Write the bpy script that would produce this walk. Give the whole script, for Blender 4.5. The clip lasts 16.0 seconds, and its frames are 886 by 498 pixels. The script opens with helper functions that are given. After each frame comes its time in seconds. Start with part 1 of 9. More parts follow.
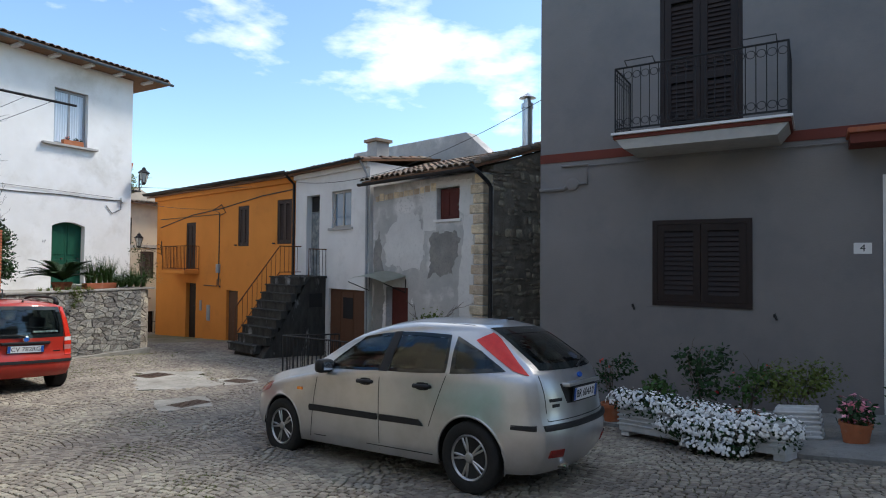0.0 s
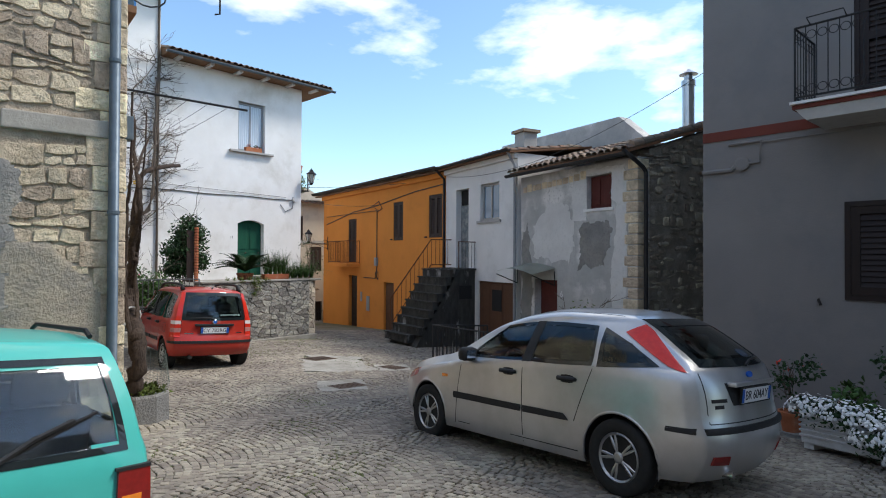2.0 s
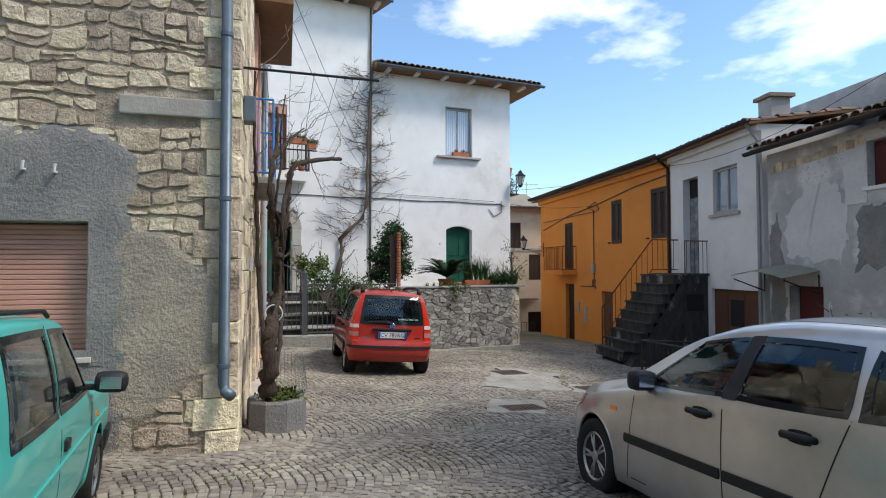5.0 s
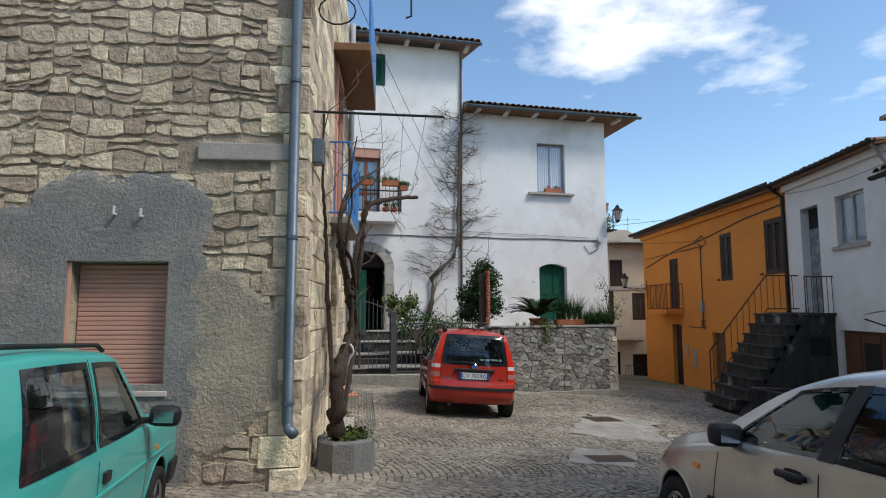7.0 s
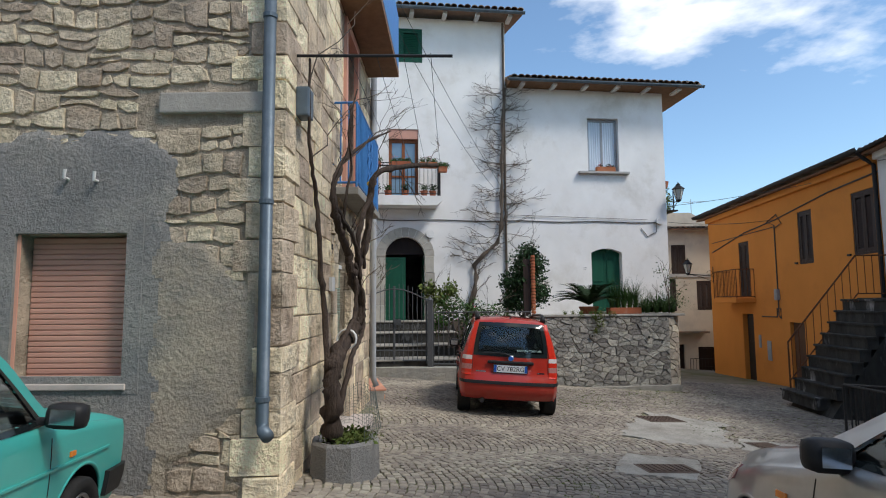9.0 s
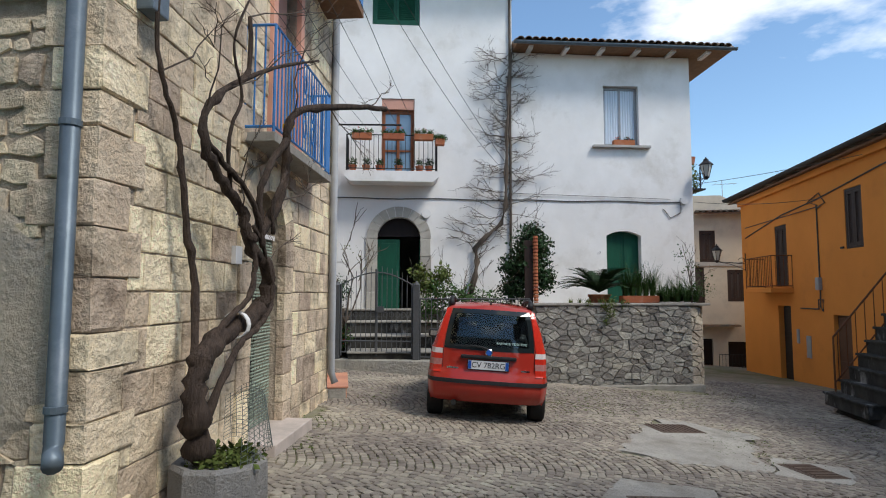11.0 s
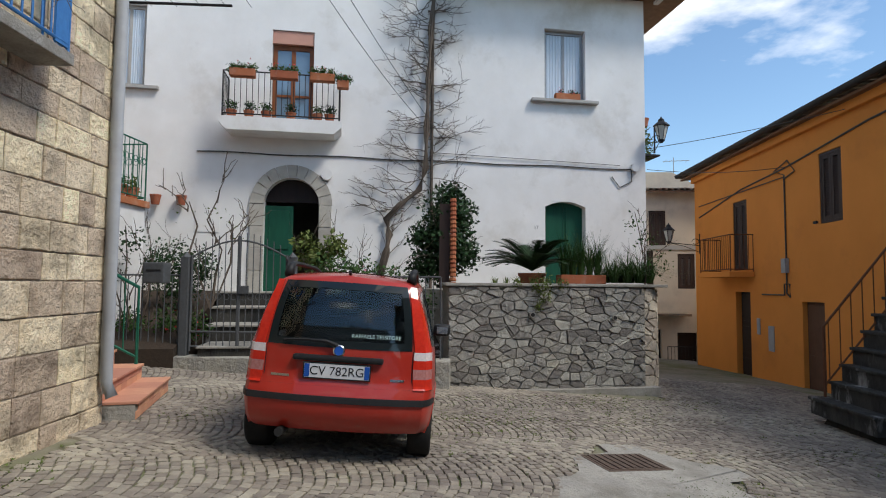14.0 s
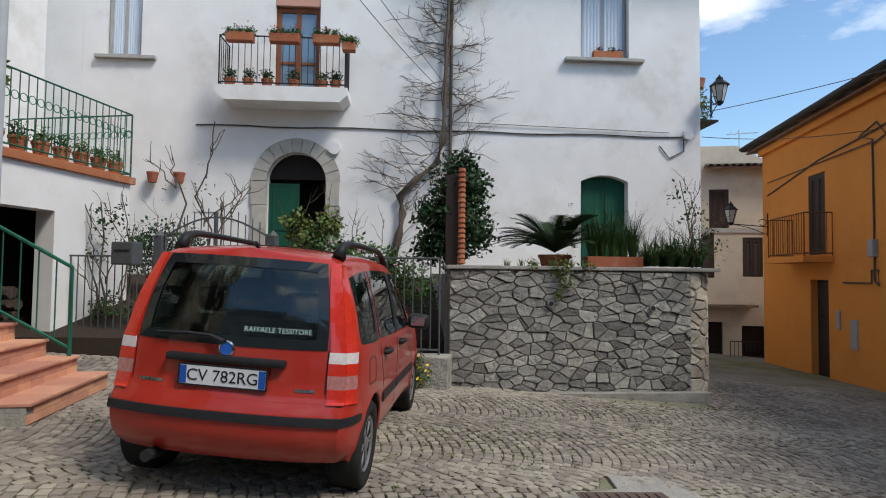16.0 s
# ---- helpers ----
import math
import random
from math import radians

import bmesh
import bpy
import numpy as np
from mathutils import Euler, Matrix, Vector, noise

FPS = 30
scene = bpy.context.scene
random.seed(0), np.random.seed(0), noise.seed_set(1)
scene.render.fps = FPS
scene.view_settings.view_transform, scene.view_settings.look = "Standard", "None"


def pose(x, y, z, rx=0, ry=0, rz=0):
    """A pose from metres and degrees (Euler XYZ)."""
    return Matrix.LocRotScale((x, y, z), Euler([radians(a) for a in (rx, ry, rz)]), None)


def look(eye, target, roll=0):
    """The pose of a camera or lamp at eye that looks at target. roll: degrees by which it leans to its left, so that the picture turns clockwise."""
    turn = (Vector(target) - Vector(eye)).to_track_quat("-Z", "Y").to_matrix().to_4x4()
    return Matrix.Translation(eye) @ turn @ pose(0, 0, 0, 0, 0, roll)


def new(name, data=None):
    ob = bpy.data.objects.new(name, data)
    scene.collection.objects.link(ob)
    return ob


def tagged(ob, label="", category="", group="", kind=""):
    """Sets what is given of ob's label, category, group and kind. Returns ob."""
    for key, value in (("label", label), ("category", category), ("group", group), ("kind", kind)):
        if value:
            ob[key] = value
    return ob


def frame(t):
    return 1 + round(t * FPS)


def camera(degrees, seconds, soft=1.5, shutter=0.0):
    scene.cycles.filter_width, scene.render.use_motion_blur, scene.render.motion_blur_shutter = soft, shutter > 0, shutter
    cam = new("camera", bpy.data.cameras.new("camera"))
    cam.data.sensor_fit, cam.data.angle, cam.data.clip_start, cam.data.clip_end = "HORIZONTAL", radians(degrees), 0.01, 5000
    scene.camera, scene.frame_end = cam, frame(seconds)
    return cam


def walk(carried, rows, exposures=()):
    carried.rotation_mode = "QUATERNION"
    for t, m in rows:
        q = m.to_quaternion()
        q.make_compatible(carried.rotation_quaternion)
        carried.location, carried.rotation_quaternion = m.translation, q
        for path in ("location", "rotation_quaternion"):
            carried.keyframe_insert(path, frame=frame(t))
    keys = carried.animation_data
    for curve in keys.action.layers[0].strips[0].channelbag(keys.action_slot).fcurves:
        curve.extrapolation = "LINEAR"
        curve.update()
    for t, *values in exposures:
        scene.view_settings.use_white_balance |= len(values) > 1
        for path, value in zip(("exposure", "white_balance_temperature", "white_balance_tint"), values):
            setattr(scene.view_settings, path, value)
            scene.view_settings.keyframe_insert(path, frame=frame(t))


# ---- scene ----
cam = camera(75.0, 16.0, soft=1.05)
PATH = [
    (0, (0.105, 0.228, 1.848), (-1.279, 1.834, 1.894), 0.5),
    (0.3, (0.057, 0.178, 1.859), (-1.375, 1.742, 1.889), 0.3),
    (0.5, (0.098, 0.205, 1.845), (-1.383, 1.721, 1.889), 0.6),
    (1, (0.086, 0.204, 1.834), (-1.488, 1.624, 1.869), 0.5),
    (1.5, (0.084, 0.254, 1.806), (-1.578, 1.57, 1.824), 0.4),
    (2, (0.058, 0.412, 1.763), (-1.695, 1.605, 1.788), 0.3),
    (2.5, (-0.158, 0.617, 1.714), (-1.997, 1.672, 1.754), 0.2),
    (3, (-0.261, 0.942, 1.682), (-2.173, 1.855, 1.727), 0.2),
    (3.5, (-0.443, 1.204, 1.627), (-2.418, 1.977, 1.647), 0.1),
    (4, (-0.659, 1.462, 1.582), (-2.68, 2.102, 1.593), 0.1),
    (4.5, (-0.833, 1.782, 1.553), (-2.885, 2.31, 1.588), -0.0),
    (5, (-1.066, 1.986, 1.524), (-3.148, 2.38, 1.595), -0.1),
    (7.5, (-1.339, 2.501, 1.484), (-3.447, 2.463, 1.709), -0.2),
    (8, (-1.628, 2.605, 1.445), (-3.735, 2.522, 1.66), -0.4),
    (10.5, (-3.546, 3.357, 1.265), (-5.636, 3.049, 1.442), -0.0),
    (11, (-4.012, 3.511, 1.235), (-6.105, 3.213, 1.399), 0.1),
    (11.5, (-4.502, 3.506, 1.197), (-6.595, 3.205, 1.35), 0.2),
    (12, (-4.978, 3.608, 1.154), (-7.074, 3.326, 1.289), 0.3),
    (12.5, (-5.502, 3.602, 1.103), (-7.607, 3.374, 1.233), 0.3),
    (13, (-5.987, 3.79, 1.083), (-8.095, 3.607, 1.208), 0.5),
    (13.5, (-6.491, 3.89, 1.04), (-8.601, 3.731, 1.172), 0.4),
    (14, (-6.94, 4.122, 1.01), (-9.052, 4.004, 1.142), 0.5),
    (14.5, (-7.394, 4.349, 0.974), (-9.51, 4.29, 1.085), 0.5),
    (15, (-7.789, 4.605, 0.953), (-9.906, 4.542, 1.03), 0.7),
    (15.5, (-8.149, 4.78, 0.935), (-10.261, 4.607, 0.996), 0.7),
    (15.8, (-8.275, 4.776, 0.926), (-10.377, 4.511, 1.009), 0.1),
    (16, (-8.369, 4.826, 0.934), (-10.46, 4.492, 1.024), 0.7),
]
walk(cam, [(t, look(eye, target, roll)) for t, eye, target, roll in PATH], [(0, 0.70), (5.0, 0.62), (7.5, 0.28), (11.0, 0.36), (14.0, 0.28), (16, 0.34)])

# ---- light ----
world = bpy.data.worlds.new("sky")
scene.world = world
world.use_nodes = True
SUN_EL, SUN_AZ = radians(52), radians(28)


def build_sky():
    nt = world.node_tree
    nt.nodes.clear()
    N, L = nt.nodes, nt.links
    out = N.new("ShaderNodeOutputWorld")
    sky = N.new("ShaderNodeTexSky")
    sky.sky_type, sky.sun_disc = "NISHITA", False
    sky.sun_elevation, sky.sun_rotation = SUN_EL, SUN_AZ
    sky.air_density, sky.dust_density, sky.ozone_density = 1.0, 0.6, 1.0
    tc = N.new("ShaderNodeTexCoord")
    mp = N.new("ShaderNodeMapping")
    mp.inputs["Scale"].default_value = (1.1, 1.1, 2.9)
    mp.inputs["Location"].default_value = (0.33, 0.2, 0.1)
    n1 = N.new("ShaderNodeTexNoise")
    n1.inputs["Scale"].default_value, n1.inputs["Detail"].default_value, n1.inputs["Roughness"].default_value = 2.3, 7, 0.54
    ramp = N.new("ShaderNodeValToRGB")
    ramp.color_ramp.elements[0].position, ramp.color_ramp.elements[1].position = 0.59, 0.77
    bg1, bg2, mix = N.new("ShaderNodeBackground"), N.new("ShaderNodeBackground"), N.new("ShaderNodeMixShader")
    bg1.inputs["Strength"].default_value = 0.152
    bg2.inputs["Color"].default_value, bg2.inputs["Strength"].default_value = (1, 0.985, 0.96, 1), 1.4
    L.new(tc.outputs["Generated"], mp.inputs["Vector"])
    L.new(mp.outputs["Vector"], n1.inputs["Vector"])
    # two cumulus banks stand out from thinner cloud
    total = n1.outputs["Fac"]
    for az, el, amount in ((37, 25, 0.105), (71, 27, 0.10), (60, 62, 0.12), (200, 50, 0.1), (300, 45, 0.1)):
        dv = N.new("ShaderNodeVectorMath")
        dv.operation = "DOT_PRODUCT"
        dv.inputs[1].default_value = (-math.sin(radians(az)) * math.cos(radians(el)), math.cos(radians(az)) * math.cos(radians(el)), math.sin(radians(el)))
        L.new(tc.outputs["Generated"], dv.inputs[0])
        mr = N.new("ShaderNodeMapRange")
        mr.interpolation_type = "SMOOTHSTEP"
        mr.inputs["From Min"].default_value, mr.inputs["From Max"].default_value = (0.95, 1.0) if el < 40 else (0.7, 1.0)
        mr.inputs["To Max"].default_value = amount
        L.new(dv.outputs["Value"], mr.inputs["Value"])
        ad = N.new("ShaderNodeMath")
        L.new(total, ad.inputs[0])
        L.new(mr.outputs["Result"], ad.inputs[1])
        total = ad.outputs[0]
    L.new(total, ramp.inputs["Fac"])
    tint = N.new("ShaderNodeMix")
    tint.data_type, tint.blend_type = "RGBA", "MULTIPLY"
    tint.inputs["Factor"].default_value = 1.0
    tint.inputs[7].default_value = (0.88, 1.01, 1.06, 1)
    L.new(sky.outputs["Color"], tint.inputs[6])
    L.new(tint.outputs[2], bg1.inputs["Color"])
    L.new(ramp.outputs["Color"], mix.inputs["Fac"])
    L.new(bg1.outputs["Background"], mix.inputs[1])
    L.new(bg2.outputs["Background"], mix.inputs[2])
    L.new(mix.outputs["Shader"], out.inputs["Surface"])


build_sky()
sun_data = bpy.data.lights.new("sun", "SUN")
sun_data.energy, sun_data.angle, sun_data.color = 2.3, radians(15), (1.0, 0.95, 0.88)
sun_ob = new("sun", sun_data)
sun_dir = Vector((math.sin(SUN_AZ) * math.cos(SUN_EL), math.cos(SUN_AZ) * math.cos(SUN_EL), math.sin(SUN_EL)))
sun_ob.matrix_world = look(sun_dir * 60, (0, 0, 0))

# ---- materials ----


def mat(name, c1, c2=None, rough=0.8, scale=4.0, bump=0.2, bump_scale=40.0, metal=0.0, spec=0.2, stain=None, stain_scale=0.7,
        stain_at=0.55, stain_soft=0.12, island=0.0, obj_rand=0.0, coat=0.0, trans=0.0, bump_dist=0.01, stretch=(1, 1, 1), local=False, speck=0.0):
    m = bpy.data.materials.new(name)
    m.use_nodes = True
    N, L = m.node_tree.nodes, m.node_tree.links
    b = N["Principled BSDF"]
    b.inputs["Roughness"].default_value, b.inputs["Metallic"].default_value = rough, metal
    b.inputs["Specular IOR Level"].default_value = spec
    b.inputs["Coat Weight"].default_value, b.inputs["Coat Roughness"].default_value = coat, 0.04
    b.inputs["Transmission Weight"].default_value = trans
    c2 = c2 or tuple(v * 0.8 for v in c1)
    if local:
        src = N.new("ShaderNodeTexCoord").outputs["Object"]
    else:
        src = N.new("ShaderNodeNewGeometry").outputs["Position"]
    mp = N.new("ShaderNodeMapping")
    mp.inputs["Scale"].default_value = stretch
    L.new(src, mp.inputs["Vector"])
    vec = mp.outputs["Vector"]

    def noise_tex(s, detail=5, r=0.6):
        n = N.new("ShaderNodeTexNoise")
        n.inputs["Scale"].default_value, n.inputs["Detail"].default_value, n.inputs["Roughness"].default_value = s, detail, r
        L.new(vec, n.inputs["Vector"])
        return n.outputs["Fac"]

    def mix(fac, a, bb):
        x = N.new("ShaderNodeMix")
        x.data_type = "RGBA"
        if isinstance(fac, float):
            x.inputs["Factor"].default_value = fac
        else:
            L.new(fac, x.inputs["Factor"])
        for i, v in ((6, a), (7, bb)):
            if isinstance(v, tuple):
                x.inputs[i].default_value = (*v, 1)
            else:
                L.new(v, x.inputs[i])
        return x.outputs[2]

    def ramp(fac, a, bb):
        r = N.new("ShaderNodeMapRange")
        r.inputs["From Min"].default_value, r.inputs["From Max"].default_value = a, bb
        L.new(fac, r.inputs["Value"])
        return r.outputs["Result"]

    col = mix(ramp(noise_tex(scale), 0.3, 0.7), tuple(c1), tuple(c2))
    if stain:
        col = mix(ramp(noise_tex(stain_scale, 8, 0.65), stain_at - stain_soft, stain_at + stain_soft), col, tuple(stain))
    if speck:
        col = mix(ramp(noise_tex(scale * 9, 3, 0.7), 0.52, 0.75), col, tuple(v * (1 - speck) for v in c1))
    for kind, amount in (("island", island), ("object", obj_rand)):
        if amount:
            rnd = N.new("ShaderNodeNewGeometry").outputs["Random Per Island"] if kind == "island" else N.new("ShaderNodeObjectInfo").outputs["Random"]
            hs = N.new("ShaderNodeHueSaturation")
            v = N.new("ShaderNodeMapRange")
            v.inputs["To Min"].default_value, v.inputs["To Max"].default_value = 1 - amount, 1 + amount
            L.new(rnd, v.inputs["Value"])
            L.new(v.outputs["Result"], hs.inputs["Value"])
            w = N.new("ShaderNodeMath")
            w.operation = "MULTIPLY_ADD"
            w.inputs[1].default_value, w.inputs[2].default_value = 0.05 * amount * 2, 0.5 - 0.05 * amount
            L.new(rnd, w.inputs[0])
            L.new(w.outputs[0], hs.inputs["Hue"])
            L.new(col, hs.inputs["Color"])
            col = hs.outputs["Color"]
    L.new(col, b.inputs["Base Color"])
    if bump:
        bn = N.new("ShaderNodeBump")
        bn.inputs["Strength"].default_value, bn.inputs["Distance"].default_value = bump, bump_dist
        L.new(noise_tex(bump_scale, 6, 0.65), bn.inputs["Height"])
        L.new(bn.outputs["Normal"], b.inputs["Normal"])
    return m


M = {
    "white_plaster": mat("white_plaster", (0.80, 0.785, 0.76), (0.72, 0.70, 0.67), 0.9, 1.3, 0.25, 30, stain=(0.56, 0.525, 0.47), stain_scale=0.7, stain_at=0.645),
    "white_row": mat("white_row_plaster", (0.74, 0.73, 0.71), (0.66, 0.65, 0.63), 0.9, 1.3, 0.3, 25, stain=(0.5, 0.49, 0.47), stain_scale=0.8, stain_at=0.68),
    "orange": mat("orange_plaster", (0.72, 0.275, 0.058), (0.65, 0.245, 0.052), 0.9, 0.9, 0.2, 40, stain=(0.52, 0.19, 0.05), stain_scale=0.5, stain_at=0.66),
    "cream": mat("cream_plaster", (0.62, 0.54, 0.43), (0.55, 0.48, 0.38), 0.9, 1.2, 0.3, 25, stain=(0.40, 0.35, 0.29), stain_at=0.63),
    "grey_plaster": mat("dark_grey_plaster", (0.222, 0.208, 0.200), (0.186, 0.176, 0.171), 0.88, 0.8, 0.4, 40, stain=(0.150, 0.150, 0.154), stain_scale=0.6, stain_at=0.6),
    "old_plaster": mat("old_grey_plaster", (0.50, 0.49, 0.465), (0.36, 0.355, 0.34), 0.92, 1.6, 0.5, 18, stain=(0.68, 0.66, 0.63), stain_scale=0.9, stain_at=0.55, stain_soft=0.05, bump_dist=0.02, speck=0.25),
    "pale_patch": mat("pale_plaster_patch", (0.66, 0.65, 0.62), (0.56, 0.55, 0.53), 0.92, 1.6, 0.4, 18, speck=0.2),
    "cement": mat("rough_cement_render", (0.27, 0.26, 0.245), (0.21, 0.205, 0.195), 0.95, 2.2, 0.9, 26, bump_dist=0.03, stain=(0.34, 0.32, 0.28), stain_scale=1.5, stain_at=0.6, speck=0.3),
    "cement_tan": mat("buff_lime_render", (0.47, 0.40, 0.305), (0.34, 0.295, 0.235), 0.95, 3.0, 1.0, 20, bump_dist=0.04, stain=(0.27, 0.25, 0.22), stain_scale=1.8, stain_at=0.6, speck=0.3),
    "mortar": mat("lime_mortar", (0.60, 0.50, 0.38), (0.40, 0.33, 0.25), 0.95, 5, 1.0, 22, bump_dist=0.04, stain=(0.24, 0.20, 0.15), stain_scale=1.6),
    "mortar_dark": mat("weathered_mortar", (0.40, 0.36, 0.30), (0.24, 0.215, 0.18), 0.95, 4, 1.0, 14, bump_dist=0.06, stain=(0.18, 0.165, 0.14), stain_scale=1.2, stain_at=0.58, speck=0.3),
    "stone": mat("limestone_rubble", (0.74, 0.62, 0.46), (0.50, 0.40, 0.28), 0.9, 5, 1.0, 13, bump_dist=0.06, obj_rand=0.26, island=0.0, speck=0.5, stain=(0.26, 0.22, 0.17), stain_scale=2.2, stain_at=0.63),
    "stone_joined": mat("limestone_rubble_far", (0.74, 0.62, 0.46), (0.50, 0.40, 0.28), 0.9, 5, 1.0, 13, bump_dist=0.06, island=0.26, speck=0.5, stain=(0.26, 0.22, 0.17), stain_scale=2.2, stain_at=0.63),
    "ashlar": mat("weathered_ashlar", (0.95, 0.80, 0.585), (0.78, 0.62, 0.42), 0.9, 3, 1.0, 14, bump_dist=0.07, obj_rand=0.34, speck=0.35, stain=(0.22, 0.17, 0.115), stain_scale=2.3, stain_at=0.60),
    "wall_stone": mat("grey_wall_stone", (0.36, 0.34, 0.30), (0.22, 0.21, 0.19), 0.9, 5, 1.0, 15, bump_dist=0.05, obj_rand=0.42, speck=0.3, stain=(0.40, 0.36, 0.29), stain_scale=1.3, stain_at=0.64),
    "wall_stone_joined": mat("grey_rubble_far", (0.55, 0.485, 0.39), (0.34, 0.295, 0.235), 0.9, 5, 0.9, 18, bump_dist=0.03, island=0.3, speck=0.3),
    "old_rubble": mat("weathered_old_rubble", (0.52, 0.455, 0.36), (0.30, 0.26, 0.205), 0.92, 6, 1.0, 16, bump_dist=0.05, island=0.3, speck=0.4, stain=(0.20, 0.185, 0.155), stain_scale=1.4, stain_at=0.58),
    "cobble": mat("basalt_cobble", (0.255, 0.218, 0.18), (0.165, 0.142, 0.12), 0.68, 9, 0.5, 60, obj_rand=0.26, bump_dist=0.008, stain=(0.34, 0.30, 0.235), stain_scale=0.55, stain_at=0.56),
    "cobble_joined": mat("basalt_cobble_far", (0.255, 0.218, 0.18), (0.165, 0.142, 0.12), 0.68, 9, 0.5, 60, island=0.26, bump_dist=0.008, stain=(0.34, 0.30, 0.235), stain_scale=0.55, stain_at=0.56),
    "joint": mat("sandy_joint", (0.30, 0.265, 0.21), (0.21, 0.185, 0.145), 0.95, 7, 0.7, 50, stain=(0.12, 0.14, 0.05), stain_scale=0.45, stain_at=0.55),
    "concrete": mat("worn_concrete", (0.39, 0.37, 0.325), (0.29, 0.275, 0.245), 0.92, 3, 0.9, 22, stain=(0.20, 0.185, 0.155), stain_scale=1.7, stain_at=0.6, speck=0.4, bump_dist=0.02),
    "iron": mat("cast_iron_rust", (0.16, 0.115, 0.09), (0.10, 0.075, 0.06), 0.75, 20, 0.4, 70, metal=0.4),
    "black_iron": mat("black_painted_iron", (0.022, 0.022, 0.024), (0.03, 0.028, 0.027), 0.5, 30, 0.15, 80),
    "grey_iron": mat("grey_painted_iron", (0.10, 0.105, 0.11), (0.075, 0.078, 0.08), 0.55, 25, 0.15, 80),
    "green_iron": mat("green_painted_iron", (0.018, 0.135, 0.085), (0.015, 0.10, 0.065), 0.5, 20, 0.15, 80),
    "brown_iron": mat("rust_brown_iron", (0.15, 0.062, 0.03), (0.11, 0.048, 0.025), 0.7, 20, 0.2, 80),
    "blue_iron": mat("blue_painted_iron", (0.06, 0.22, 0.52), (0.05, 0.18, 0.44), 0.5, 20, 0.15, 60),
    "zinc": mat("painted_zinc_pipe", (0.135, 0.17, 0.20), (0.10, 0.13, 0.155), 0.45, 6, 0.2, 30, metal=0.35, stain=(0.24, 0.27, 0.30), stain_scale=2.5, stain_at=0.66),
    "grey_pipe": mat("grey_pipe", (0.34, 0.35, 0.36), (0.28, 0.29, 0.30), 0.5, 6, 0.15, 30),
    "steel": mat("stainless_flue", (0.55, 0.55, 0.55), (0.48, 0.48, 0.48), 0.32, 4, 0.05, 30, metal=1.0),
    "brown_wood": mat("dark_brown_shutter", (0.055, 0.036, 0.030), (0.04, 0.027, 0.023), 0.55, 12, 0.2, 60, stretch=(1, 1, 0.2)),
    "near_black": mat("brown_black_shutter", (0.026, 0.017, 0.015), (0.019, 0.013, 0.012), 0.5, 12, 0.15, 60, stretch=(1, 1, 0.2)),
    "green_wood": mat("dark_green_shutter", (0.012, 0.085, 0.05), (0.010, 0.062, 0.038), 0.5, 8, 0.2, 50, stretch=(1, 1, 0.2)),
    "garage_brown": mat("brown_metal_door", (0.125, 0.062, 0.036), (0.10, 0.05, 0.03), 0.6, 4, 0.15, 40),
    "red_door": mat("dark_red_door", (0.105, 0.025, 0.020), (0.08, 0.02, 0.016), 0.6, 5, 0.2, 40),
    "old_blue_door": mat("peeling_blue_door", (0.16, 0.19, 0.205), (0.11, 0.13, 0.14), 0.8, 9, 0.4, 40, stain=(0.32, 0.33, 0.32), stain_scale=5),
    "pink_shutter": mat("pink_roller_shutter", (0.56, 0.30, 0.225), (0.50, 0.265, 0.20), 0.6, 2, 0.1, 50),
    "pink_wall": mat("salmon_panel", (0.70, 0.36, 0.26), (0.63, 0.32, 0.23), 0.7, 2, 0.1, 40),
    "wood": mat("varnished_frame", (0.24, 0.085, 0.035), (0.17, 0.06, 0.025), 0.45, 10, 0.15, 50, stretch=(1, 1, 0.15)),
    "soffit": mat("stained_soffit_board", (0.23, 0.125, 0.07), (0.17, 0.09, 0.05), 0.7, 8, 0.25, 50, island=0.15),
    "white_paint": mat("white_paint", (0.74, 0.73, 0.71), (0.66, 0.65, 0.63), 0.6, 5, 0.1, 40),
    "sill": mat("grey_stone_sill", (0.42, 0.40, 0.37), (0.35, 0.335, 0.31), 0.8, 6, 0.3, 50),
    "marble": mat("pale_marble", (0.58, 0.50, 0.45), (0.50, 0.43, 0.38), 0.5, 5, 0.2, 40, stain=(0.40, 0.35, 0.31), stain_scale=3),
    "arch_stone": mat("arch_limestone", (0.46, 0.43, 0.375), (0.36, 0.335, 0.29), 0.85, 6, 0.6, 30, obj_rand=0.1, speck=0.25),
    "roof_tile": mat("old_roof_tile", (0.34, 0.22, 0.15), (0.22, 0.15, 0.11), 0.9, 6, 0.5, 40, island=0.3, stain=(0.16, 0.145, 0.12), stain_scale=1.6, stain_at=0.5),
    "terracotta": mat("terracotta", (0.40, 0.135, 0.065), (0.32, 0.105, 0.05), 0.85, 8, 0.2, 50, obj_rand=0.12, stain=(0.45, 0.25, 0.17), stain_scale=4, stain_at=0.66),
    "step_tile": mat("terracotta_step_tile", (0.60, 0.30, 0.19), (0.52, 0.25, 0.16), 0.75, 6, 0.2, 50, obj_rand=0.2),
    "stair_dark": mat("lichen_black_stone", (0.075, 0.072, 0.064), (0.03, 0.029, 0.027), 0.92, 3, 0.8, 22, stain=(0.36, 0.355, 0.34), stain_scale=1.5, stain_at=0.64, stain_soft=0.06, bump_dist=0.03, stretch=(1.6, 1.6, 0.6)),
    "bark": mat("vine_bark", (0.105, 0.075, 0.058), (0.045, 0.034, 0.028), 0.95, 26, 1.0, 45, stretch=(1, 1, 0.3), bump_dist=0.04),
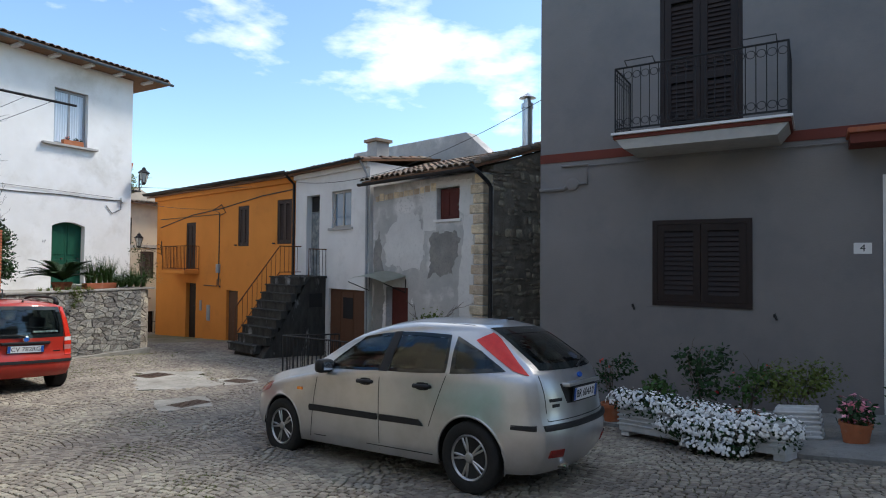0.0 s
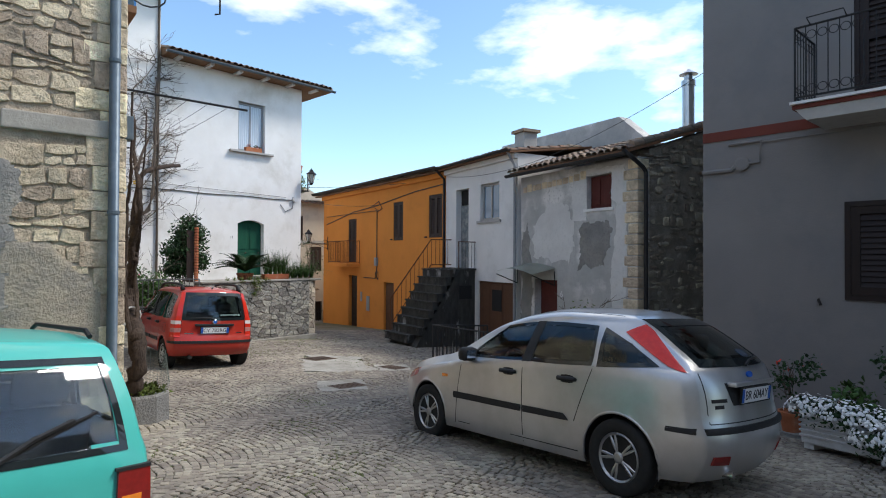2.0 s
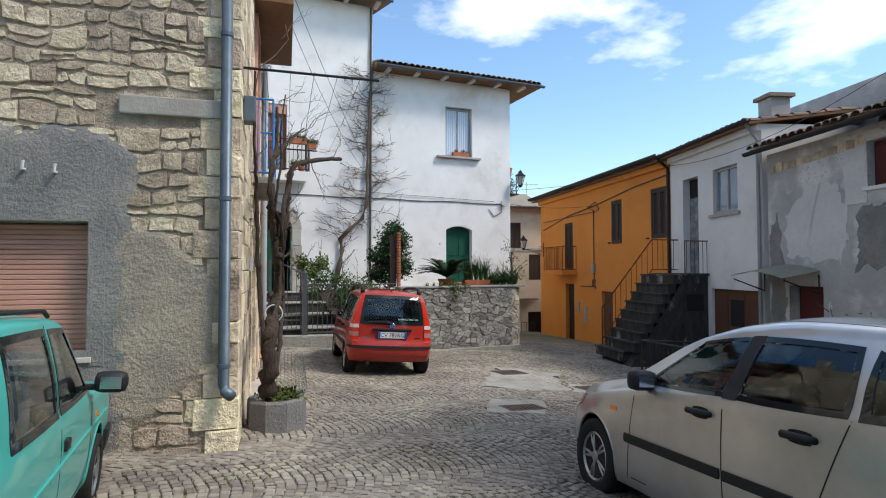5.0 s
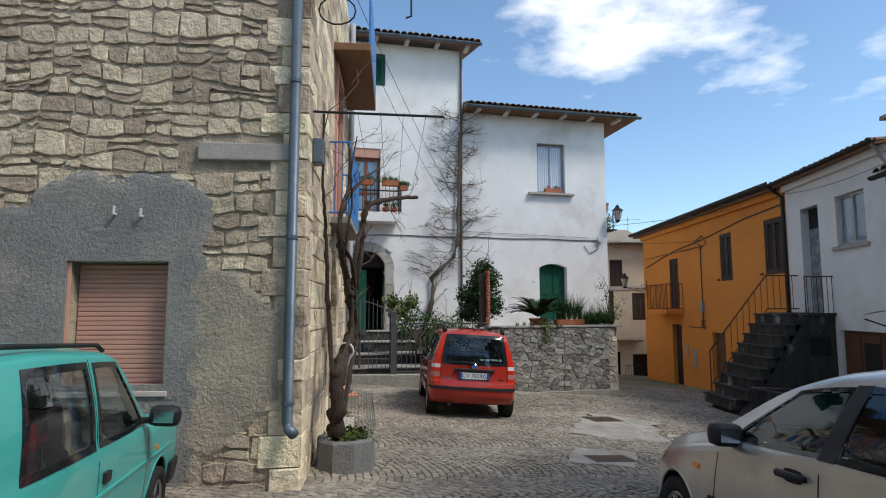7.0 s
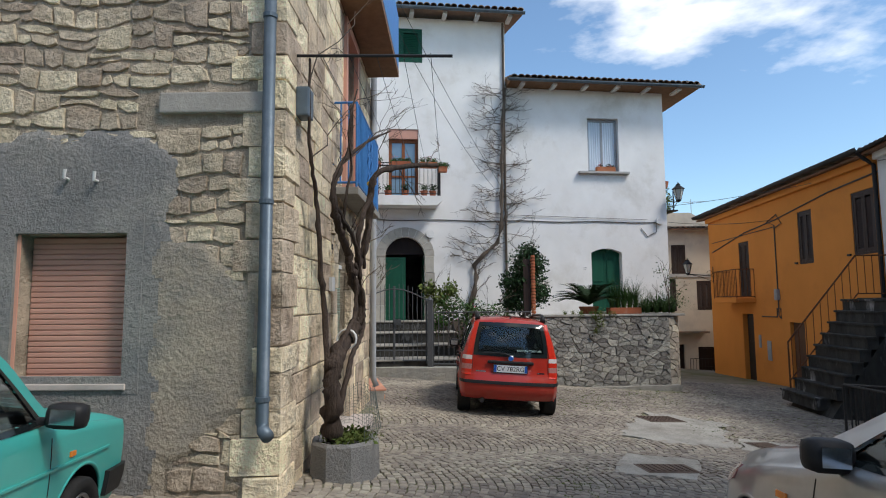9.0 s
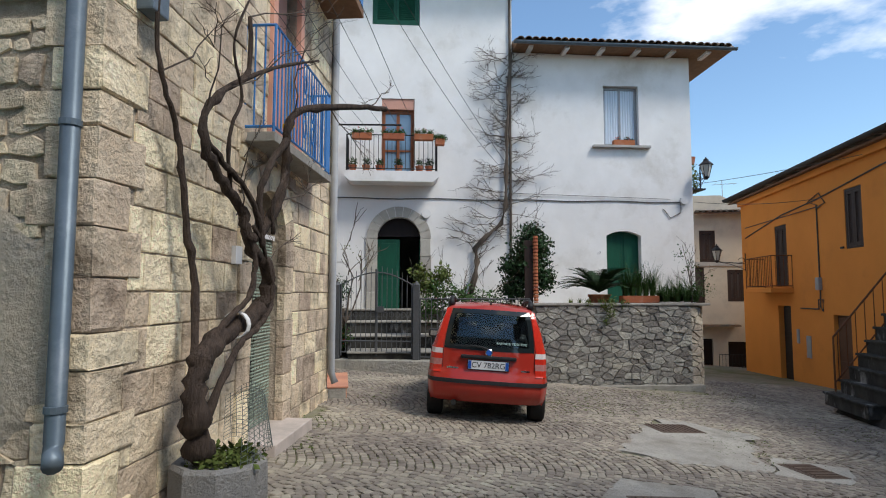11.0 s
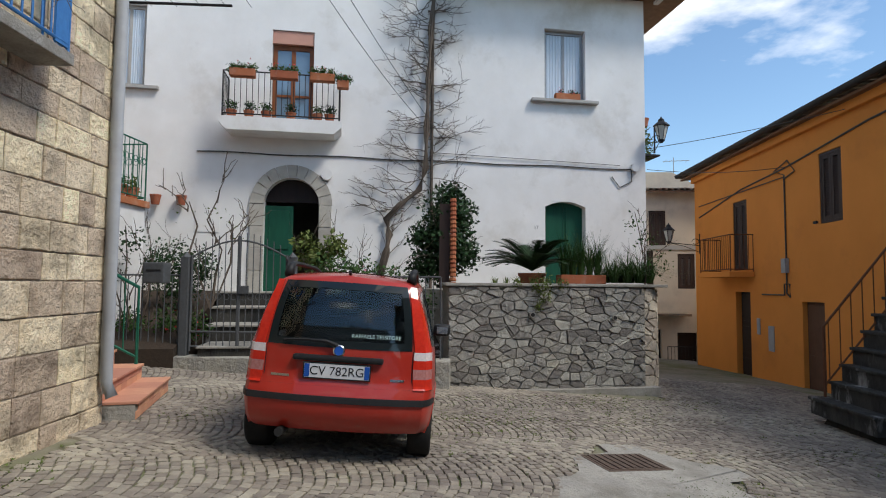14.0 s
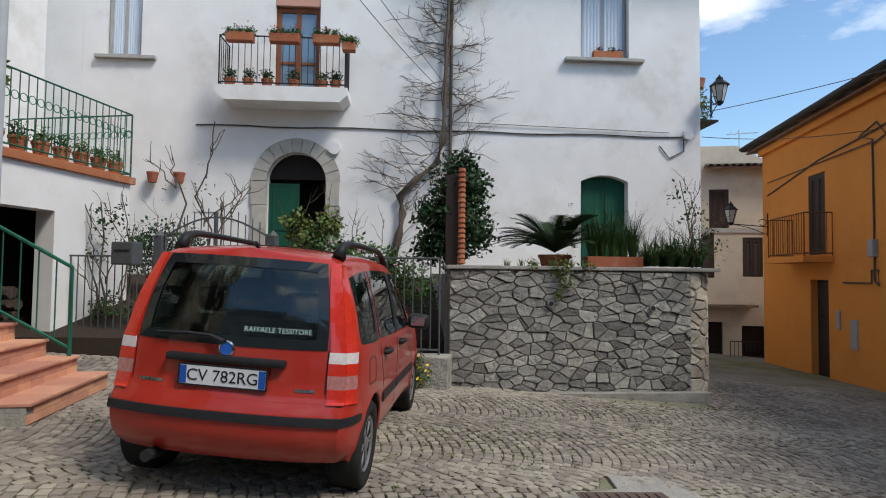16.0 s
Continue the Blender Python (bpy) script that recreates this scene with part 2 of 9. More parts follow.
    "twig": mat("bare_twig", (0.135, 0.105, 0.082), (0.095, 0.075, 0.058), 0.9, 14, 0.3, 50),
    "leaf": mat("green_leaf", (0.055, 0.105, 0.026), (0.035, 0.075, 0.018), 0.6, 6, 0, island=0.35),
    "leaf_dark": mat("dark_ivy_leaf", (0.028, 0.060, 0.020), (0.018, 0.042, 0.014), 0.55, 6, 0, island=0.35),
    "leaf_light": mat("yellow_green_leaf", (0.12, 0.145, 0.035), (0.085, 0.115, 0.028), 0.6, 6, 0, island=0.3),
    "petal_white": mat("white_petal", (0.80, 0.80, 0.78), (0.70, 0.70, 0.69), 0.7, 20, 0, island=0.08),
    "petal_red": mat("red_petal", (0.60, 0.04, 0.04), (0.45, 0.03, 0.03), 0.6, 20, 0, island=0.15),
    "petal_pink": mat("pink_petal", (0.72, 0.16, 0.26), (0.75, 0.40, 0.45), 0.6, 20, 0, island=0.2),
    "petal_yellow": mat("yellow_petal", (0.75, 0.50, 0.03), (0.62, 0.40, 0.02), 0.6, 20, 0),
    "soil": mat("potting_soil", (0.05, 0.036, 0.025), (0.035, 0.026, 0.02), 0.95, 20, 0.8, 40),
    "moss": mat("moss", (0.10, 0.125, 0.03), (0.07, 0.09, 0.022), 0.95, 20, 0.4, 60, island=0.3),
    "cable": mat("grey_cable", (0.09, 0.088, 0.085), (0.07, 0.068, 0.066), 0.7, 20, 0),
    "red_band": mat("red_brown_band", (0.16, 0.045, 0.032), (0.13, 0.038, 0.028), 0.85, 3, 0.2, 40),
    "black_plastic": mat("black_plastic", (0.018, 0.018, 0.019), (0.024, 0.024, 0.025), 0.5, 20, 0.1, 90, local=True),
    "tyre": mat("tyre_rubber", (0.018, 0.018, 0.018), (0.026, 0.025, 0.024), 0.85, 20, 0.3, 60, local=True),
    "alloy": mat("alloy_rim", (0.42, 0.42, 0.42), (0.34, 0.34, 0.34), 0.35, 20, 0.05, 60, metal=0.85, local=True),
    "paint_silver": mat("silver_car_paint", (0.52, 0.52, 0.525), (0.49, 0.49, 0.495), 0.33, 3, 0, metal=0.8, coat=0.8, local=True, stain=(0.42, 0.415, 0.405), stain_scale=1.5),
    "paint_red": mat("red_car_paint", (0.40, 0.026, 0.014), (0.36, 0.024, 0.013), 0.42, 3, 0, coat=0.75, local=True, stain=(0.42, 0.06, 0.04), stain_scale=1.6, stain_at=0.62),
    "paint_teal": mat("teal_car_paint", (0.055, 0.42, 0.37), (0.05, 0.385, 0.34), 0.42, 3, 0, coat=0.6, local=True),
    "car_glass": mat("tinted_car_glass", (0.34, 0.42, 0.41), (0.31, 0.39, 0.38), 0.0, 2, 0, spec=0.5, trans=1.0, local=True),
    "clear_glass": mat("clear_car_glass", (0.80, 0.87, 0.90), (0.78, 0.85, 0.88), 0.0, 2, 0, spec=0.6, trans=1.0, local=True),
    "pane_dark": mat("dark_glass", (0.010, 0.014, 0.015), (0.015, 0.020, 0.021), 0.05, 2, 0, spec=0.5, local=True),
    "seat_cloth": mat("dark_seat_cloth", (0.05, 0.052, 0.058), (0.035, 0.037, 0.042), 0.95, 30, 0.3, 90, local=True),
    "lining": mat("grey_cabin_lining", (0.07, 0.07, 0.072), (0.05, 0.05, 0.052), 0.9, 8, 0.1, 60, local=True),
    "sticker": mat("pale_green_sticker", (0.45, 0.62, 0.58), (0.42, 0.58, 0.55), 0.6, 10, 0, local=True),
    "lamp_white": mat("frosted_lamp_lens", (0.72, 0.66, 0.64), (0.60, 0.53, 0.52), 0.12, 40, 0, coat=0.8, local=True),
    "sky_glass": mat("bluish_car_glass", (0.055, 0.10, 0.17), (0.03, 0.055, 0.10), 0.03, 2.5, 0, spec=0.7, coat=0.5, local=True),
    "lamp_dark": mat("dark_red_lens", (0.24, 0.014, 0.012), (0.17, 0.012, 0.01), 0.2, 30, 0, coat=0.5, local=True),
    "lamp_red": mat("red_lamp_lens", (0.62, 0.034, 0.016), (0.50, 0.024, 0.013), 0.15, 30, 0, coat=0.8, local=True),
    "lamp_clear": mat("clear_lamp_lens", (0.46, 0.22, 0.20), (0.36, 0.13, 0.12), 0.12, 40, 0, coat=0.8, local=True),
    "lamp_amber": mat("amber_lens", (0.75, 0.22, 0.02), (0.68, 0.19, 0.02), 0.2, 30, 0, coat=0.6, local=True),
    "plate_white": mat("plate_white", (0.72, 0.73, 0.74), (0.68, 0.69, 0.70), 0.4, 10, 0, local=True),
    "plate_blue": mat("plate_blue", (0.02, 0.10, 0.42), (0.02, 0.09, 0.38), 0.4, 10, 0, local=True),
    "ink": mat("black_ink", (0.02, 0.02, 0.025), (0.025, 0.025, 0.03), 0.6, 10, 0),
    "chrome": mat("chrome", (0.6, 0.6, 0.6), (0.55, 0.55, 0.55), 0.15, 10, 0, metal=1.0),
    "pane": mat("window_glass", (0.16, 0.24, 0.32), (0.12, 0.19, 0.26), 0.04, 1.5, 0, spec=0.9, coat=0.6),
    # near-black colour stands in for the shade inside openings and unlit rooms
    "shade_black": mat("unlit_shade_black", (0.02, 0.02, 0.02), (0.028, 0.027, 0.026), 0.9, 2, 0),
    "curtain": mat("white_curtain", (0.62, 0.68, 0.74), (0.48, 0.56, 0.65), 0.8, 7, 0.2, 20, stretch=(6, 6, 0.3)),
    "bead": mat("bead_curtain_green", (0.36, 0.42, 0.34), (0.22, 0.27, 0.21), 0.5, 60, 0.2, 90, island=0.2),
    "lamp_glass": mat("lantern_glass", (0.55, 0.55, 0.5), (0.45, 0.45, 0.4), 0.15, 5, 0, spec=0.6),
    "net": mat("grey_green_netting", (0.17, 0.20, 0.18), (0.12, 0.14, 0.13), 0.8, 30, 0.2, 60),
    "white_box": mat("white_plastic_planter", (0.60, 0.60, 0.59), (0.50, 0.50, 0.49), 0.6, 5, 0.1, 50, stain=(0.38, 0.38, 0.36), stain_scale=3),
    "pale_metal": mat("pale_canopy_sheet", (0.48, 0.49, 0.42), (0.40, 0.41, 0.35), 0.5, 4, 0.1, 30),
}

# ---- helpers of this scene ----


def part(name, bm, material, parent=None, label="", m=None, smooth=False):
    if isinstance(bm, bpy.types.Mesh):
        me = bm
    else:
        me = bpy.data.meshes.new(name)
        bmesh.ops.recalc_face_normals(bm, faces=bm.faces)
        bm.to_mesh(me)
        bm.free()
    if material and not me.materials:
        me.materials.append(material)
    if smooth:
        for p in me.polygons:
            p.use_smooth = True
    ob = new(name, me)
    if parent:
        ob.parent = parent
    if m is not None:
        ob.matrix_local = m
    if label:
        ob["label"] = label
    return ob


def empty(name, m, label="", category="", group="", kind=""):
    ob = new(name)
    ob.empty_display_size = 0.2
    ob.matrix_world = m
    return tagged(ob, label, category, group, kind)


def box(bm, x0, x1, y0, y1, z0, z1, bevel=0.0):
    r = bmesh.ops.create_cube(bm, size=1.0)
    vs = r["verts"]
    for v in vs:
        v.co = Vector((x0 + (v.co.x + 0.5) * (x1 - x0), y0 + (v.co.y + 0.5) * (y1 - y0), z0 + (v.co.z + 0.5) * (z1 - z0)))
    if bevel:
        es = {e for v in vs for e in v.link_edges}
        bmesh.ops.bevel(bm, geom=list(es), offset=bevel, segments=2, affect="EDGES", profile=0.6)
    return bm


def boxbm(*a, bevel=0.0):
    return box(bmesh.new(), *a, bevel=bevel)


def cyl(bm, p0, p1, r0, r1=None, seg=12, caps=True):
    p0, p1 = Vector(p0), Vector(p1)
    d = p1 - p0
    q = d.to_track_quat("Z", "Y").to_matrix().to_4x4()
    bmesh.ops.create_cone(bm, cap_ends=caps, segments=seg, radius1=r0, radius2=r0 if r1 is None else r1, depth=d.length,
                          matrix=Matrix.Translation((p0 + p1) / 2) @ q)
    return bm


def lathe(bm, prof, seg=20, at=(0, 0, 0)):
    at = Vector(at)
    rings = []
    for r, z in prof:
        rings.append([bm.verts.new(at + Vector((r * math.cos(a), r * math.sin(a), z))) for a in [2 * math.pi * i / seg for i in range(seg)]])
    for a, b in zip(rings, rings[1:]):
        for i in range(seg):
            bm.faces.new((a[i], a[(i + 1) % seg], b[(i + 1) % seg], b[i]))
    for ring, flip in ((rings[0], True), (rings[-1], False)):
        if prof[0 if flip else -1][0] > 1e-4:
            bm.faces.new(ring[::-1] if flip else ring)
    return bm


def tube(bm, pts, r, seg=6, r_end=None):
    pts = [Vector(p) for p in pts]
    n = len(pts)
    rings = []
    up = Vector((0.31, 0.17, 0.93)).normalized()
    for i, p in enumerate(pts):
        t = (pts[min(i + 1, n - 1)] - pts[max(i - 1, 0)]).normalized()
        a = t.cross(up)
        if a.length < 1e-3:
            a = t.cross(Vector((1, 0, 0)))
        a.normalize()
        b = t.cross(a)
        rr = r[i] if isinstance(r, (list, tuple)) else (r + (r_end - r) * i / max(1, n - 1) if r_end is not None else r)
        rings.append([bm.verts.new(p + rr * (math.cos(2 * math.pi * k / seg) * a + math.sin(2 * math.pi * k / seg) * b)) for k in range(seg)])
    for a, b in zip(rings, rings[1:]):
        for k in range(seg):
            bm.faces.new((a[k], a[(k + 1) % seg], b[(k + 1) % seg], b[k]))
    bm.faces.new(rings[0][::-1])
    bm.faces.new(rings[-1])
    return bm


def prism(bm, pts, y0, y1):
    """A flat outline in x and z, given thickness from y0 to y1."""
    a = [bm.verts.new((x, y0, z)) for x, z in pts]
    b = [bm.verts.new((x, y1, z)) for x, z in pts]
    bm.faces.new(a)
    bm.faces.new(b[::-1])
    n = len(pts)
    for i in range(n):
        bm.faces.new((a[i], b[i], b[(i + 1) % n], a[(i + 1) % n]))
    return bm


def wall_mesh(x0, x1, z0, z1, thick, holes=()):
    """A wall in the x-z plane, its outside at y = 0, with rectangular holes (hx0, hx1, hz0, hz1) through it."""
    xs = sorted({x0, x1, *[v for h in holes for v in h[:2]]})
    zs = sorted({z0, z1, *[v for h in holes for v in h[2:]]})
    bm = bmesh.new()
    vs = {}

    def v(i, j, k):
        if (i, j, k) not in vs:
            vs[i, j, k] = bm.verts.new((xs[i], thick * k, zs[j]))
        return vs[i, j, k]

    def solid(i, j):
        if not (0 <= i < len(xs) - 1 and 0 <= j < len(zs) - 1):
            return False
        cx, cz = (xs[i] + xs[i + 1]) / 2, (zs[j] + zs[j + 1]) / 2
        return not any(h[0] < cx < h[1] and h[2] < cz < h[3] for h in holes)

    for i in range(len(xs) - 1):
        for j in range(len(zs) - 1):
            if not solid(i, j):
                continue
            for k in (0, 1):
                bm.faces.new((v(i, j, k), v(i + 1, j, k), v(i + 1, j + 1, k), v(i, j + 1, k)))
            for di, dj, a, b in ((-1, 0, (i, j), (i, j + 1)), (1, 0, (i + 1, j), (i + 1, j + 1)), (0, -1, (i, j), (i + 1, j)), (0, 1, (i, j + 1), (i + 1, j + 1))):
                if not solid(i + di, j + dj):
                    bm.faces.new((v(*a, 0), v(*b, 0), v(*b, 1), v(*a, 1)))
    return bm


def facade(x, y, rz, z=0.0):
    return pose(x, y, z, 0, 0, rz)


def ground_z(x, y):
    x, y = x / 1.06, y / 1.06
    z = -0.22 - 0.06 * max(-8, min(y, 14)) + 0.012 * min(0, max(x, -30) + 8) + 0.04 * min(0, max(x, -30) + 17)
    return 1.06 * (z + (0.57 * math.exp(x / 2.8) if x < 0 else 0.57 + 0.15 * min(x, 6)))


def on_ground(x, y, rz, dz=0.0, tilt=True):
    """A pose on the sloping ground, heading rz."""
    e = 0.7
    n = Vector(((ground_z(x - e, y) - ground_z(x + e, y)) / (2 * e), (ground_z(x, y - e) - ground_z(x, y + e)) / (2 * e), 1)).normalized()
    if not tilt:
        n = Vector((0, 0, 1))
    f = Vector((math.cos(radians(rz)), math.sin(radians(rz)), 0))
    f = (f - n * f.dot(n)).normalized()
    lft = n.cross(f)
    m = Matrix((f, lft, n)).transposed().to_4x4()
    m.translation = Vector((x, y, ground_z(x, y) + dz))
    return m


def text_part(name, txt, size, material, parent, m, label="", depth=0.002):
    cu = bpy.data.curves.new(name, "FONT")
    cu.body, cu.size, cu.extrude, cu.align_x, cu.align_y = txt, size, depth, "CENTER", "CENTER"
    tmp = bpy.data.objects.new(name, cu)
    scene.collection.objects.link(tmp)
    me = bpy.data.meshes.new_from_object(tmp.evaluated_get(bpy.context.evaluated_depsgraph_get()))
    bpy.data.objects.remove(tmp)
    bpy.data.curves.remove(cu)
    me.materials.clear()
    return part(name, me, material, parent, label, m)


def voronoi(x0, x1, z0, z1, sx, sz, jitter, rnd, gap, keep=lambda x, z: True):
    """Irregular stone outlines that fill a rectangle, set in loose courses."""
    seeds = []
    rows = max(1, round((z1 - z0) / sz))
    dz = (z1 - z0) / rows
    for j in range(-1, rows + 1):
        x = x0 - sx + rnd.random() * sx
        while x < x1 + sx:
            w = sx * rnd.uniform(0.55, 1.5)
            seeds.append((x + w / 2 + rnd.uniform(-1, 1) * jitter * sx * 0.3, z0 + (j + 0.5 + rnd.uniform(-1, 1) * jitter * 0.5) * dz))
            x += w
    k = sx / sz
    out = []
    for i, (cx, cz) in enumerate(seeds):
        if not (x0 - 0.5 * sx < cx < x1 + 0.5 * sx and z0 - 0.4 * sz < cz < z1 + 0.4 * sz) or not keep(cx, cz):
            continue
        poly = [(x0, z0), (x1, z0), (x1, z1), (x0, z1)]
        for o, (ox, oz) in enumerate(seeds):
            if o == i or abs(ox - cx) > 3 * sx or abs(oz - cz) > 3 * sz:
                continue
            nx, nz = (ox - cx), (oz - cz) * k * k
            d = (nx * (ox + cx) + nz * (oz + cz)) / 2
            ln = math.hypot(nx, nz)
            d -= gap * 0.5 * ln
            new_poly = []
            for a, b in zip(poly, poly[1:] + poly[:1]):
                da, db = nx * a[0] + nz * a[1] - d, nx * b[0] + nz * b[1] - d
                if da <= 0:
                    new_poly.append(a)
                if (da < 0 < db) or (db < 0 < da):
                    t = da / (da - db)
                    new_poly.append((a[0] + t * (b[0] - a[0]), a[1] + t * (b[1] - a[1])))
            poly = new_poly
            if len(poly) < 3:
                break
        if len(poly) >= 3:
            ar = abs(sum(a[0] * b[1] - b[0] * a[1] for a, b in zip(poly, poly[1:] + poly[:1]))) / 2
            if ar > 0.12 * sx * sz:
                out.append(poly)
    return out


def coursed(x0, x1, z0, z1, rnd, keep, h=(0.1, 0.25), w=(0.12, 0.36), gap=0.006, wave=0.03):
    """Outlines of roughly squared rubble in uneven courses, some stones split in two."""
    out, z, j = [], z0, 0

    def bed(x, zz, k):
        return zz + wave * noise.noise((x * 1.7, k * 3.1, 0.5)) + 0.012 * noise.noise((x * 9, k * 5.3, 2))
    while z < z1:
        hh = rnd.uniform(*h)
        x = x0 - rnd.uniform(0, 0.3)
        while x < x1:
            ww = rnd.uniform(*w) * (0.75 + hh * 2)
            parts = [(x, x + ww, 0.0, 1.0)]
            if hh > 0.15 and rnd.random() < 0.4:
                s = rnd.uniform(0.4, 0.6)
                parts = [(x, x + ww, 0.0, s), (x, x + ww, s, 1.0)]
                if rnd.random() < 0.4:
                    c = x + ww * rnd.uniform(0.35, 0.65)
                    parts = [(x, c, 0.0, s), (c, x + ww, 0.0, s), (x, x + ww, s, 1.0)]
            for a, b, lo, hi in parts:
                a2, b2 = max(a, x0) + gap, min(b, x1) - gap
                if b2 - a2 < 0.05:
                    continue
                cx = (a2 + b2) / 2
                if not keep(cx, z + hh / 2):
                    continue
                ga, gb = rnd.uniform(-0.022, 0.022), rnd.uniform(-0.022, 0.022)
                n = max(2, int((b2 - a2) / 0.07))
                top_, bot_ = [], []
                for i in range(n + 1):
                    xx = a2 + (b2 - a2) * i / n
                    zb, zt = bed(xx, z, j), bed(xx, z + hh, j + 1)
                    e = 0.034 if i in (0, n) else 0.0
                    sk = ga if i == 0 else gb if i == n else 0
                    bot_.append((xx - sk * 0.5, zb + (zt - zb) * lo + gap + rnd.uniform(0, 0.008) + e * rnd.random()))
                    top_.append((xx + sk, zb + (zt - zb) * hi - gap - rnd.uniform(0, 0.01) - e * rnd.random()))
                out.append(bot_ + top_[::-1])
            x += ww
        z += hh
        j += 1
    return out


def stone_geo(poly, proud, rnd, base=0.012):
    """One stone: outline in x-z, its face standing proud of y = 0, with a chipped, uneven front."""
    n = len(poly)
    cx, cz = sum(p[0] for p in poly) / n, sum(p[1] for p in poly) / n
    verts, faces = [], []
    pts = []
    for a, b in zip(poly, poly[1:] + poly[:1]):
        pts.append(a)
        if math.hypot(a[0] - b[0], a[1] - b[1]) > 0.09:
            t = rnd.uniform(0.35, 0.65)
            mx, mz = a[0] + t * (b[0] - a[0]), a[1] + t * (b[1] - a[1])
            s = rnd.uniform(0.955, 1.0)
            pts.append((cx + (mx - cx) * s, cz + (mz - cz) * s))
    n = len(pts)
    for f, y in ((1.0, base), (0.985, -proud * 0.75), (0.92, -proud)):
        for x, z in pts:
            verts.append((cx + (x - cx) * f, y + (rnd.uniform(-1, 1) * proud * 0.14 if f < 1 else 0), cz + (z - cz) * f))
    verts.append((cx, -proud * rnd.uniform(0.94, 1.1), cz))
    for r in (0, 1):
        for i in range(n):
            j = (i + 1) % n
            faces.append((r * n + i, r * n + j, (r + 1) * n + j, (r + 1) * n + i))
    for i in range(n):
        faces.append((2 * n + i, 2 * n + (i + 1) % n, 3 * n))
    return verts, faces


def mesh_of(name, verts, faces, material, smooth=False):
    me = bpy.data.meshes.new(name)
    me.from_pydata(verts, [], faces)
    me.materials.append(material)
    if smooth:
        me.polygons.foreach_set("use_smooth", [True] * len(me.polygons))
    me.update()
    return me


def stones(parent, polys, proud, rnd, material, joined_material, limit=300, order=None, name="stone"):
    if order:
        polys = sorted(polys, key=order)
    for p in polys[:limit]:
        v, f = stone_geo(p, proud * rnd.uniform(0.5, 1.3), rnd)
        part(name, mesh_of(name, v, f, material), None, parent)
    vv, ff = [], []
    for p in polys[limit:]:
        v, f = stone_geo(p, proud * rnd.uniform(0.5, 1.3), rnd)
        o = len(vv)
        vv += v
        ff += [tuple(i + o for i in q) for q in f]
    if vv:
        ob = part("stonework", mesh_of("stonework", vv, ff, joined_material), None, parent)
        ob["kind"] = "stuff"

# ---- houses: each stands in its own frame, x along its front as seen from outside, y inward ----


def frame_bars(bm, x0, x1, z0, z1, w, y0, y1, mid=False):
    box(bm, x0, x0 + w, y0, y1, z0, z1)
    box(bm, x1 - w, x1, y0, y1, z0, z1)
    box(bm, x0 + w, x1 - w, y0, y1, z0, z0 + w)
    box(bm, x0 + w, x1 - w, y0, y1, z1 - w, z1)
    if mid:
        c = (x0 + x1) / 2
        box(bm, c - w / 2, c + w / 2, y0, y1, z0 + w, z1 - w)
    return bm


def shutters(house, x0, x1, z0, z1, material, leaves=2, y=0.03, loose=False, rail_at=None, label="", frame_w=0.05, stile=0.07, pitch=0.055):
    """A louvred window: frame > leaf, with slats; loose: each slat a piece of its own."""
    w = part("window", frame_bars(bmesh.new(), x0, x1, z0, z1, frame_w, y - 0.02, y + 0.06), material, house, label)
    n = (x1 - x0 - 2 * frame_w) / leaves
    for k in range(leaves):
        a, b = x0 + frame_w + k * n + 0.004, x0 + frame_w + (k + 1) * n - 0.004
        c, d = z0 + frame_w + 0.004, z1 - frame_w - 0.004
        bm = frame_bars(bmesh.new(), a, b, c, d, stile, y - 0.012, y + 0.03)
        spans = [(c + stile, d - stile)]
        if rail_at:
            box(bm, a + stile, b - stile, y - 0.012, y + 0.03, rail_at - stile / 2, rail_at + stile / 2)
            spans = [(c + stile, rail_at - stile / 2), (rail_at + stile / 2, d - stile)]
        slats = []
        for lo, hi in spans:
            z = lo + pitch * 0.6
            while z < hi - pitch * 0.3:
                slats.append(z)
                z += pitch
        hw = pitch * 0.55

        def slat(sb, z):
            vs = [sb.verts.new(p) for p in ((a + stile, y - 0.006, z - hw), (b - stile, y - 0.006, z - hw), (b - stile, y + 0.022, z + hw), (a + stile, y + 0.022, z + hw),
                                            (a + stile, y + 0.000, z - hw - 0.004), (b - stile, y + 0.000, z - hw - 0.004), (b - stile, y + 0.028, z + hw - 0.004), (a + stile, y + 0.028, z + hw - 0.004))]
            for f in ((0, 1, 2, 3), (4, 7, 6, 5), (0, 4, 5, 1), (3, 2, 6, 7), (0, 3, 7, 4), (1, 5, 6, 2)):
                sb.faces.new([vs[i] for i in f])
        if loose:
            part("shutter_leaf", bm, material, w)
            sb = bmesh.new()
            slat(sb, 0)
            me = None
            for z in slats:
                if me is None:
                    o = part("slat", sb, material, w, m=Matrix.Translation((0, 0, z)))
                    me = o.data
                else:
                    part("slat", me, None, w, m=Matrix.Translation((0, 0, z)))
        else:
            for z in slats:
                slat(bm, z)
            part("shutter_leaf", bm, material, w)
    # black sheet: the darkness behind the louvres is put into its colour
    part("backing", boxbm(x0 + 0.01, x1 - 0.01, y + 0.065, y + 0.075, z0 + 0.01, z1 - 0.01), M["shade_black"], w)
    return w


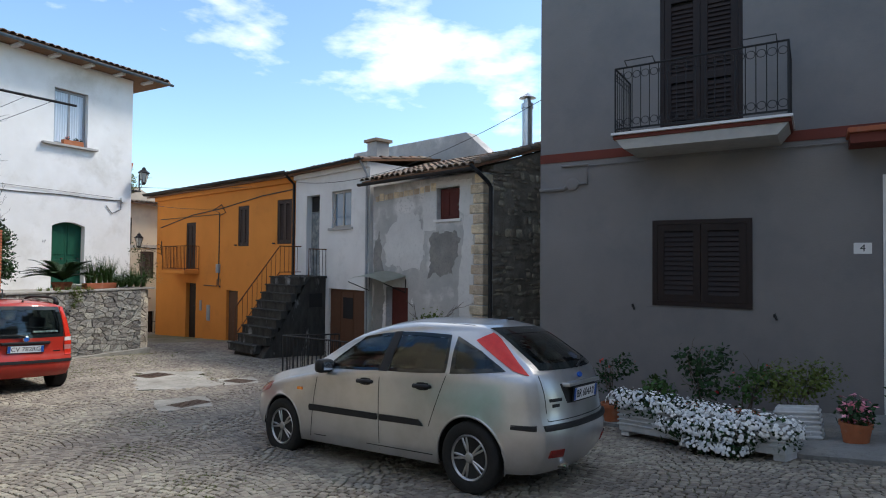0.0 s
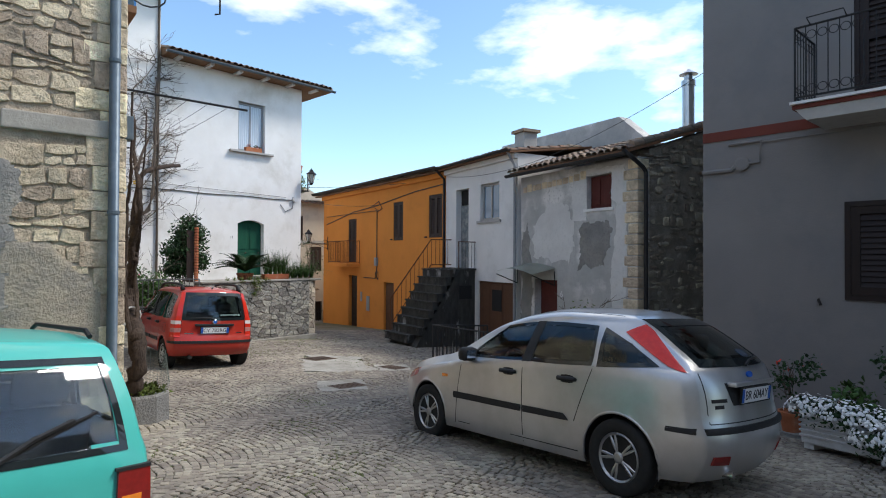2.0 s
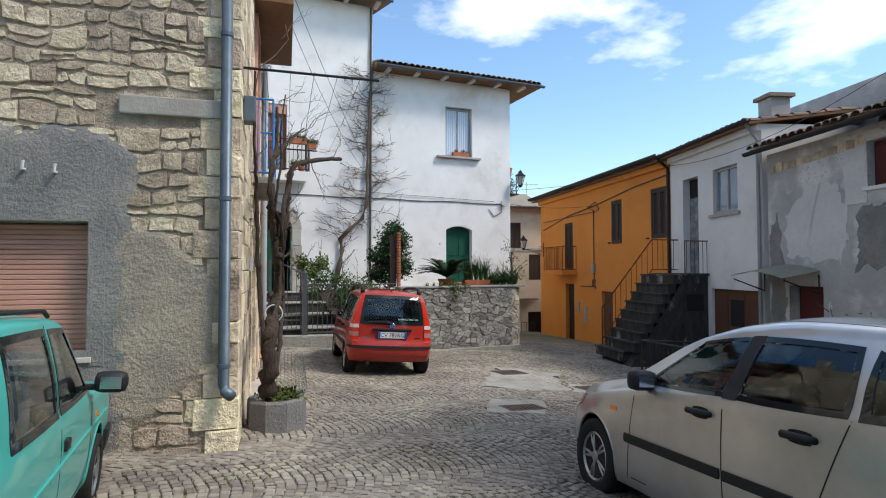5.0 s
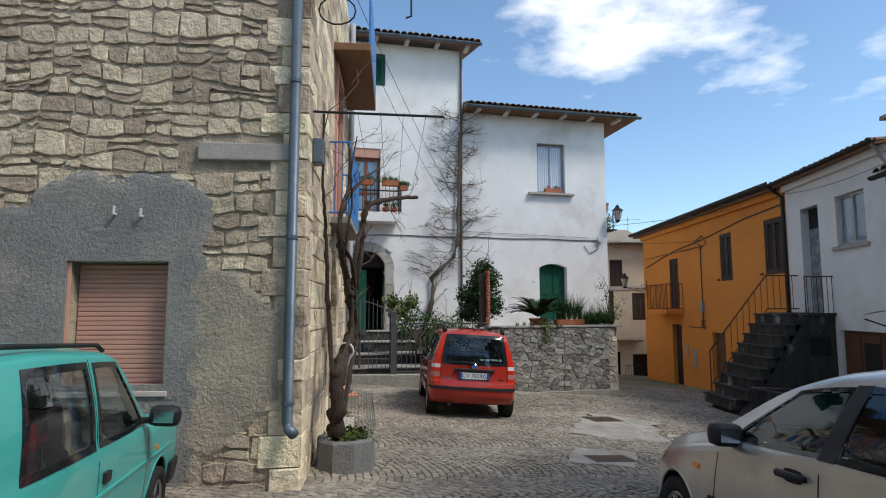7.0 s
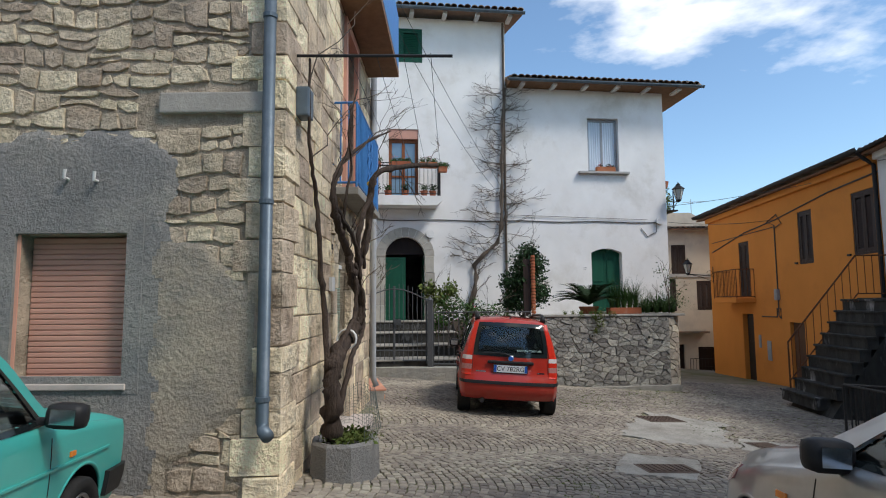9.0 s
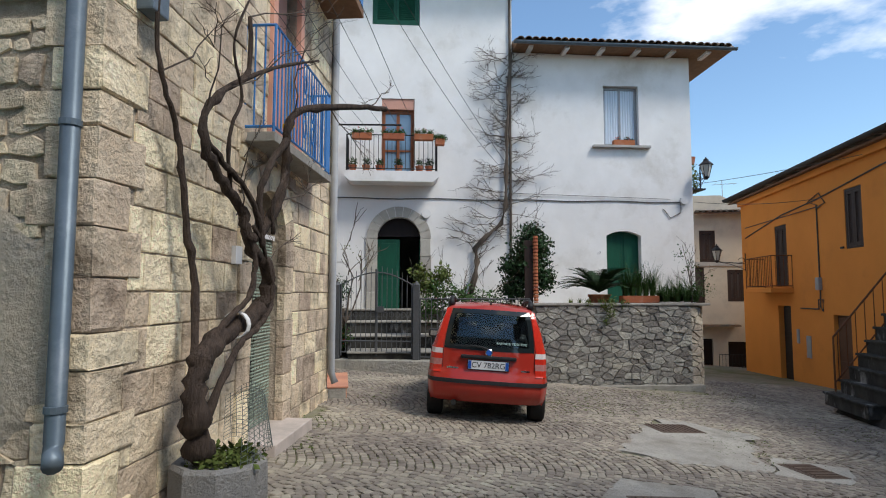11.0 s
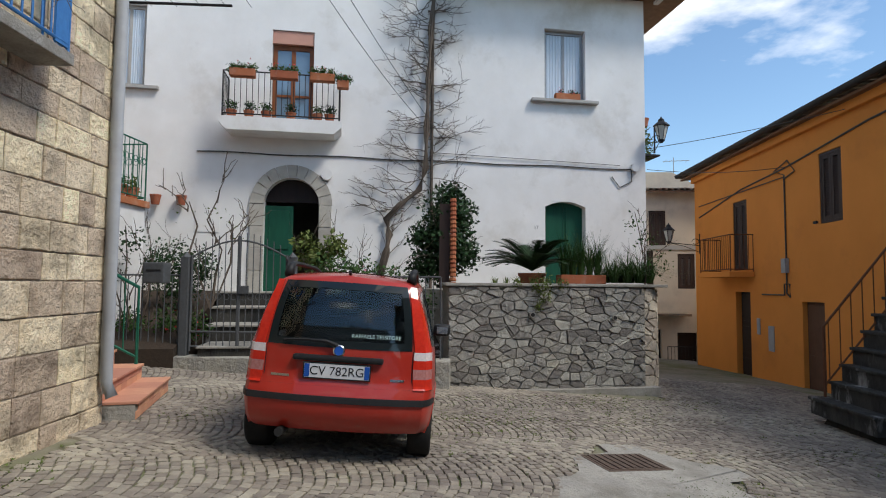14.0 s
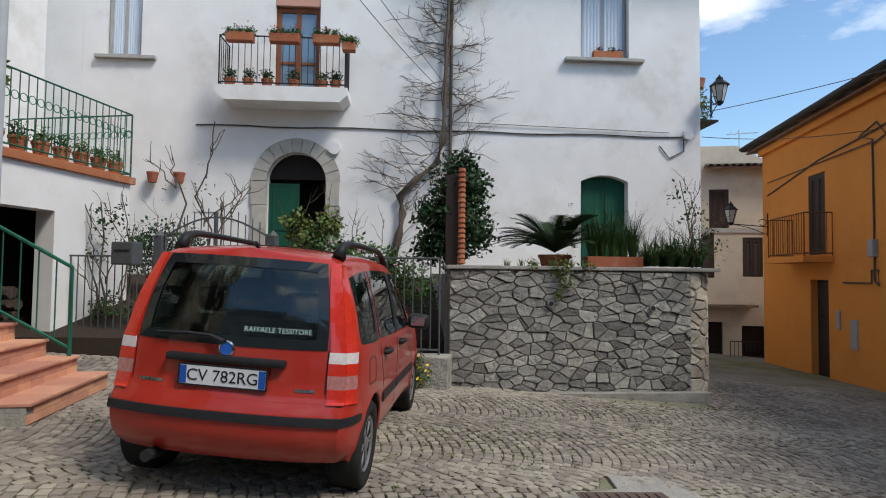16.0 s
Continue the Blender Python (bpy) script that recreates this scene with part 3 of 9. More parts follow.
def glazed(house, x0, x1, z0, z1, material, y=0.14, curtain=True, label="", leaves=2, glass="pane"):
    w = part("window", frame_bars(bmesh.new(), x0, x1, z0, z1, 0.06, y - 0.03, y + 0.03, mid=leaves == 2), material, house, label)
    n = (x1 - x0 - 0.12) / leaves
    for k in range(leaves):
        a = x0 + 0.06 + k * n
        part("pane", boxbm(a + 0.002, a + n - 0.002, y + 0.0, y + 0.006, z0 + 0.062, z1 - 0.062), M[glass], w)
    if curtain:
        bm = bmesh.new()
        cols = 40
        rows = [[bm.verts.new((x0 + 0.05 + (x1 - x0 - 0.1) * i / cols, y - 0.012 + 0.006 * math.sin(i * 1.9), z)) for i in range(cols + 1)] for z in (z0 + 0.07, z1 - 0.07)]
        for i in range(cols):
            bm.faces.new((rows[0][i], rows[0][i + 1], rows[1][i + 1], rows[1][i]))
        ob = part("curtain", bm, M["curtain"], w, "sheer pale curtain")
        ob.location.y = 0.0
    return w


def panel_door(house, x0, x1, z0, z1, material, y=0.12, panels=(2, 3), label="", name="door"):
    bm = boxbm(x0, x1, y, y + 0.05, z0, z1)
    d = part(name, bm, material, house, label)
    nx, nz = panels
    w, h = (x1 - x0) / nx, (z1 - z0) / nz
    for i in range(nx):
        for j in range(nz):
            part("panel", boxbm(x0 + i * w + 0.06, x0 + (i + 1) * w - 0.06, y - 0.018, y - 0.001, z0 + j * h + 0.07, z0 + (j + 1) * h - 0.07, bevel=0.012), material, d)
    bm = bmesh.new()
    cyl(bm, (x1 - 0.1, y - 0.05, (z0 + z1) / 2 - 0.05), (x1 - 0.1, y, (z0 + z1) / 2 - 0.05), 0.02)
    part("handle", bm, M["iron"], d)
    return d


def tile_roof(house, x0, x1, y0, y1, z0, rise, name="roof", over_sides=0.0, material="roof_tile", soffit="soffit", thick=0.09):
    """A sloping roof, its eave at y0 and height z0, climbing inward, with rows of barrel tiles."""
    bm = bmesh.new()
    pts = [(y0, z0), (y1, z0 + rise), (y1, z0 + rise + thick), (y0, z0 + thick)]
    a = [bm.verts.new((x0, y, z)) for y, z in pts]
    b = [bm.verts.new((x1, y, z)) for y, z in pts]
    bm.faces.new(a)
    bm.faces.new(b[::-1])
    for i in range(4):
        bm.faces.new((a[i], b[i], b[(i + 1) % 4], a[(i + 1) % 4]))
    r = part(name, bm, M[soffit], house)
    rnd = random.Random(int(abs(x0 * 71 + x1 * 13)))
    vv, ff = [], []
    slope = rise / (y1 - y0)
    n = max(1, int((x1 - x0) / 0.2))
    rows = min(7, max(1, int((y1 - y0) / 0.36)))
    dx = (x1 - x0) / n
    for i in range(n):
        for j in range(rows):
            cx = x0 + (i + 0.5) * dx + rnd.uniform(-0.012, 0.012)
            ya, yb = y0 - 0.06 + j * 0.36 + rnd.uniform(-0.025, 0.025), y0 - 0.06 + j * 0.36 + 0.44
            za = z0 + thick + (ya - y0) * slope + 0.025 + rnd.uniform(0, 0.012)
            zb = z0 + thick + (yb - y0) * slope + 0.0
            o = len(vv)
            for y, z, rr in ((ya, za, 0.1), (yb, zb, 0.08)):
                for q in (1.0, 0.82):
                    for s in range(7):
                        an = math.pi * s / 6
                        vv.append((cx + rr * q * math.cos(an), y, z + rr * q * 0.75 * math.sin(an)))
            for s in range(6):
                ff += [(o + s, o + s + 1, o + 14 + s + 1, o + 14 + s), (o + 7 + s, o + 7 + s + 1, o + s + 1, o + s)]
    t = part("roof_tiles", mesh_of("roof_tiles", vv, ff, M[material]), None, r)
    t["kind"] = "stuff"
    return r


def gutter(house, x0, x1, y, z, material, r=0.07):
    bm = bmesh.new()
    pr = [(r * math.cos(math.pi + math.pi * k / 8), r * math.sin(math.pi + math.pi * k / 8)) for k in range(9)]
    pr += [((r - 0.012) * math.cos(-math.pi * k / 8), (r - 0.012) * math.sin(-math.pi * k / 8)) for k in range(9)]
    a = [bm.verts.new((x0, y + p, z + q)) for p, q in pr]
    b = [bm.verts.new((x1, y + p, z + q)) for p, q in pr]
    for i in range(len(pr)):
        bm.faces.new((a[i], b[i], b[(i + 1) % len(pr)], a[(i + 1) % len(pr)]))
    bm.faces.new(a)
    bm.faces.new(b[::-1])
    return part("gutter", bm, material, house)


def house_shell(house, x0, x1, z0, z1, depth, material, holes, thick=0.35, left=True, right=True):
    part("wall", wall_mesh(x0, x1, z0, z1, thick, holes), material, house)
    for side, x in ((left, x0), (right, x1 - thick)):
        if side:
            part("wall", boxbm(x, x + thick, thick, depth, z0, z1), material, house)
    part("wall", boxbm(x0 + thick, x1 - thick, depth - thick, depth, z0, z1), material, house)
    part("floor_slab", boxbm(x0 + thick, x1 - thick, thick, depth - thick, z1 - 0.12, z1 - 0.004), M["shade_black"], house)


def railing(name, parent, pts, h, material, spacing=0.11, bar=0.008, rail=0.014, scroll=None, foot=0.06, post_mat=None, label=""):
    """Bars between two rails along a line of points at floor level; each bar a piece."""
    bm = bmesh.new()
    for p, q in zip(pts, pts[1:]):
        for z in (foot, h):
            tube(bm, [(p[0], p[1], p[2] + z), (q[0], q[1], q[2] + z)], rail, 6)
    for p in pts:
        tube(bm, [(p[0], p[1], p[2]), (p[0], p[1], p[2] + h)], rail, 6)
    r = part(name, bm, post_mat or material, parent, label)
    bars = {}
    for p, q in zip(pts, pts[1:]):
        p, q = Vector(p), Vector(q)
        n = max(1, round((q - p).length / spacing))
        for i in range(1, n):
            c = p.lerp(q, i / n)
            if "me" not in bars:
                bb = bmesh.new()
                tube(bb, [(0, 0, foot), (0, 0, h)], bar, 5)
                o = part("bar", bb, material, r if parent is None else parent)
                bars["me"] = o.data
            else:
                o = part("bar", bars["me"], None, r if parent is None else parent)
            o.location = c
        if scroll:
            bm = bmesh.new()
            for i in range(n):
                c = p.lerp(q, (i + 0.5) / n)
                d = (q - p).normalized()
                for z in scroll:
                    s = (q - p).length / n * 0.42
                    tube(bm, [c + d * (s * math.cos(a)) + Vector((0, 0, z + s * math.sin(a))) for a in [2 * math.pi * k / 12 for k in range(13)]], bar * 0.8, 4)
            part("scrollwork", bm, material, r if parent is None else parent)
    return r


# white house with the arched door
W = empty("white_house", facade(-19.26, 0.88, 102.3), "white plastered two and three storey house with an arched stone doorway", "house")
house_shell(W, -4.9, 2.37, -1.5, 10.05, 9, M["white_plaster"], [(-1.31, -0.15, 0.8, 3.29), (-1.22, -0.33, 4.44, 6.55), (-4.49, -3.8, 5.12, 6.9), (-1.5, -0.2, 8.63, 9.7)], right=True)
house_shell(W, 2.374, 7.47, -1.5, 7.95, 9, M["white_plaster"], [(4.96, 5.97, 5.36, 7.08), (4.97, 5.95, 0.8, 2.97)], left=False)


def hip_roof(house, x0, x1, y0, y1, z0, slope, run):
    """A roof hipped at its far end: level eaves along the front and the side, boarded below."""
    bm = bmesh.new()
    t = 0.09
    low = [(x0, y0), (x1, y0), (x1, y1), (x0, y1)]
    high = [(x0, y0 + run), (x1 - run, y0 + run), (x1 - run, y1), (x0, y1)]
    a = [bm.verts.new((x, y, z0)) for x, y in low]
    b = [bm.verts.new((x, y, z0 + t)) for x, y in low]
    c = [bm.verts.new((x, y, z0 + t + slope * run)) for x, y in high]
    bm.faces.new(a)
    bm.faces.new(c)
    for i in range(4):
        j = (i + 1) % 4
        bm.faces.new((a[i], a[j], b[j], b[i]))
        bm.faces.new((b[i], b[j], c[j], c[i]))
    r = part("roof", bm, M["soffit"], house)
    rnd = random.Random(17)
    vv, ff = [], []

    def barrel(px, py, dx, dy, row):
        """One tile lying up the slope from (px, py) in the direction (dx, dy)."""
        for_ = []
        for d, rr, lift in ((row * 0.36 - 0.06 + rnd.uniform(-0.02, 0.02), 0.1, 0.028), (row * 0.36 + 0.38, 0.08, 0.0)):
            z = z0 + t + slope * d + lift
            for q in (1.0, 0.82):
                for s in range(7):
                    an = math.pi * s / 6
                    k = rr * q * math.cos(an)
                    for_.append((px + dx * d - dy * k, py + dy * d + dx * k, z + rr * q * 0.75 * math.sin(an)))
        o = len(vv)
        vv.extend(for_)
        for s in range(6):
            ff.extend([(o + s, o + s + 1, o + 14 + s + 1, o + 14 + s), (o + 7 + s, o + 7 + s + 1, o + s + 1, o + s)])
    for row in range(6):
        x = x0 + 0.1
        while x < x1 - row * 0.36 - 0.05:
            barrel(x + rnd.uniform(-0.012, 0.012), y0, 0, 1, row)
            x += 0.2
        y = y0 + row * 0.36 + 0.15
        while y < y1:
            barrel(x1, y + rnd.uniform(-0.012, 0.012), -1, 0, row)
            y += 0.2
    tl_ = part("roof_tiles", mesh_of("roof_tiles", vv, ff, M["roof_tile"]), None, r)
    tl_["kind"] = "stuff"
    return r


hip_roof(W, 2.4, 8.45, -0.6, 9.4, 7.97, 0.3, 2.6)
tile_roof(W, -5.3, 2.85, -0.55, 9.4, 10.07, 2.2)
for x0, x1, y, z in ((2.3, 8.52, -0.66, 8.0), (-5.3, 2.87, -0.61, 10.1)):
    gutter(W, x0, x1, y, z, M["zinc"])
for i in range(6):
    part("rafter_end", boxbm(2.75 + i * 1.0, 2.87 + i * 1.0, -0.5, 0.02, 7.9, 7.99), M["white_paint"], W)
for i in range(4):
    part("rafter_end", boxbm(-0.6 + i * 1.0, -0.48 + i * 1.0, -0.45, 0.02, 10.0, 10.09), M["white_paint"], W)
glazed(W, 4.98, 5.95, 5.38, 7.06, M["grey_pipe"], 0.17, label="tall window with pale sheer curtains")
glazed(W, -4.47, -3.82, 5.14, 6.88, M["sill"], 0.15)
bm = boxbm(4.62, 6.25, -0.14, 0.15, 5.29, 5.36, bevel=0.01)
part("window_sill", bm, M["sill"], W)
part("window_sill", boxbm(-4.65, -3.5, -0.1, 0.13, 5.05, 5.12, bevel=0.01), M["sill"], W)
panel_door(W, 4.98, 5.46, 0.8, 2.97, M["green_wood"], 0.2, (1, 2), "dark green shutter leaf", "shutter_leaf")
panel_door(W, 5.464, 5.945, 0.8, 2.97, M["green_wood"], 0.2, (1, 2), "dark green shutter leaf", "shutter_leaf")
for sx in (-1, 1):
    head = [(5.46 + sx * 0.49 * t, 2.972 - 0.13 * t * t) for t in (0.0, 0.25, 0.5, 0.75, 1.0)]
    part("window_head", prism(bmesh.new(), head + [(5.46 + sx * 0.49, 2.976)], 0.002, 0.2), M["white_plaster"], W)
shutters(W, -1.49, -0.21, 8.64, 9.69, M["green_wood"], 2, label="closed green shutters")
bd = part("balcony_door", frame_bars(bmesh.new(), -1.21, -0.34, 4.45, 6.25, 0.09, 0.12, 0.19, mid=True), M["wood"], W, "varnished wooden balcony door with glass")
for k in range(2):
    for z0, z1 in ((4.55, 5.1), (5.15, 6.15)):
        part("pane", boxbm(-1.12 + k * 0.37, -0.80 + k * 0.37, 0.15, 0.156, z0, z1), M["pane"], bd)
        part("door_rail", boxbm(-1.13 + k * 0.4, -0.8 + k * 0.4, 0.13, 0.18, z1, z1 + 0.05), M["wood"], bd)
part("shutter_box", boxbm(-1.215, -0.335, 0.03, 0.2, 6.26, 6.54), M["pink_shutter"], W, "half-lowered pink roller shutter")
ACX, ACZ, AR = -0.73, 2.71, 0.58
bm = bmesh.new()
for sx in (-1, 1):
    pts = [(ACX + sx * 0.585, ACZ)] + [(ACX + sx * AR * math.cos(a), ACZ + AR * math.sin(a)) for a in [math.pi / 2 * k / 10 for k in range(11)]] + [(ACX, 3.295), (ACX + sx * 0.585, 3.295)]
    prism(bm, pts[1:], 0.003, 0.3)
part("arch_infill", bm, M["white_plaster"], W)


def arch_ring(house, cx, cz, r0, r1, zb, out, n, material, rnd, jamb=5):
    for k in range(n):
        a0, a1 = math.pi * k / n + 0.008, math.pi * (k + 1) / n - 0.008
        pts = [(cx + r * math.cos(a), cz + r * math.sin(a)) for r, a in ((r0, a0), (r1, a0), (r1, (a0 + a1) / 2), (r1, a1), (r0, a1), (r0, (a0 + a1) / 2))]
        part("arch_stone", prism(bmesh.new(), pts, -out * rnd.uniform(0.8, 1.2), 0.06), material, house)
    for sx in (-1, 1):
        for k in range(jamb):
            z0, z1 = zb + (cz - zb) * k / jamb + 0.006, zb + (cz - zb) * (k + 1) / jamb - 0.002
            xa, xb = sorted((cx + sx * r0, cx + sx * r1 * rnd.uniform(0.98, 1.03)))
            part("jamb_stone", boxbm(xa, xb, -out * rnd.uniform(0.8, 1.2), 0.06, z0, z1, bevel=0.008), material, house)


arch_ring(W, ACX, ACZ, 0.578, 0.86, 0.8, 0.05, 11, M["arch_stone"], random.Random(3), 4)
dl = part("door", boxbm(ACX - 0.575, ACX + 0.02, 0.19, 0.24, 0.82, 2.7), M["green_wood"], W, "dark green double door, one leaf open")
part("panel", boxbm(ACX - 0.5, ACX - 0.06, 0.172, 0.189, 1.75, 2.6, bevel=0.012), M["green_wood"], dl)
part("panel", boxbm(ACX - 0.5, ACX - 0.06, 0.172, 0.189, 0.9, 1.65, bevel=0.012), M["green_wood"], dl)
part("fanlight", boxbm(ACX - 0.575, ACX + 0.575, 0.2, 0.23, 2.78, 3.28), M["near_black"], W)
part("door", boxbm(ACX + 0.56, ACX + 0.6, 0.36, 0.92, 0.82, 2.7), M["green_wood"], W, "open leaf of the green door")
part("balcony_slab", prism(bmesh.new(), [(-2.15, 4.42), (0.3, 4.42), (0.3, 4.28), (0.15, 4.14), (-2.0, 4.14), (-2.15, 4.28)], -0.62, 0.0), M["white_plaster"], W)
railing("balcony_railing", W, [(-2.1, 0, 4.42), (-2.1, -0.58, 4.42), (0.25, -0.58, 4.42), (0.25, 0, 4.42)], 0.95, M["black_iron"], 0.115)

# orange house
O = empty("orange_house", facade(-15.6, 11.2, 0), "orange plastered terraced house with dark louvred shutters", "house")
house_shell(O, -10.3, 0, -2.6, 4.62, 7, M["orange"], [(-1.07, -0.24, 2.38, 3.85), (-3.55, -2.82, 2.33, 3.78), (-7.55, -6.75, 1.47, 3.33), (-7.5, -6.66, -1.6, 0.9), (-4.3, -3.5, -1.4, 0.72)])
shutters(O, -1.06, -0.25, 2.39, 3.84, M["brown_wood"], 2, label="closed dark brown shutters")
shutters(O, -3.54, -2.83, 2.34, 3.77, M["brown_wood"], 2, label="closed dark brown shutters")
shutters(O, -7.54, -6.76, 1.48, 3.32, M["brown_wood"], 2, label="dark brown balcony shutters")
panel_door(O, -7.49, -6.67, -1.6, 0.89, M["near_black"], 0.15, (1, 3), "dark brown street door")
panel_door(O, -4.29, -3.51, -1.4, 0.71, M["garage_brown"], 0.1, (1, 2), "brown metal door")
tile_roof(O, -10.7, 0.02, -0.3, 7.2, 4.5, 0.9, thick=0.05)
gutter(O, -10.7, 0.05, -0.4, 4.68, M["black_iron"], 0.1)
part("cornice", boxbm(-10.3, 0.0, -0.12, -0.003, 4.35, 4.6, bevel=0.02), M["orange"], O)
part("balcony_slab", boxbm(-8.45, -6.4, -0.62, 0.0, 1.28, 1.42, bevel=0.015), M["orange"], O)
railing("balcony_railing", O, [(-8.4, 0, 1.42), (-8.4, -0.57, 1.42), (-6.45, -0.57, 1.42), (-6.45, 0, 1.42)], 0.95, M["brown_iron"], 0.12)
bm = bmesh.new()
tube(bm, [(-0.06, -0.4, 4.6), (-0.06, -0.25, 4.45), (-0.06, -0.06, 4.3), (-0.06, -0.06, -0.9)], 0.045, 8)
part("downpipe", bm, M["black_iron"], O)
part("electric_meter", boxbm(-5.75, -5.5, -0.02, -0.001, -0.5, 0.1), M["grey_pipe"], O, "grey metal meter door")
part("intercom", boxbm(-6.3, -6.16, -0.03, -0.001, -0.15, 0.25, bevel=0.01), M["grey_pipe"], O)
part("junction_box", boxbm(-4.95, -4.77, -0.1, -0.001, 1.35, 1.68, bevel=0.015), M["grey_pipe"], O, "grey junction box on the wall")
bm = bmesh.new()
tube(bm, [(-4.86, -0.02, 1.35), (-4.86, -0.03, 0.9), (-4.72, -0.03, 0.8), (-4.72, -0.03, 1.1), (-4.95, -0.03, 1.1), (-4.95, -0.03, 0.85), (-6.0, -0.02, 0.85)], 0.018, 5)
tube(bm, [(-4.86, -0.02, 1.68), (-4.86, -0.02, 3.6), (-5.3, -0.03, 3.75), (-4.7, -0.03, 3.9), (-4.4, -0.03, 3.6), (-4.86, -0.03, 3.5)], 0.018, 5)
tube(bm, [(-9.9, -0.02, 3.2), (-7, -0.02, 3.62), (-4.86, -0.02, 3.75), (-2, -0.02, 4.05), (0, -0.02, 4.15)], 0.02, 5)
tube(bm, [(-9.9, -0.02, 3.55), (-4.86, -0.03, 3.55)], 0.014, 5)
part("cables", bm, M["cable"], O)["kind"] = "stuff"
for x, z in ((-3.75, 2.35), (-1.3, 2.38)):
    part("shutter_catch", boxbm(x, x + 0.12, -0.04, -0.001, z, z + 0.05), M["black_iron"], O)

# white row house and the stair to its door
H = empty("white_row_house", facade(-15.6, 11.17, -5.6), "narrow white plastered row house with a brown garage door", "house")
house_shell(H, 0.02, 3.99, -1.8, 4.55, 7, M["white_row"], [(0.69, 1.45, 1.3, 3.85), (2.13, 3.12, 2.8, 3.88), (2.02, 3.9, -1.2, 1.03)])
d = panel_door(H, 0.7, 1.44, 1.3, 3.35, M["old_blue_door"], 0.18, (1, 3), "peeling grey-blue wooden door")
# shade above the door, painted as a black sheet
part("transom", boxbm(0.7, 1.44, 0.19, 0.22, 3.37, 3.84), M["shade_black"], H)
glazed(H, 2.14, 3.11, 2.81, 3.87, M["sill"], 0.1, curtain=False, glass="pane")
part("window_sill", boxbm(2.0, 3.22, -0.06, 0.1, 2.73, 2.8), M["sill"], H)
g = panel_door(H, 2.03, 3.89, -1.2, 1.02, M["garage_brown"], 0.06, (3, 1), "brown metal garage door with a dark vent")
part("vent", boxbm(2.72, 3.2, 0.034, 0.041, 0.2, 0.8), M["shade_black"], g)
tile_roof(H, 0.0, 4.05, -0.3, 7.2, 4.52, 1.0, thick=0.05)
part("cornice", boxbm(0.02, 3.99, -0.1, -0.003, 4.4, 4.56, bevel=0.02), M["white_row"], H)
gutter(H, 0.0, 4.1, -0.36, 4.62, M["black_iron"], 0.06)
bm = bmesh.new()
tube(bm, [(3.94, -0.3, 4.55), (3.94, -0.06, 4.2), (3.94, -0.06, -0.8)], 0.04, 8)
part("downpipe", bm, M["grey_pipe"], H)
ch = part("chimney", boxbm(3.15, 3.6, 0.5, 0.95, 4.7, 5.25, bevel=0.02), M["old_plaster"], H)
part("chimney_cap", boxbm(3.08, 3.67, 0.43, 1.02, 5.25, 5.33), M["roof_tile"], ch)

# old grey house with bare masonry
P = empty("old_grey_house", facade(-11.45, 10.75, -5), "old rubble house with patchy grey plaster and a tiled roof", "house")
house_shell(P, 0, 3.95, -1.8, 3.84, 6.5, M["old_plaster"], [(2.47, 3.23, 2.84, 3.59), (0.58, 1.46, -1.2, 1.18)], right=False)
# the side wall climbs with the roof
bm = bmesh.new()
prof = [(0.35, -1.8), (6.5, -1.8), (6.5, 3.9), (3.4, 4.98), (0.35, 4.02)]
a = [bm.verts.new((3.6, y, z)) for y, z in prof]
b = [bm.verts.new((3.95, y, z)) for y, z in prof]
bm.faces.new(a[::-1])
bm.faces.new(b)
for i in range(5):
    bm.faces.new((a[i], a[(i + 1) % 5], b[(i + 1) % 5], b[i]))
part("wall", bm, M["mortar_dark"], P)
panel_door(P, 0.6, 1.44, -1.2, 1.17, M["red_door"], 0.2, (1, 2), "dark red door")
panel_door(P, 2.49, 3.21, 2.86, 3.57, M["red_door"], 0.12, (2, 1), "closed dark red shutter", "shutter_leaf")
part("window_sill", boxbm(2.4, 3.3, -0.04, 0.1, 2.78, 2.84), M["white_paint"], P)


def plaster_skin(house, pts, seed, material, name="plaster_patch", thick=0.008, ragged=0.07):
    """A thin patch of newer plaster with a ragged edge."""
    rim = []
    for (ax, az), (bx, bz) in zip(pts, pts[1:] + pts[:1]):
        n = max(2, int(math.hypot(bx - ax, bz - az) / 0.06))
        for i in range(n):
            x, z = ax + (bx - ax) * i / n, az + (bz - az) * i / n
            rim.append((x + ragged * noise.noise((x * 4, z * 4, seed)) + ragged * 0.5 * noise.noise((x * 13, z * 13, seed)), z + ragged * noise.noise((x * 4, z * 4, seed + 9)) + ragged * 0.5 * noise.noise((x * 13, z * 13, seed + 9))))
    return part(name, prism(bmesh.new(), rim, -thick, 0.002), material, house)


plaster_skin(P, [(2.05, 2.62), (2.46, 2.62), (2.46, 3.62), (3.24, 3.62), (3.24, 3.0), (3.4, 2.9), (3.32, 2.2), (3.2, 1.2), (3.3, 0.2), (3.62, 0.0), (3.66, 1.8), (3.72, 3.3), (3.6, 3.72), (2.1, 3.74), (1.95, 3.2)], 3, M["pale_patch"])
plaster_skin(P, [(0.5, 1.75), (1.9, 1.6), (2.1, 2.3), (1.85, 3.0), (1.1, 3.05), (0.6, 2.6)], 5, M["pale_patch"], thick=0.005, ragged=0.2)
plaster_skin(P, [(2.2, 1.5), (3.1, 1.6), (3.2, 2.5), (2.3, 2.6)], 7, M["cement"], thick=0.006, ragged=0.14)
plaster_skin(P, [(0.05, -0.9), (0.42, -0.9), (0.5, 1.2), (0.3, 2.6), (0.05, 2.4)], 8, M["cement"], thick=0.006, ragged=0.12)
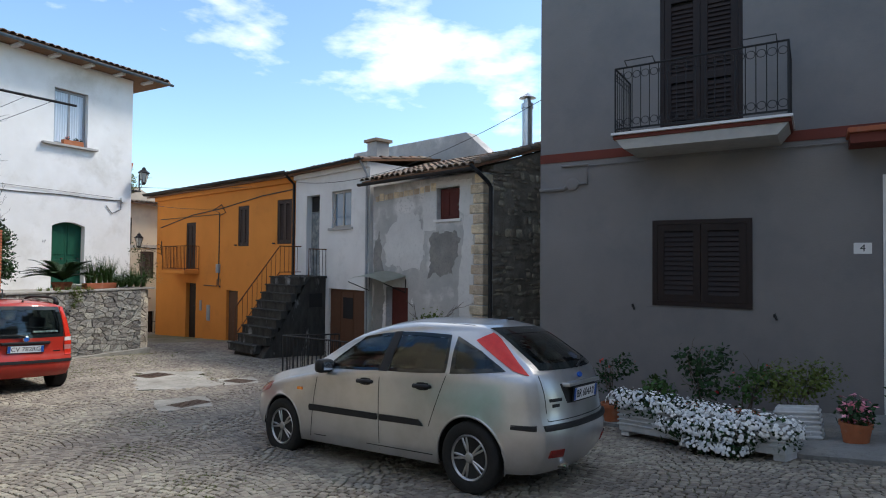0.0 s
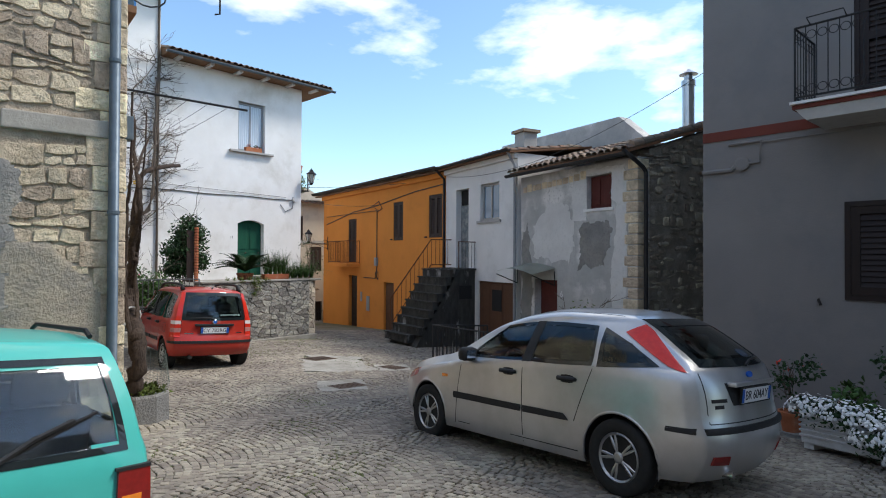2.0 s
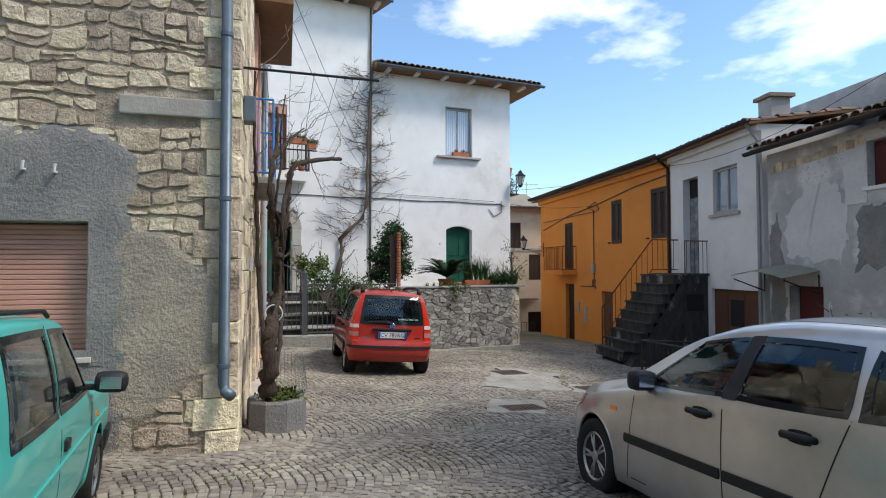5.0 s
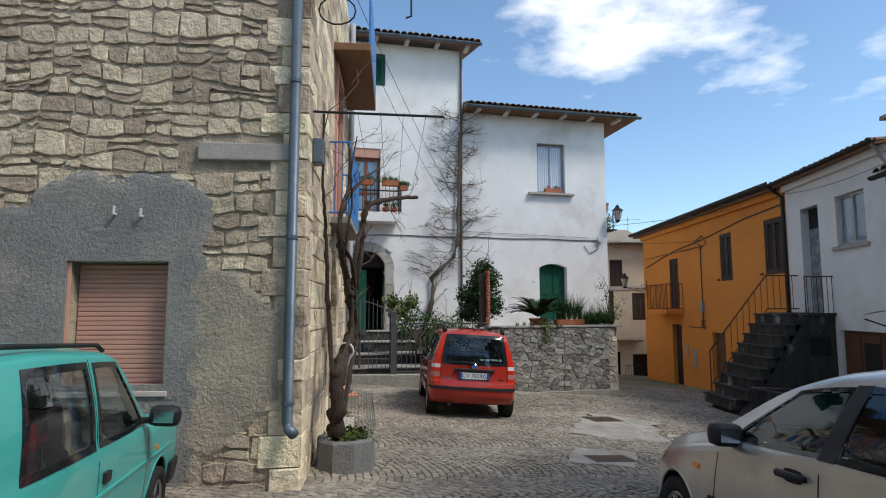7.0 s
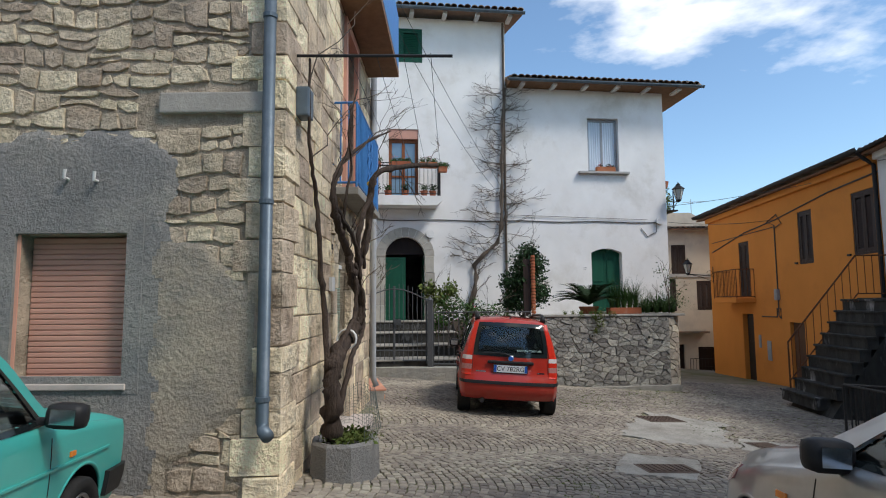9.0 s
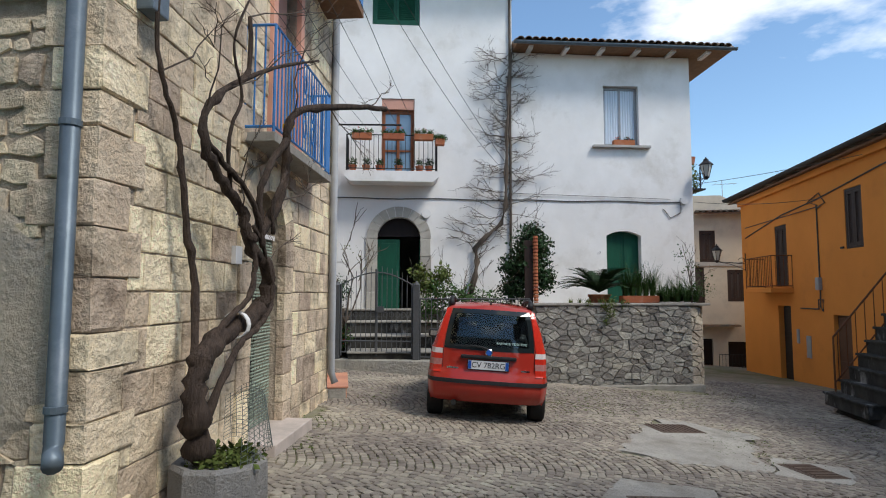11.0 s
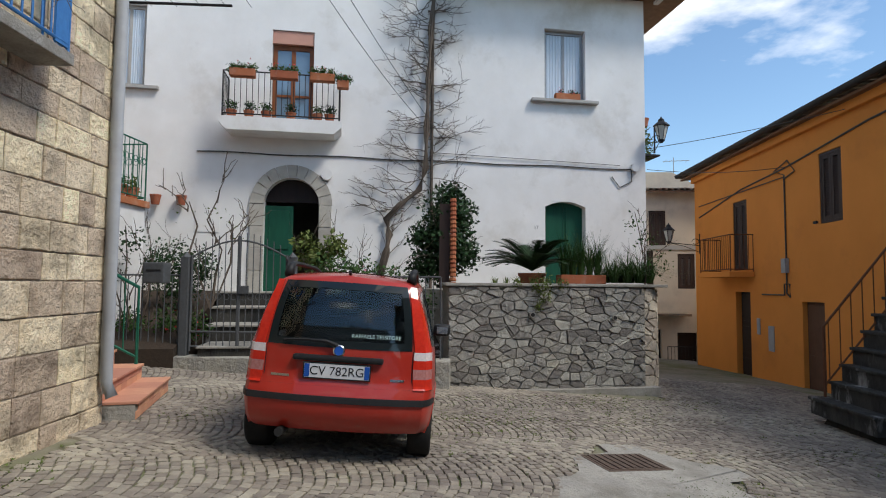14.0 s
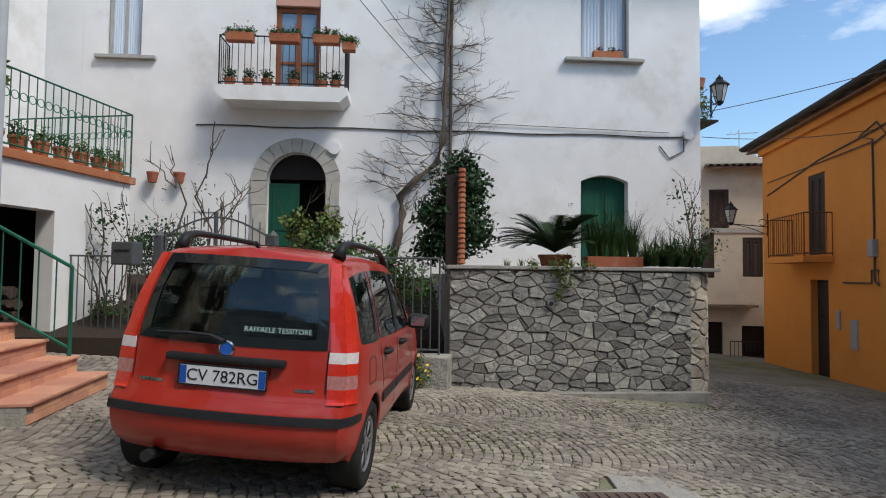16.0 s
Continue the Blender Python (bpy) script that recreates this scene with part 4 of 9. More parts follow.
rp = tile_roof(P, -0.05, 4.05, -0.35, 3.4, 3.88, 1.13, thick=0.06)
gutter(P, -0.1, 4.05, -0.42, 3.88, M["black_iron"], 0.07)
bm = bmesh.new()
tube(bm, [(3.95, -0.42, 3.94), (4.05, -0.3, 3.8), (4.07, 0.03, 3.6), (4.07, 0.12, 3.5), (4.07, 0.12, -0.9)], 0.045, 8)
part("downpipe", bm, M["black_iron"], P)
bm = bmesh.new()
vs = [[], []]
for k in range(9):
    t = k / 8
    x = -0.15 + 1.55 * t
    vs[0].append(bm.verts.new((x, -0.75, 1.28 + 0.17 * math.sin(math.pi * min(1, 0.15 + t * 0.75)))))
    vs[1].append(bm.verts.new((x, 0.0, 1.42 + 0.17 * math.sin(math.pi * min(1, 0.15 + t * 0.75)))))
for k in range(8):
    bm.faces.new((vs[0][k], vs[0][k + 1], vs[1][k + 1], vs[1][k]))
bmesh.ops.solidify(bm, geom=bm.faces[:], thickness=0.025)
part("door_canopy", bm, M["pale_metal"], P, "small pale curved door canopy")
bm = bmesh.new()
for x in (-0.12, 1.38):
    part("canopy_bracket", tube(bmesh.new(), [(x, -0.7, 1.3), (x, -0.02, 1.05), (x, -0.02, 1.4)], 0.014, 5), M["black_iron"], P)
# taller wall behind, with a chimney flue
prism_bm = bmesh.new()
prism(prism_bm, [(-4.6, 3.0), (2.2, 3.0), (2.2, 4.6), (1.76, 4.93), (0.95, 5.60), (-4.6, 5.68)], 2.6, 3.0)
part("upper_wall", prism_bm, M["old_plaster"], P)
bm = bmesh.new()
box(bm, 3.25, 3.75, 2.75, 3.15, 4.3, 5.0, bevel=0.03)
part("chimney", bm, M["old_plaster"], P)

# flue
fl = bmesh.new()
cyl(fl, (0, 0, 0), (0, 0, 1.75), 0.14, seg=20)
flue = part("steel_flue", fl, M["steel"])
flue.location = (-8.07, 13.06, 4.25)
tagged(flue, "stainless steel chimney flue with a conical cowl", "chimney")
fb = lathe(bmesh.new(), [(0.16, 1.62), (0.16, 1.75), (0.10, 1.78), (0.10, 1.88), (0.22, 1.9), (0.02, 2.04)], 20)
part("cowl", fb, M["steel"], flue)

# dark grey house
Q = empty("grey_house", facade(-5.29, 9.14, 8), "dark grey plastered house with black-brown shutters and a balcony", "house")
house_shell(Q, 0, 9.5, -1.2, 8.6, 8, M["grey_plaster"], [(1.93, 3.34, 1.19, 2.53), (2.04, 3.22, 3.8, 6.15), (4.95, 6.0, -0.6, 2.95)])
part("band", boxbm(0, 9.5, -0.015, -0.001, 3.6, 3.75), M["red_band"], Q, "red-brown string course")
part("roof", boxbm(-0.5, 10, -0.5, 8.4, 8.6, 8.8), M["roof_tile"], Q)
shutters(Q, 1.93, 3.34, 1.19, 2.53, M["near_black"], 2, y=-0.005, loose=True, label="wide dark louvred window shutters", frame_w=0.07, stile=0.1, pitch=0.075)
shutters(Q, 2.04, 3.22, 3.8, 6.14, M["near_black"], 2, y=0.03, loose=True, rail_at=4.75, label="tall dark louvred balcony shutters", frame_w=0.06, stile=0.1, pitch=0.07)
panel_door(Q, 5.03, 5.92, -0.6, 2.87, M["near_black"], 0.15, (1, 3), "dark front door")
part("door_surround", frame_bars(bmesh.new(), 4.87, 6.08, -0.6, 3.05, 0.085, -0.03, 0.1), M["white_paint"], Q)
part("balcony_slab", boxbm(1.54, 3.86, -0.86, 0.0, 3.715, 3.772, bevel=0.006), M["red_band"], Q, "thin balcony slab with red-brown edge")
part("balcony_top", boxbm(1.52, 3.88, -0.9, 0.0, 3.775, 3.81), M["white_paint"], Q)
part("balcony_soffit", prism(bmesh.new(), [(1.57, 3.713), (3.83, 3.713), (3.7, 3.56), (1.7, 3.56)], -0.84, 0.0), M["sill"], Q)
railing("balcony_railing", Q, [(1.57, 0, 3.81), (1.57, -0.84, 3.81), (3.83, -0.84, 3.81), (3.83, 0, 3.81)], 0.98, M["black_iron"], 0.125, bar=0.007, scroll=(0.16, 0.86))
bm = bmesh.new()
for x in (1.75, 3.3):
    tube(bm, [(x, -0.84, 4.79), (x, -1.0, 4.84), (x + 0.4, -1.0, 4.84), (x + 0.4, -0.84, 4.79)], 0.008, 5)
part("planter_bracket", bm, M["black_iron"], Q)
for x, z in ((1.63, 1.15), (3.62, 1.1)):
    bm = bmesh.new()
    tube(bm, [(x, 0, z), (x, -0.06, z), (x, -0.07, z + 0.04), (x + 0.03, -0.07, z - 0.05)], 0.018, 5)
    part("shutter_catch", bm, M["black_iron"], Q)
part("house_number_plate", boxbm(4.55, 4.75, -0.012, -0.001, 2.0, 2.15), M["white_paint"], Q)
text_part("house_number", "4", 0.13, M["ink"], Q, Matrix.Translation((4.65, -0.014, 2.075)) @ pose(0, 0, 0, 90, 0, 0))
bm = bmesh.new()
tube(bm, [(0.0, -0.025, 3.12), (0.45, -0.03, 3.12), (0.5, -0.03, 3.17)], 0.035, 6)
tube(bm, [(0.7, -0.03, 3.2), (0.85, -0.03, 3.2), (0.88, -0.03, 3.52), (0.4, -0.02, 3.52)], 0.022, 6)
tube(bm, [(0.88, -0.02, 3.5), (4.5, -0.02, 3.52)], 0.012, 5)
lathe(bm, [(0.11, 0), (0.11, 0.04), (0.07, 0.05)], 14, (0, 0, 0))
for v in bm.verts[-42:]:
    v.co = Vector((0.6 + v.co.x, -0.005 - v.co.z, 3.2 + v.co.y))
part("conduit", bm, M["grey_plaster"], Q)
cn = part("door_canopy", boxbm(4.5, 6.4, -0.5, 0, 3.42, 3.55), M["red_band"], Q)
tile = part("canopy_slab", boxbm(4.47, 6.43, -0.55, 0, 3.55, 3.62, bevel=0.015), M["terracotta"], Q)

# cream house closing the alley
C = empty("cream_house", facade(-28.0, 7.0, 90), "cream plastered three storey house at the end of the alley", "house")
house_shell(C, 0, 5.7, -3, 4.3, 6, M["cream"], [(3.35, 3.95, 2.5, 3.75), (4.35, 4.95, 0.95, 2.2), (2.7, 3.5, 0.9, 2.3), (3.1, 3.75, -2.4, -0.5), (4.3, 5.0, -2.4, -0.6)])
prism_bm = bmesh.new()
prism(prism_bm, [(-0.4, 4.3), (5.7, 4.3), (4.2, 5.15), (0.2, 5.15)], 0.0, 6)
part("gable", prism_bm, M["cream"], C)
tile_roof(C, 3.2, 6.0, -0.4, 6, 4.35, 1.2, thick=0.06)
part("band", boxbm(0, 5.7, -0.03, -0.001, 2.35, 2.5), M["sill"], C)
for x0, x1, z0, z1 in ((3.36, 3.94, 2.51, 3.74), (4.36, 4.94, 0.96, 2.19), (2.71, 3.49, 0.91, 2.29)):
    shutters(C, x0, x1, z0, z1, M["brown_wood"], 2)
panel_door(C, 3.11, 3.74, -2.4, -0.51, M["near_black"], 0.12, (1, 2))
panel_door(C, 4.31, 4.99, -2.4, -0.61, M["near_black"], 0.12, (1, 2))
part("door_hood", boxbm(3.0, 4.6, -0.6, 0, 0.0, 0.08), M["roof_tile"], C)
bm = bmesh.new()
tube(bm, [(5.6, -0.08, 4.3), (5.6, -0.08, -1.8)], 0.06, 8)
part("downpipe", bm, M["cream"], C)
railing("small_fence", C, [(3.8, -0.5, -1.95), (5.9, -0.5, -1.95)], 0.9, M["black_iron"], 0.12)
bm = bmesh.new()
tube(bm, [(4.6, 1, 5.0), (4.6, 1, 5.9)], 0.015, 5)
tube(bm, [(4.2, 1, 5.75), (5.2, 1, 5.8)], 0.01, 5)
for k in range(5):
    tube(bm, [(4.3 + k * 0.2, 0.8, 5.77), (4.3 + k * 0.2, 1.2, 5.77)], 0.006, 4)
part("antenna", bm, M["grey_pipe"], C)

# ---- stone house on the corner ----
SE = empty("stone_house", facade(-7.0, 1.05, 94.6), "rough limestone corner house with cement patches and a pink roller shutter", "house")
part("wall", wall_mesh(-8.0, -0.0, -0.8, 7.2, 0.45, [(-2.19, -1.3, 0.72, 1.95)]), M["mortar"], SE)
part("wall", boxbm(-8.0, -7.55, 0.45, 5.6, -0.8, 7.2), M["mortar"], SE)
part("ceiling_slab", boxbm(-7.5, -0.5, 0.5, 5.5, 7.0, 7.19), M["mortar"], SE)
sh = part("roller_shutter", boxbm(-2.185, -1.305, 0.14, 0.16, 0.73, 1.94), M["pink_shutter"], SE, "closed pink roller shutter")
slat_me = None
for k in range(26):
    z = 0.735 + k * 0.0462
    if slat_me is None:
        slat_me = part("slat", boxbm(-2.18, -1.31, 0.122, 0.139, 0, 0.042, bevel=0.008), M["pink_shutter"], sh, m=Matrix.Translation((0, 0, z))).data
    else:
        part("slat", slat_me, None, sh, m=Matrix.Translation((0, 0, z)))
part("window_sill", boxbm(-2.28, -1.24, -0.06, 0.12, 0.67, 0.72, bevel=0.008), M["marble"], SE)
part("shutter_jamb", boxbm(-2.25, -2.192, -0.01, 0.13, 0.72, 1.95), M["pink_wall"], SE)
rs = random.Random(11)


def render_depth(x, z):
    """How far inside the edge of the cement render a place of the side wall lies, in metres."""
    rag = 0.10 * noise.noise((x * 2.6, z * 2.6, 4)) + 0.06 * noise.noise((x * 8, z * 8, 7))
    top = 2.8 - 0.75 * max(0, abs(x + 1.75) - 0.55) ** 1.5 if x > -2.6 else 2.5 - 0.12 * (-2.6 - x)
    dark = min(top - z, (-0.92 - x) if z > 1.75 else 9)
    tan = min(1.88 - 1.0 * max(0, x + 0.65) - z, -0.12 - x, z - 0.08 - 0.7 * max(0, x + 0.85))
    low = min(0.5 - z, -1.25 - x)
    return max(min(dark, 9 if z > 1.75 else -0.95 - x), tan, low) + rag


polys = coursed(-7.9, -0.3, -0.75, 7.1, rs, lambda x, z: render_depth(x, z) < 0.12 and not (-1.15 < x and 2.93 < z < 3.2), (0.10, 0.24), (0.13, 0.33), 0.008, 0.10)
stones(SE, polys, 0.02, rs, M["stone"], M["stone_joined"], 300, lambda p: abs(p[0][0]) + 0.5 * abs(p[0][1] - 2))
# quoins at the corner, turning it
z0, k = -0.75, 0
while z0 < 7.0:
    hgt = rs.uniform(0.2, 0.33)
    w, w2 = (rs.uniform(0.34, 0.48), 0.3) if k % 2 else (rs.uniform(0.2, 0.3), 0.45)
    bm = boxbm(-w, 0.028, -0.022 - rs.uniform(0, 0.01), w2, z0 + 0.005, z0 + hgt - 0.005, bevel=0.014)
    for v in bm.verts:
        v.co += Vector((rs.uniform(-1, 1), rs.uniform(-1, 1), rs.uniform(-1, 1))) * 0.006
    part("quoin", bm, M["ashlar"], SE)
    z0, k = z0 + hgt, k + 1
# cement render, an uneven skin that thins out over the stones at its edge
for mat_name, label, inner in (("cement", "rough grey cement render round the window", True), ("cement_tan", "buff lime render smeared over the stones", False)):
    vv, ff, idx = [], [], {}
    nx, nz = 250, 117
    for i in range(nx + 1):
        for j in range(nz + 1):
            x, z = -7.9 + 7.7 * i / nx, -0.7 + 3.6 * j / nz
            d = render_depth(x, z)
            grey = x + 0.1 * noise.noise((x * 5, z * 5, 3)) + 0.05 * noise.noise((x * 15, z * 15, 3)) < -1.0 or z > 1.86
            if d > -0.03 and not (-2.22 < x < -1.27 and 0.69 < z < 1.98) and (grey or not inner):
                idx[i, j] = len(vv)
                skin = 0.002 + 0.028 * min(1, max(0, d + 0.02) / 0.1) + (0.004 if inner else 0)
                vv.append((x, -skin - 0.006 * noise.noise((x * 3, z * 3, 1)) - 0.004 * noise.noise((x * 14, z * 14, 1)), z))
    for i in range(nx):
        for j in range(nz):
            q = [(i, j), (i + 1, j), (i + 1, j + 1), (i, j + 1)]
            if all(c in idx for c in q):
                ff.append(tuple(idx[c] for c in q))
    part("cement_render", mesh_of("cement_render", vv, ff, M[mat_name], True), None, SE, label)
lint = part("lintel_render", frame_bars(bmesh.new(), -2.36, -1.14, 0.64, 2.1, 0.14, -0.04, -0.001), M["cement"], SE)
part("through_stone", boxbm(-1.05, -0.1, -0.05, 0.1, 2.98, 3.16, bevel=0.015), M["arch_stone"], SE, "long dressed pale stone")
for x, z in ((-1.55, 2.4), (-1.8, 2.42)):
    bm = bmesh.new()
    tube(bm, [(x, 0, z), (x, -0.09, z), (x + 0.01, -0.1, z + 0.07)], 0.014, 6)
    part("hook", bm, M["white_paint"], SE)
# drainpipe at the corner
bm = bmesh.new()
tube(bm, [(-0.1, -0.09, 7.1), (-0.1, -0.09, 0.42), (-0.08, -0.12, 0.36), (-0.02, -0.2, 0.33)], 0.052, 12)
dp = part("drainpipe", bm, M["zinc"], SE, "blue-grey metal drainpipe with worn paint", smooth=True)
for z in (0.6, 2.2, 3.8, 5.4):
    part("pipe_clip", lathe(bmesh.new(), [(0.053, z - 0.02), (0.06, z - 0.018), (0.06, z + 0.018), (0.053, z + 0.02)], 14, (-0.1, -0.09, 0)), M["zinc"], dp)

SN = empty("stone_dwelling", facade(-7.0, 1.05, 184.6), "squared limestone house front with an arched doorway and bead curtain", "house")
part("wall", wall_mesh(0.46, 5.28, -0.8, 7.2, 0.45, [(2.28, 3.25, -0.3, 2.32), (2.75, 3.55, 2.8, 5.1)]), M["mortar"], SN)
part("wall", boxbm(4.83, 5.28, 0.45, 8.0, -0.8, 7.2), M["mortar"], SN)
DCX, DCZ, DR = 2.765, 1.84, 0.48
bm = bmesh.new()
for sx in (-1, 1):
    pts = [(DCX + sx * DR * math.cos(a), DCZ + DR * math.sin(a)) for a in [math.pi / 2 * k / 8 for k in range(9)]] + [(DCX + sx * 0.486, 2.325)]
    prism(bm, pts, -0.004, 0.4)
part("arch_infill", bm, M["mortar"], SN)


def ashlar_rows(x0, x1, z0, z1, rnd):
    out = []
    z = z0
    while z < z1 - 0.1:
        h = rnd.uniform(0.2, 0.3)
        x = x0 - rnd.uniform(0, 0.3)
        while x < x1:
            w = rnd.uniform(0.2, 0.52)
            a, b = max(x, x0) + 0.004, min(x + w, x1) - 0.004
            if b - a > 0.08:
                out.append((a, b, z + 0.004, min(z + h, z1) - 0.004))
            x += w
        z += h
    return out


def clear_of(a, b, c, d):
    """Cuts a block back from the doorway, the balcony door and their arch."""
    for h in ((2.0, 3.53, -0.4, 2.1), (2.72, 3.58, 2.78, 5.12)):
        if a < h[1] and b > h[0] and c < h[3] and d > h[2]:
            if a < h[0] - 0.08:
                b = min(b, h[0] - 0.007)
            elif b > h[1] + 0.08:
                a = max(a, h[1] + 0.007)
            else:
                return None
    cx, cz = (a + b) / 2, (c + d) / 2
    if math.hypot(cx - DCX, cz - DCZ) < 0.86 and cz > 1.6:
        return None
    return (a, b, c, d)


count = 0
joined_v, joined_f = [], []
for blk in ashlar_rows(0.32, 5.26, -0.7, 7.1, rs):
    blk = clear_of(*blk)
    if not blk:
        continue
    a, b, c, d = blk
    poly = [(a, c), ((a + b) / 2, c + rs.uniform(-0.004, 0.004)), (b, c), (b, d), ((a + b) / 2, d), (a, d)]
    v, f = stone_geo(poly, rs.uniform(0.008, 0.022), rs, 0.02)
    part("ashlar_block", mesh_of("ashlar_block", v, f, M["ashlar"]), None, SN)
arch_ring(SN, DCX, DCZ, 0.475, 0.76, -0.28, 0.035, 9, M["ashlar"], rs, 7)
rough = voronoi(1.95, 3.6, 1.9, 2.75, 0.2, 0.15, 0.9, rs, 0.02, lambda x, z: math.hypot(x - DCX, z - DCZ) > 0.8)
stones(SN, rough, 0.04, rs, M["stone"], M["stone_joined"], 60)
# bead curtain in the doorway
cu = part("curtain_rail", boxbm(2.29, 3.24, 0.10, 0.16, 1.83, 1.88), M["white_paint"], SN)
for k in range(64):
    if 24 < k < 28:
        continue
    x = 2.3 + 0.0146 * k
    vv, ff = [], []
    n = 58
    r = 0.008
    for j in range(n):
        z = 1.83 - j * 0.0345
        ox, oy = rs.uniform(-0.001, 0.001) + (0.02 * (j / n) if k in (23, 24) else 0), 0.125 + rs.uniform(-0.006, 0.006)
        o = len(vv)
        vv += [(x + ox - r, oy, z), (x + ox, oy - r, z), (x + ox + r, oy, z), (x + ox, oy + r, z), (x + ox, oy, z + 0.016), (x + ox, oy, z - 0.016)]
        ff += [(o, o + 1, o + 4), (o + 1, o + 2, o + 4), (o + 2, o + 3, o + 4), (o + 3, o, o + 4), (o + 1, o, o + 5), (o + 2, o + 1, o + 5), (o + 3, o + 2, o + 5), (o, o + 3, o + 5)]
    part("bead_string", mesh_of("bead_string", vv, ff, M["bead"]), None, cu)
panel_door(SN, 2.29, 3.24, -0.28, 1.82, M["near_black"], 0.3, (2, 2), "dark inner door behind the bead curtain")
# black sheet paints the darkness in the head of the arch
part("fanlight", boxbm(2.29, 3.24, 0.28, 0.3, 1.83, 2.32), M["shade_black"], SN)
part("doorstep", boxbm(2.2, 3.4, -0.33, 0.4, -0.35, -0.17, bevel=0.012), M["marble"], SN, "worn pale marble doorstep")
text_part("house_number", "9", 0.16, M["ink"], SN, Matrix.Translation((1.85, -0.052, 1.98)) @ pose(0, 0, 0, 90, 0, 0))
part("house_number_plate", boxbm(1.83, 1.97, -0.06, -0.02, 1.5, 1.66), M["white_paint"], SN)
part("electric_box", boxbm(0.26, 0.45, -0.15, -0.03, 3.05, 3.32, bevel=0.015), M["zinc"], SN, "grey electric box")
# small blue balcony
part("balcony_slab", boxbm(2.02, 4.1, -0.32, 0.0, 2.66, 2.75, bevel=0.008), M["concrete"], SN)
part("balcony_panel", boxbm(2.77, 3.53, 0.12, 0.15, 2.8, 5.08), M["pink_shutter"], SN, "closed salmon roller shutter")
part("balcony_jamb", frame_bars(bmesh.new(), 2.62, 3.68, 2.75, 5.2, 0.13, -0.06, 0.1), M["pink_wall"], SN)
railing("balcony_railing", SN, [(2.06, 0, 2.75), (2.06, -0.29, 2.75), (4.06, -0.29, 2.75), (4.06, 0, 2.75)], 1.05, M["blue_iron"], 0.1, bar=0.009)
bm = bmesh.new()
for x in (3.0, 3.3):
    for z in (3.05, 3.3, 3.55):
        for s in (-1, 1):
            tube(bm, [(x + s * 0.05 * math.sin(a), -0.3, z + 0.1 * math.cos(a)) for a in [k * 0.5 for k in range(9)]], 0.008, 4)
part("scrollwork", bm, M["blue_iron"], SN)
part("blue_sheet", boxbm(3.9, 4.05, -0.3, -0.28, 2.78, 3.75), M["blue_iron"], SN)
# upper balcony above it
part("upper_balcony_slab", boxbm(2.3, 4.9, -0.55, 0.0, 5.25, 5.36, bevel=0.01), M["soffit"], SN)
part("upper_balcony_panel", boxbm(2.35, 4.85, -0.55, -0.52, 5.37, 6.3), M["blue_iron"], SN)
bm = bmesh.new()
tube(bm, [(5.18, -0.08, 7.1), (5.18, -0.08, 0.1), (5.18, -0.14, -0.05)], 0.055, 10)
part("drainpipe", bm, M["grey_pipe"], SN, smooth=True)

# ---- retaining wall and garden ----
S = empty("retaining_wall", facade(-15.96, 3.71, 103.5), "grey rubble retaining wall with a stone coping", "wall")
S["kind"] = "structure"
part("core", boxbm(0, 3.3, 0.02, 0.5, -1.4, 1.0), M["mortar_dark"], S)
rw = random.Random(5)
polys = voronoi(0.0, 3.3, -0.95, 0.98, 0.21, 0.115, 1.15, rw, 0.01)
stones(S, polys, 0.035, rw, M["wall_stone"], M["wall_stone_joined"], 300)
# rounded right end
bm = bmesh.new()
cyl(bm, (3.3, 0.42, -1.4), (3.3, 0.42, 1.0), 0.39, seg=24)
part("core", bm, M["mortar_dark"], S)
part("core", boxbm(3.3, 3.68, 0.42, 4.5, -1.6, 1.0), M["mortar_dark"], S)
bend = voronoi(0, 0.63, -1.0, 0.98, 0.2, 0.17, 1.0, rw, 0.018)
side = voronoi(0, 3.8, -1.2, 0.98, 0.26, 0.18, 1.0, rw, 0.018)
vv, ff = [], []
for p in bend:
    v, f = stone_geo(p, 0.035, rw)
    o = len(vv)
    for x, y, z in v:
        a = -math.pi / 2 + x / 0.4
        vv.append((3.3 + (0.4 - y) * math.cos(a), 0.42 + (0.4 - y) * math.sin(a), z))
    ff += [tuple(i + o for i in q) for q in f]
for p in side:
    v, f = stone_geo(p, 0.035, rw)
    o = len(vv)
    vv += [(3.69 - y, 0.45 + x, z) for x, y, z in v]
    ff += [tuple(i + o for i in q) for q in f]
ob = part("stonework", mesh_of("stonework", vv, ff, M["wall_stone_joined"]), None, S)
ob["kind"] = "stuff"
part("coping", boxbm(-0.05, 3.72, -0.05, 0.42, 1.0, 1.05, bevel=0.012), M["concrete"], S)
part("coping", boxbm(3.32, 3.74, 0.424, 4.5, 1.0, 1.05, bevel=0.012), M["concrete"], S)
part("footing", boxbm(-0.05, 3.5, -0.16, 0.05, -1.3, -0.74 + 0.12), M["concrete"], S)
for x, z in ((1.35, 0.55), (2.75, 0.5)):
    bm = bmesh.new()
    cyl(bm, (x, -0.08, z), (x, 0.1, z), 0.045, seg=14)
    part("drain_spout", bm, M["concrete"], S)
    # spout is solid; a black disc paints the shade of its bore
    bm = bmesh.new()
    cyl(bm, (x, -0.083, z), (x, -0.02, z), 0.032, seg=14)
    part("spout_bore", bm, M["shade_black"], S)

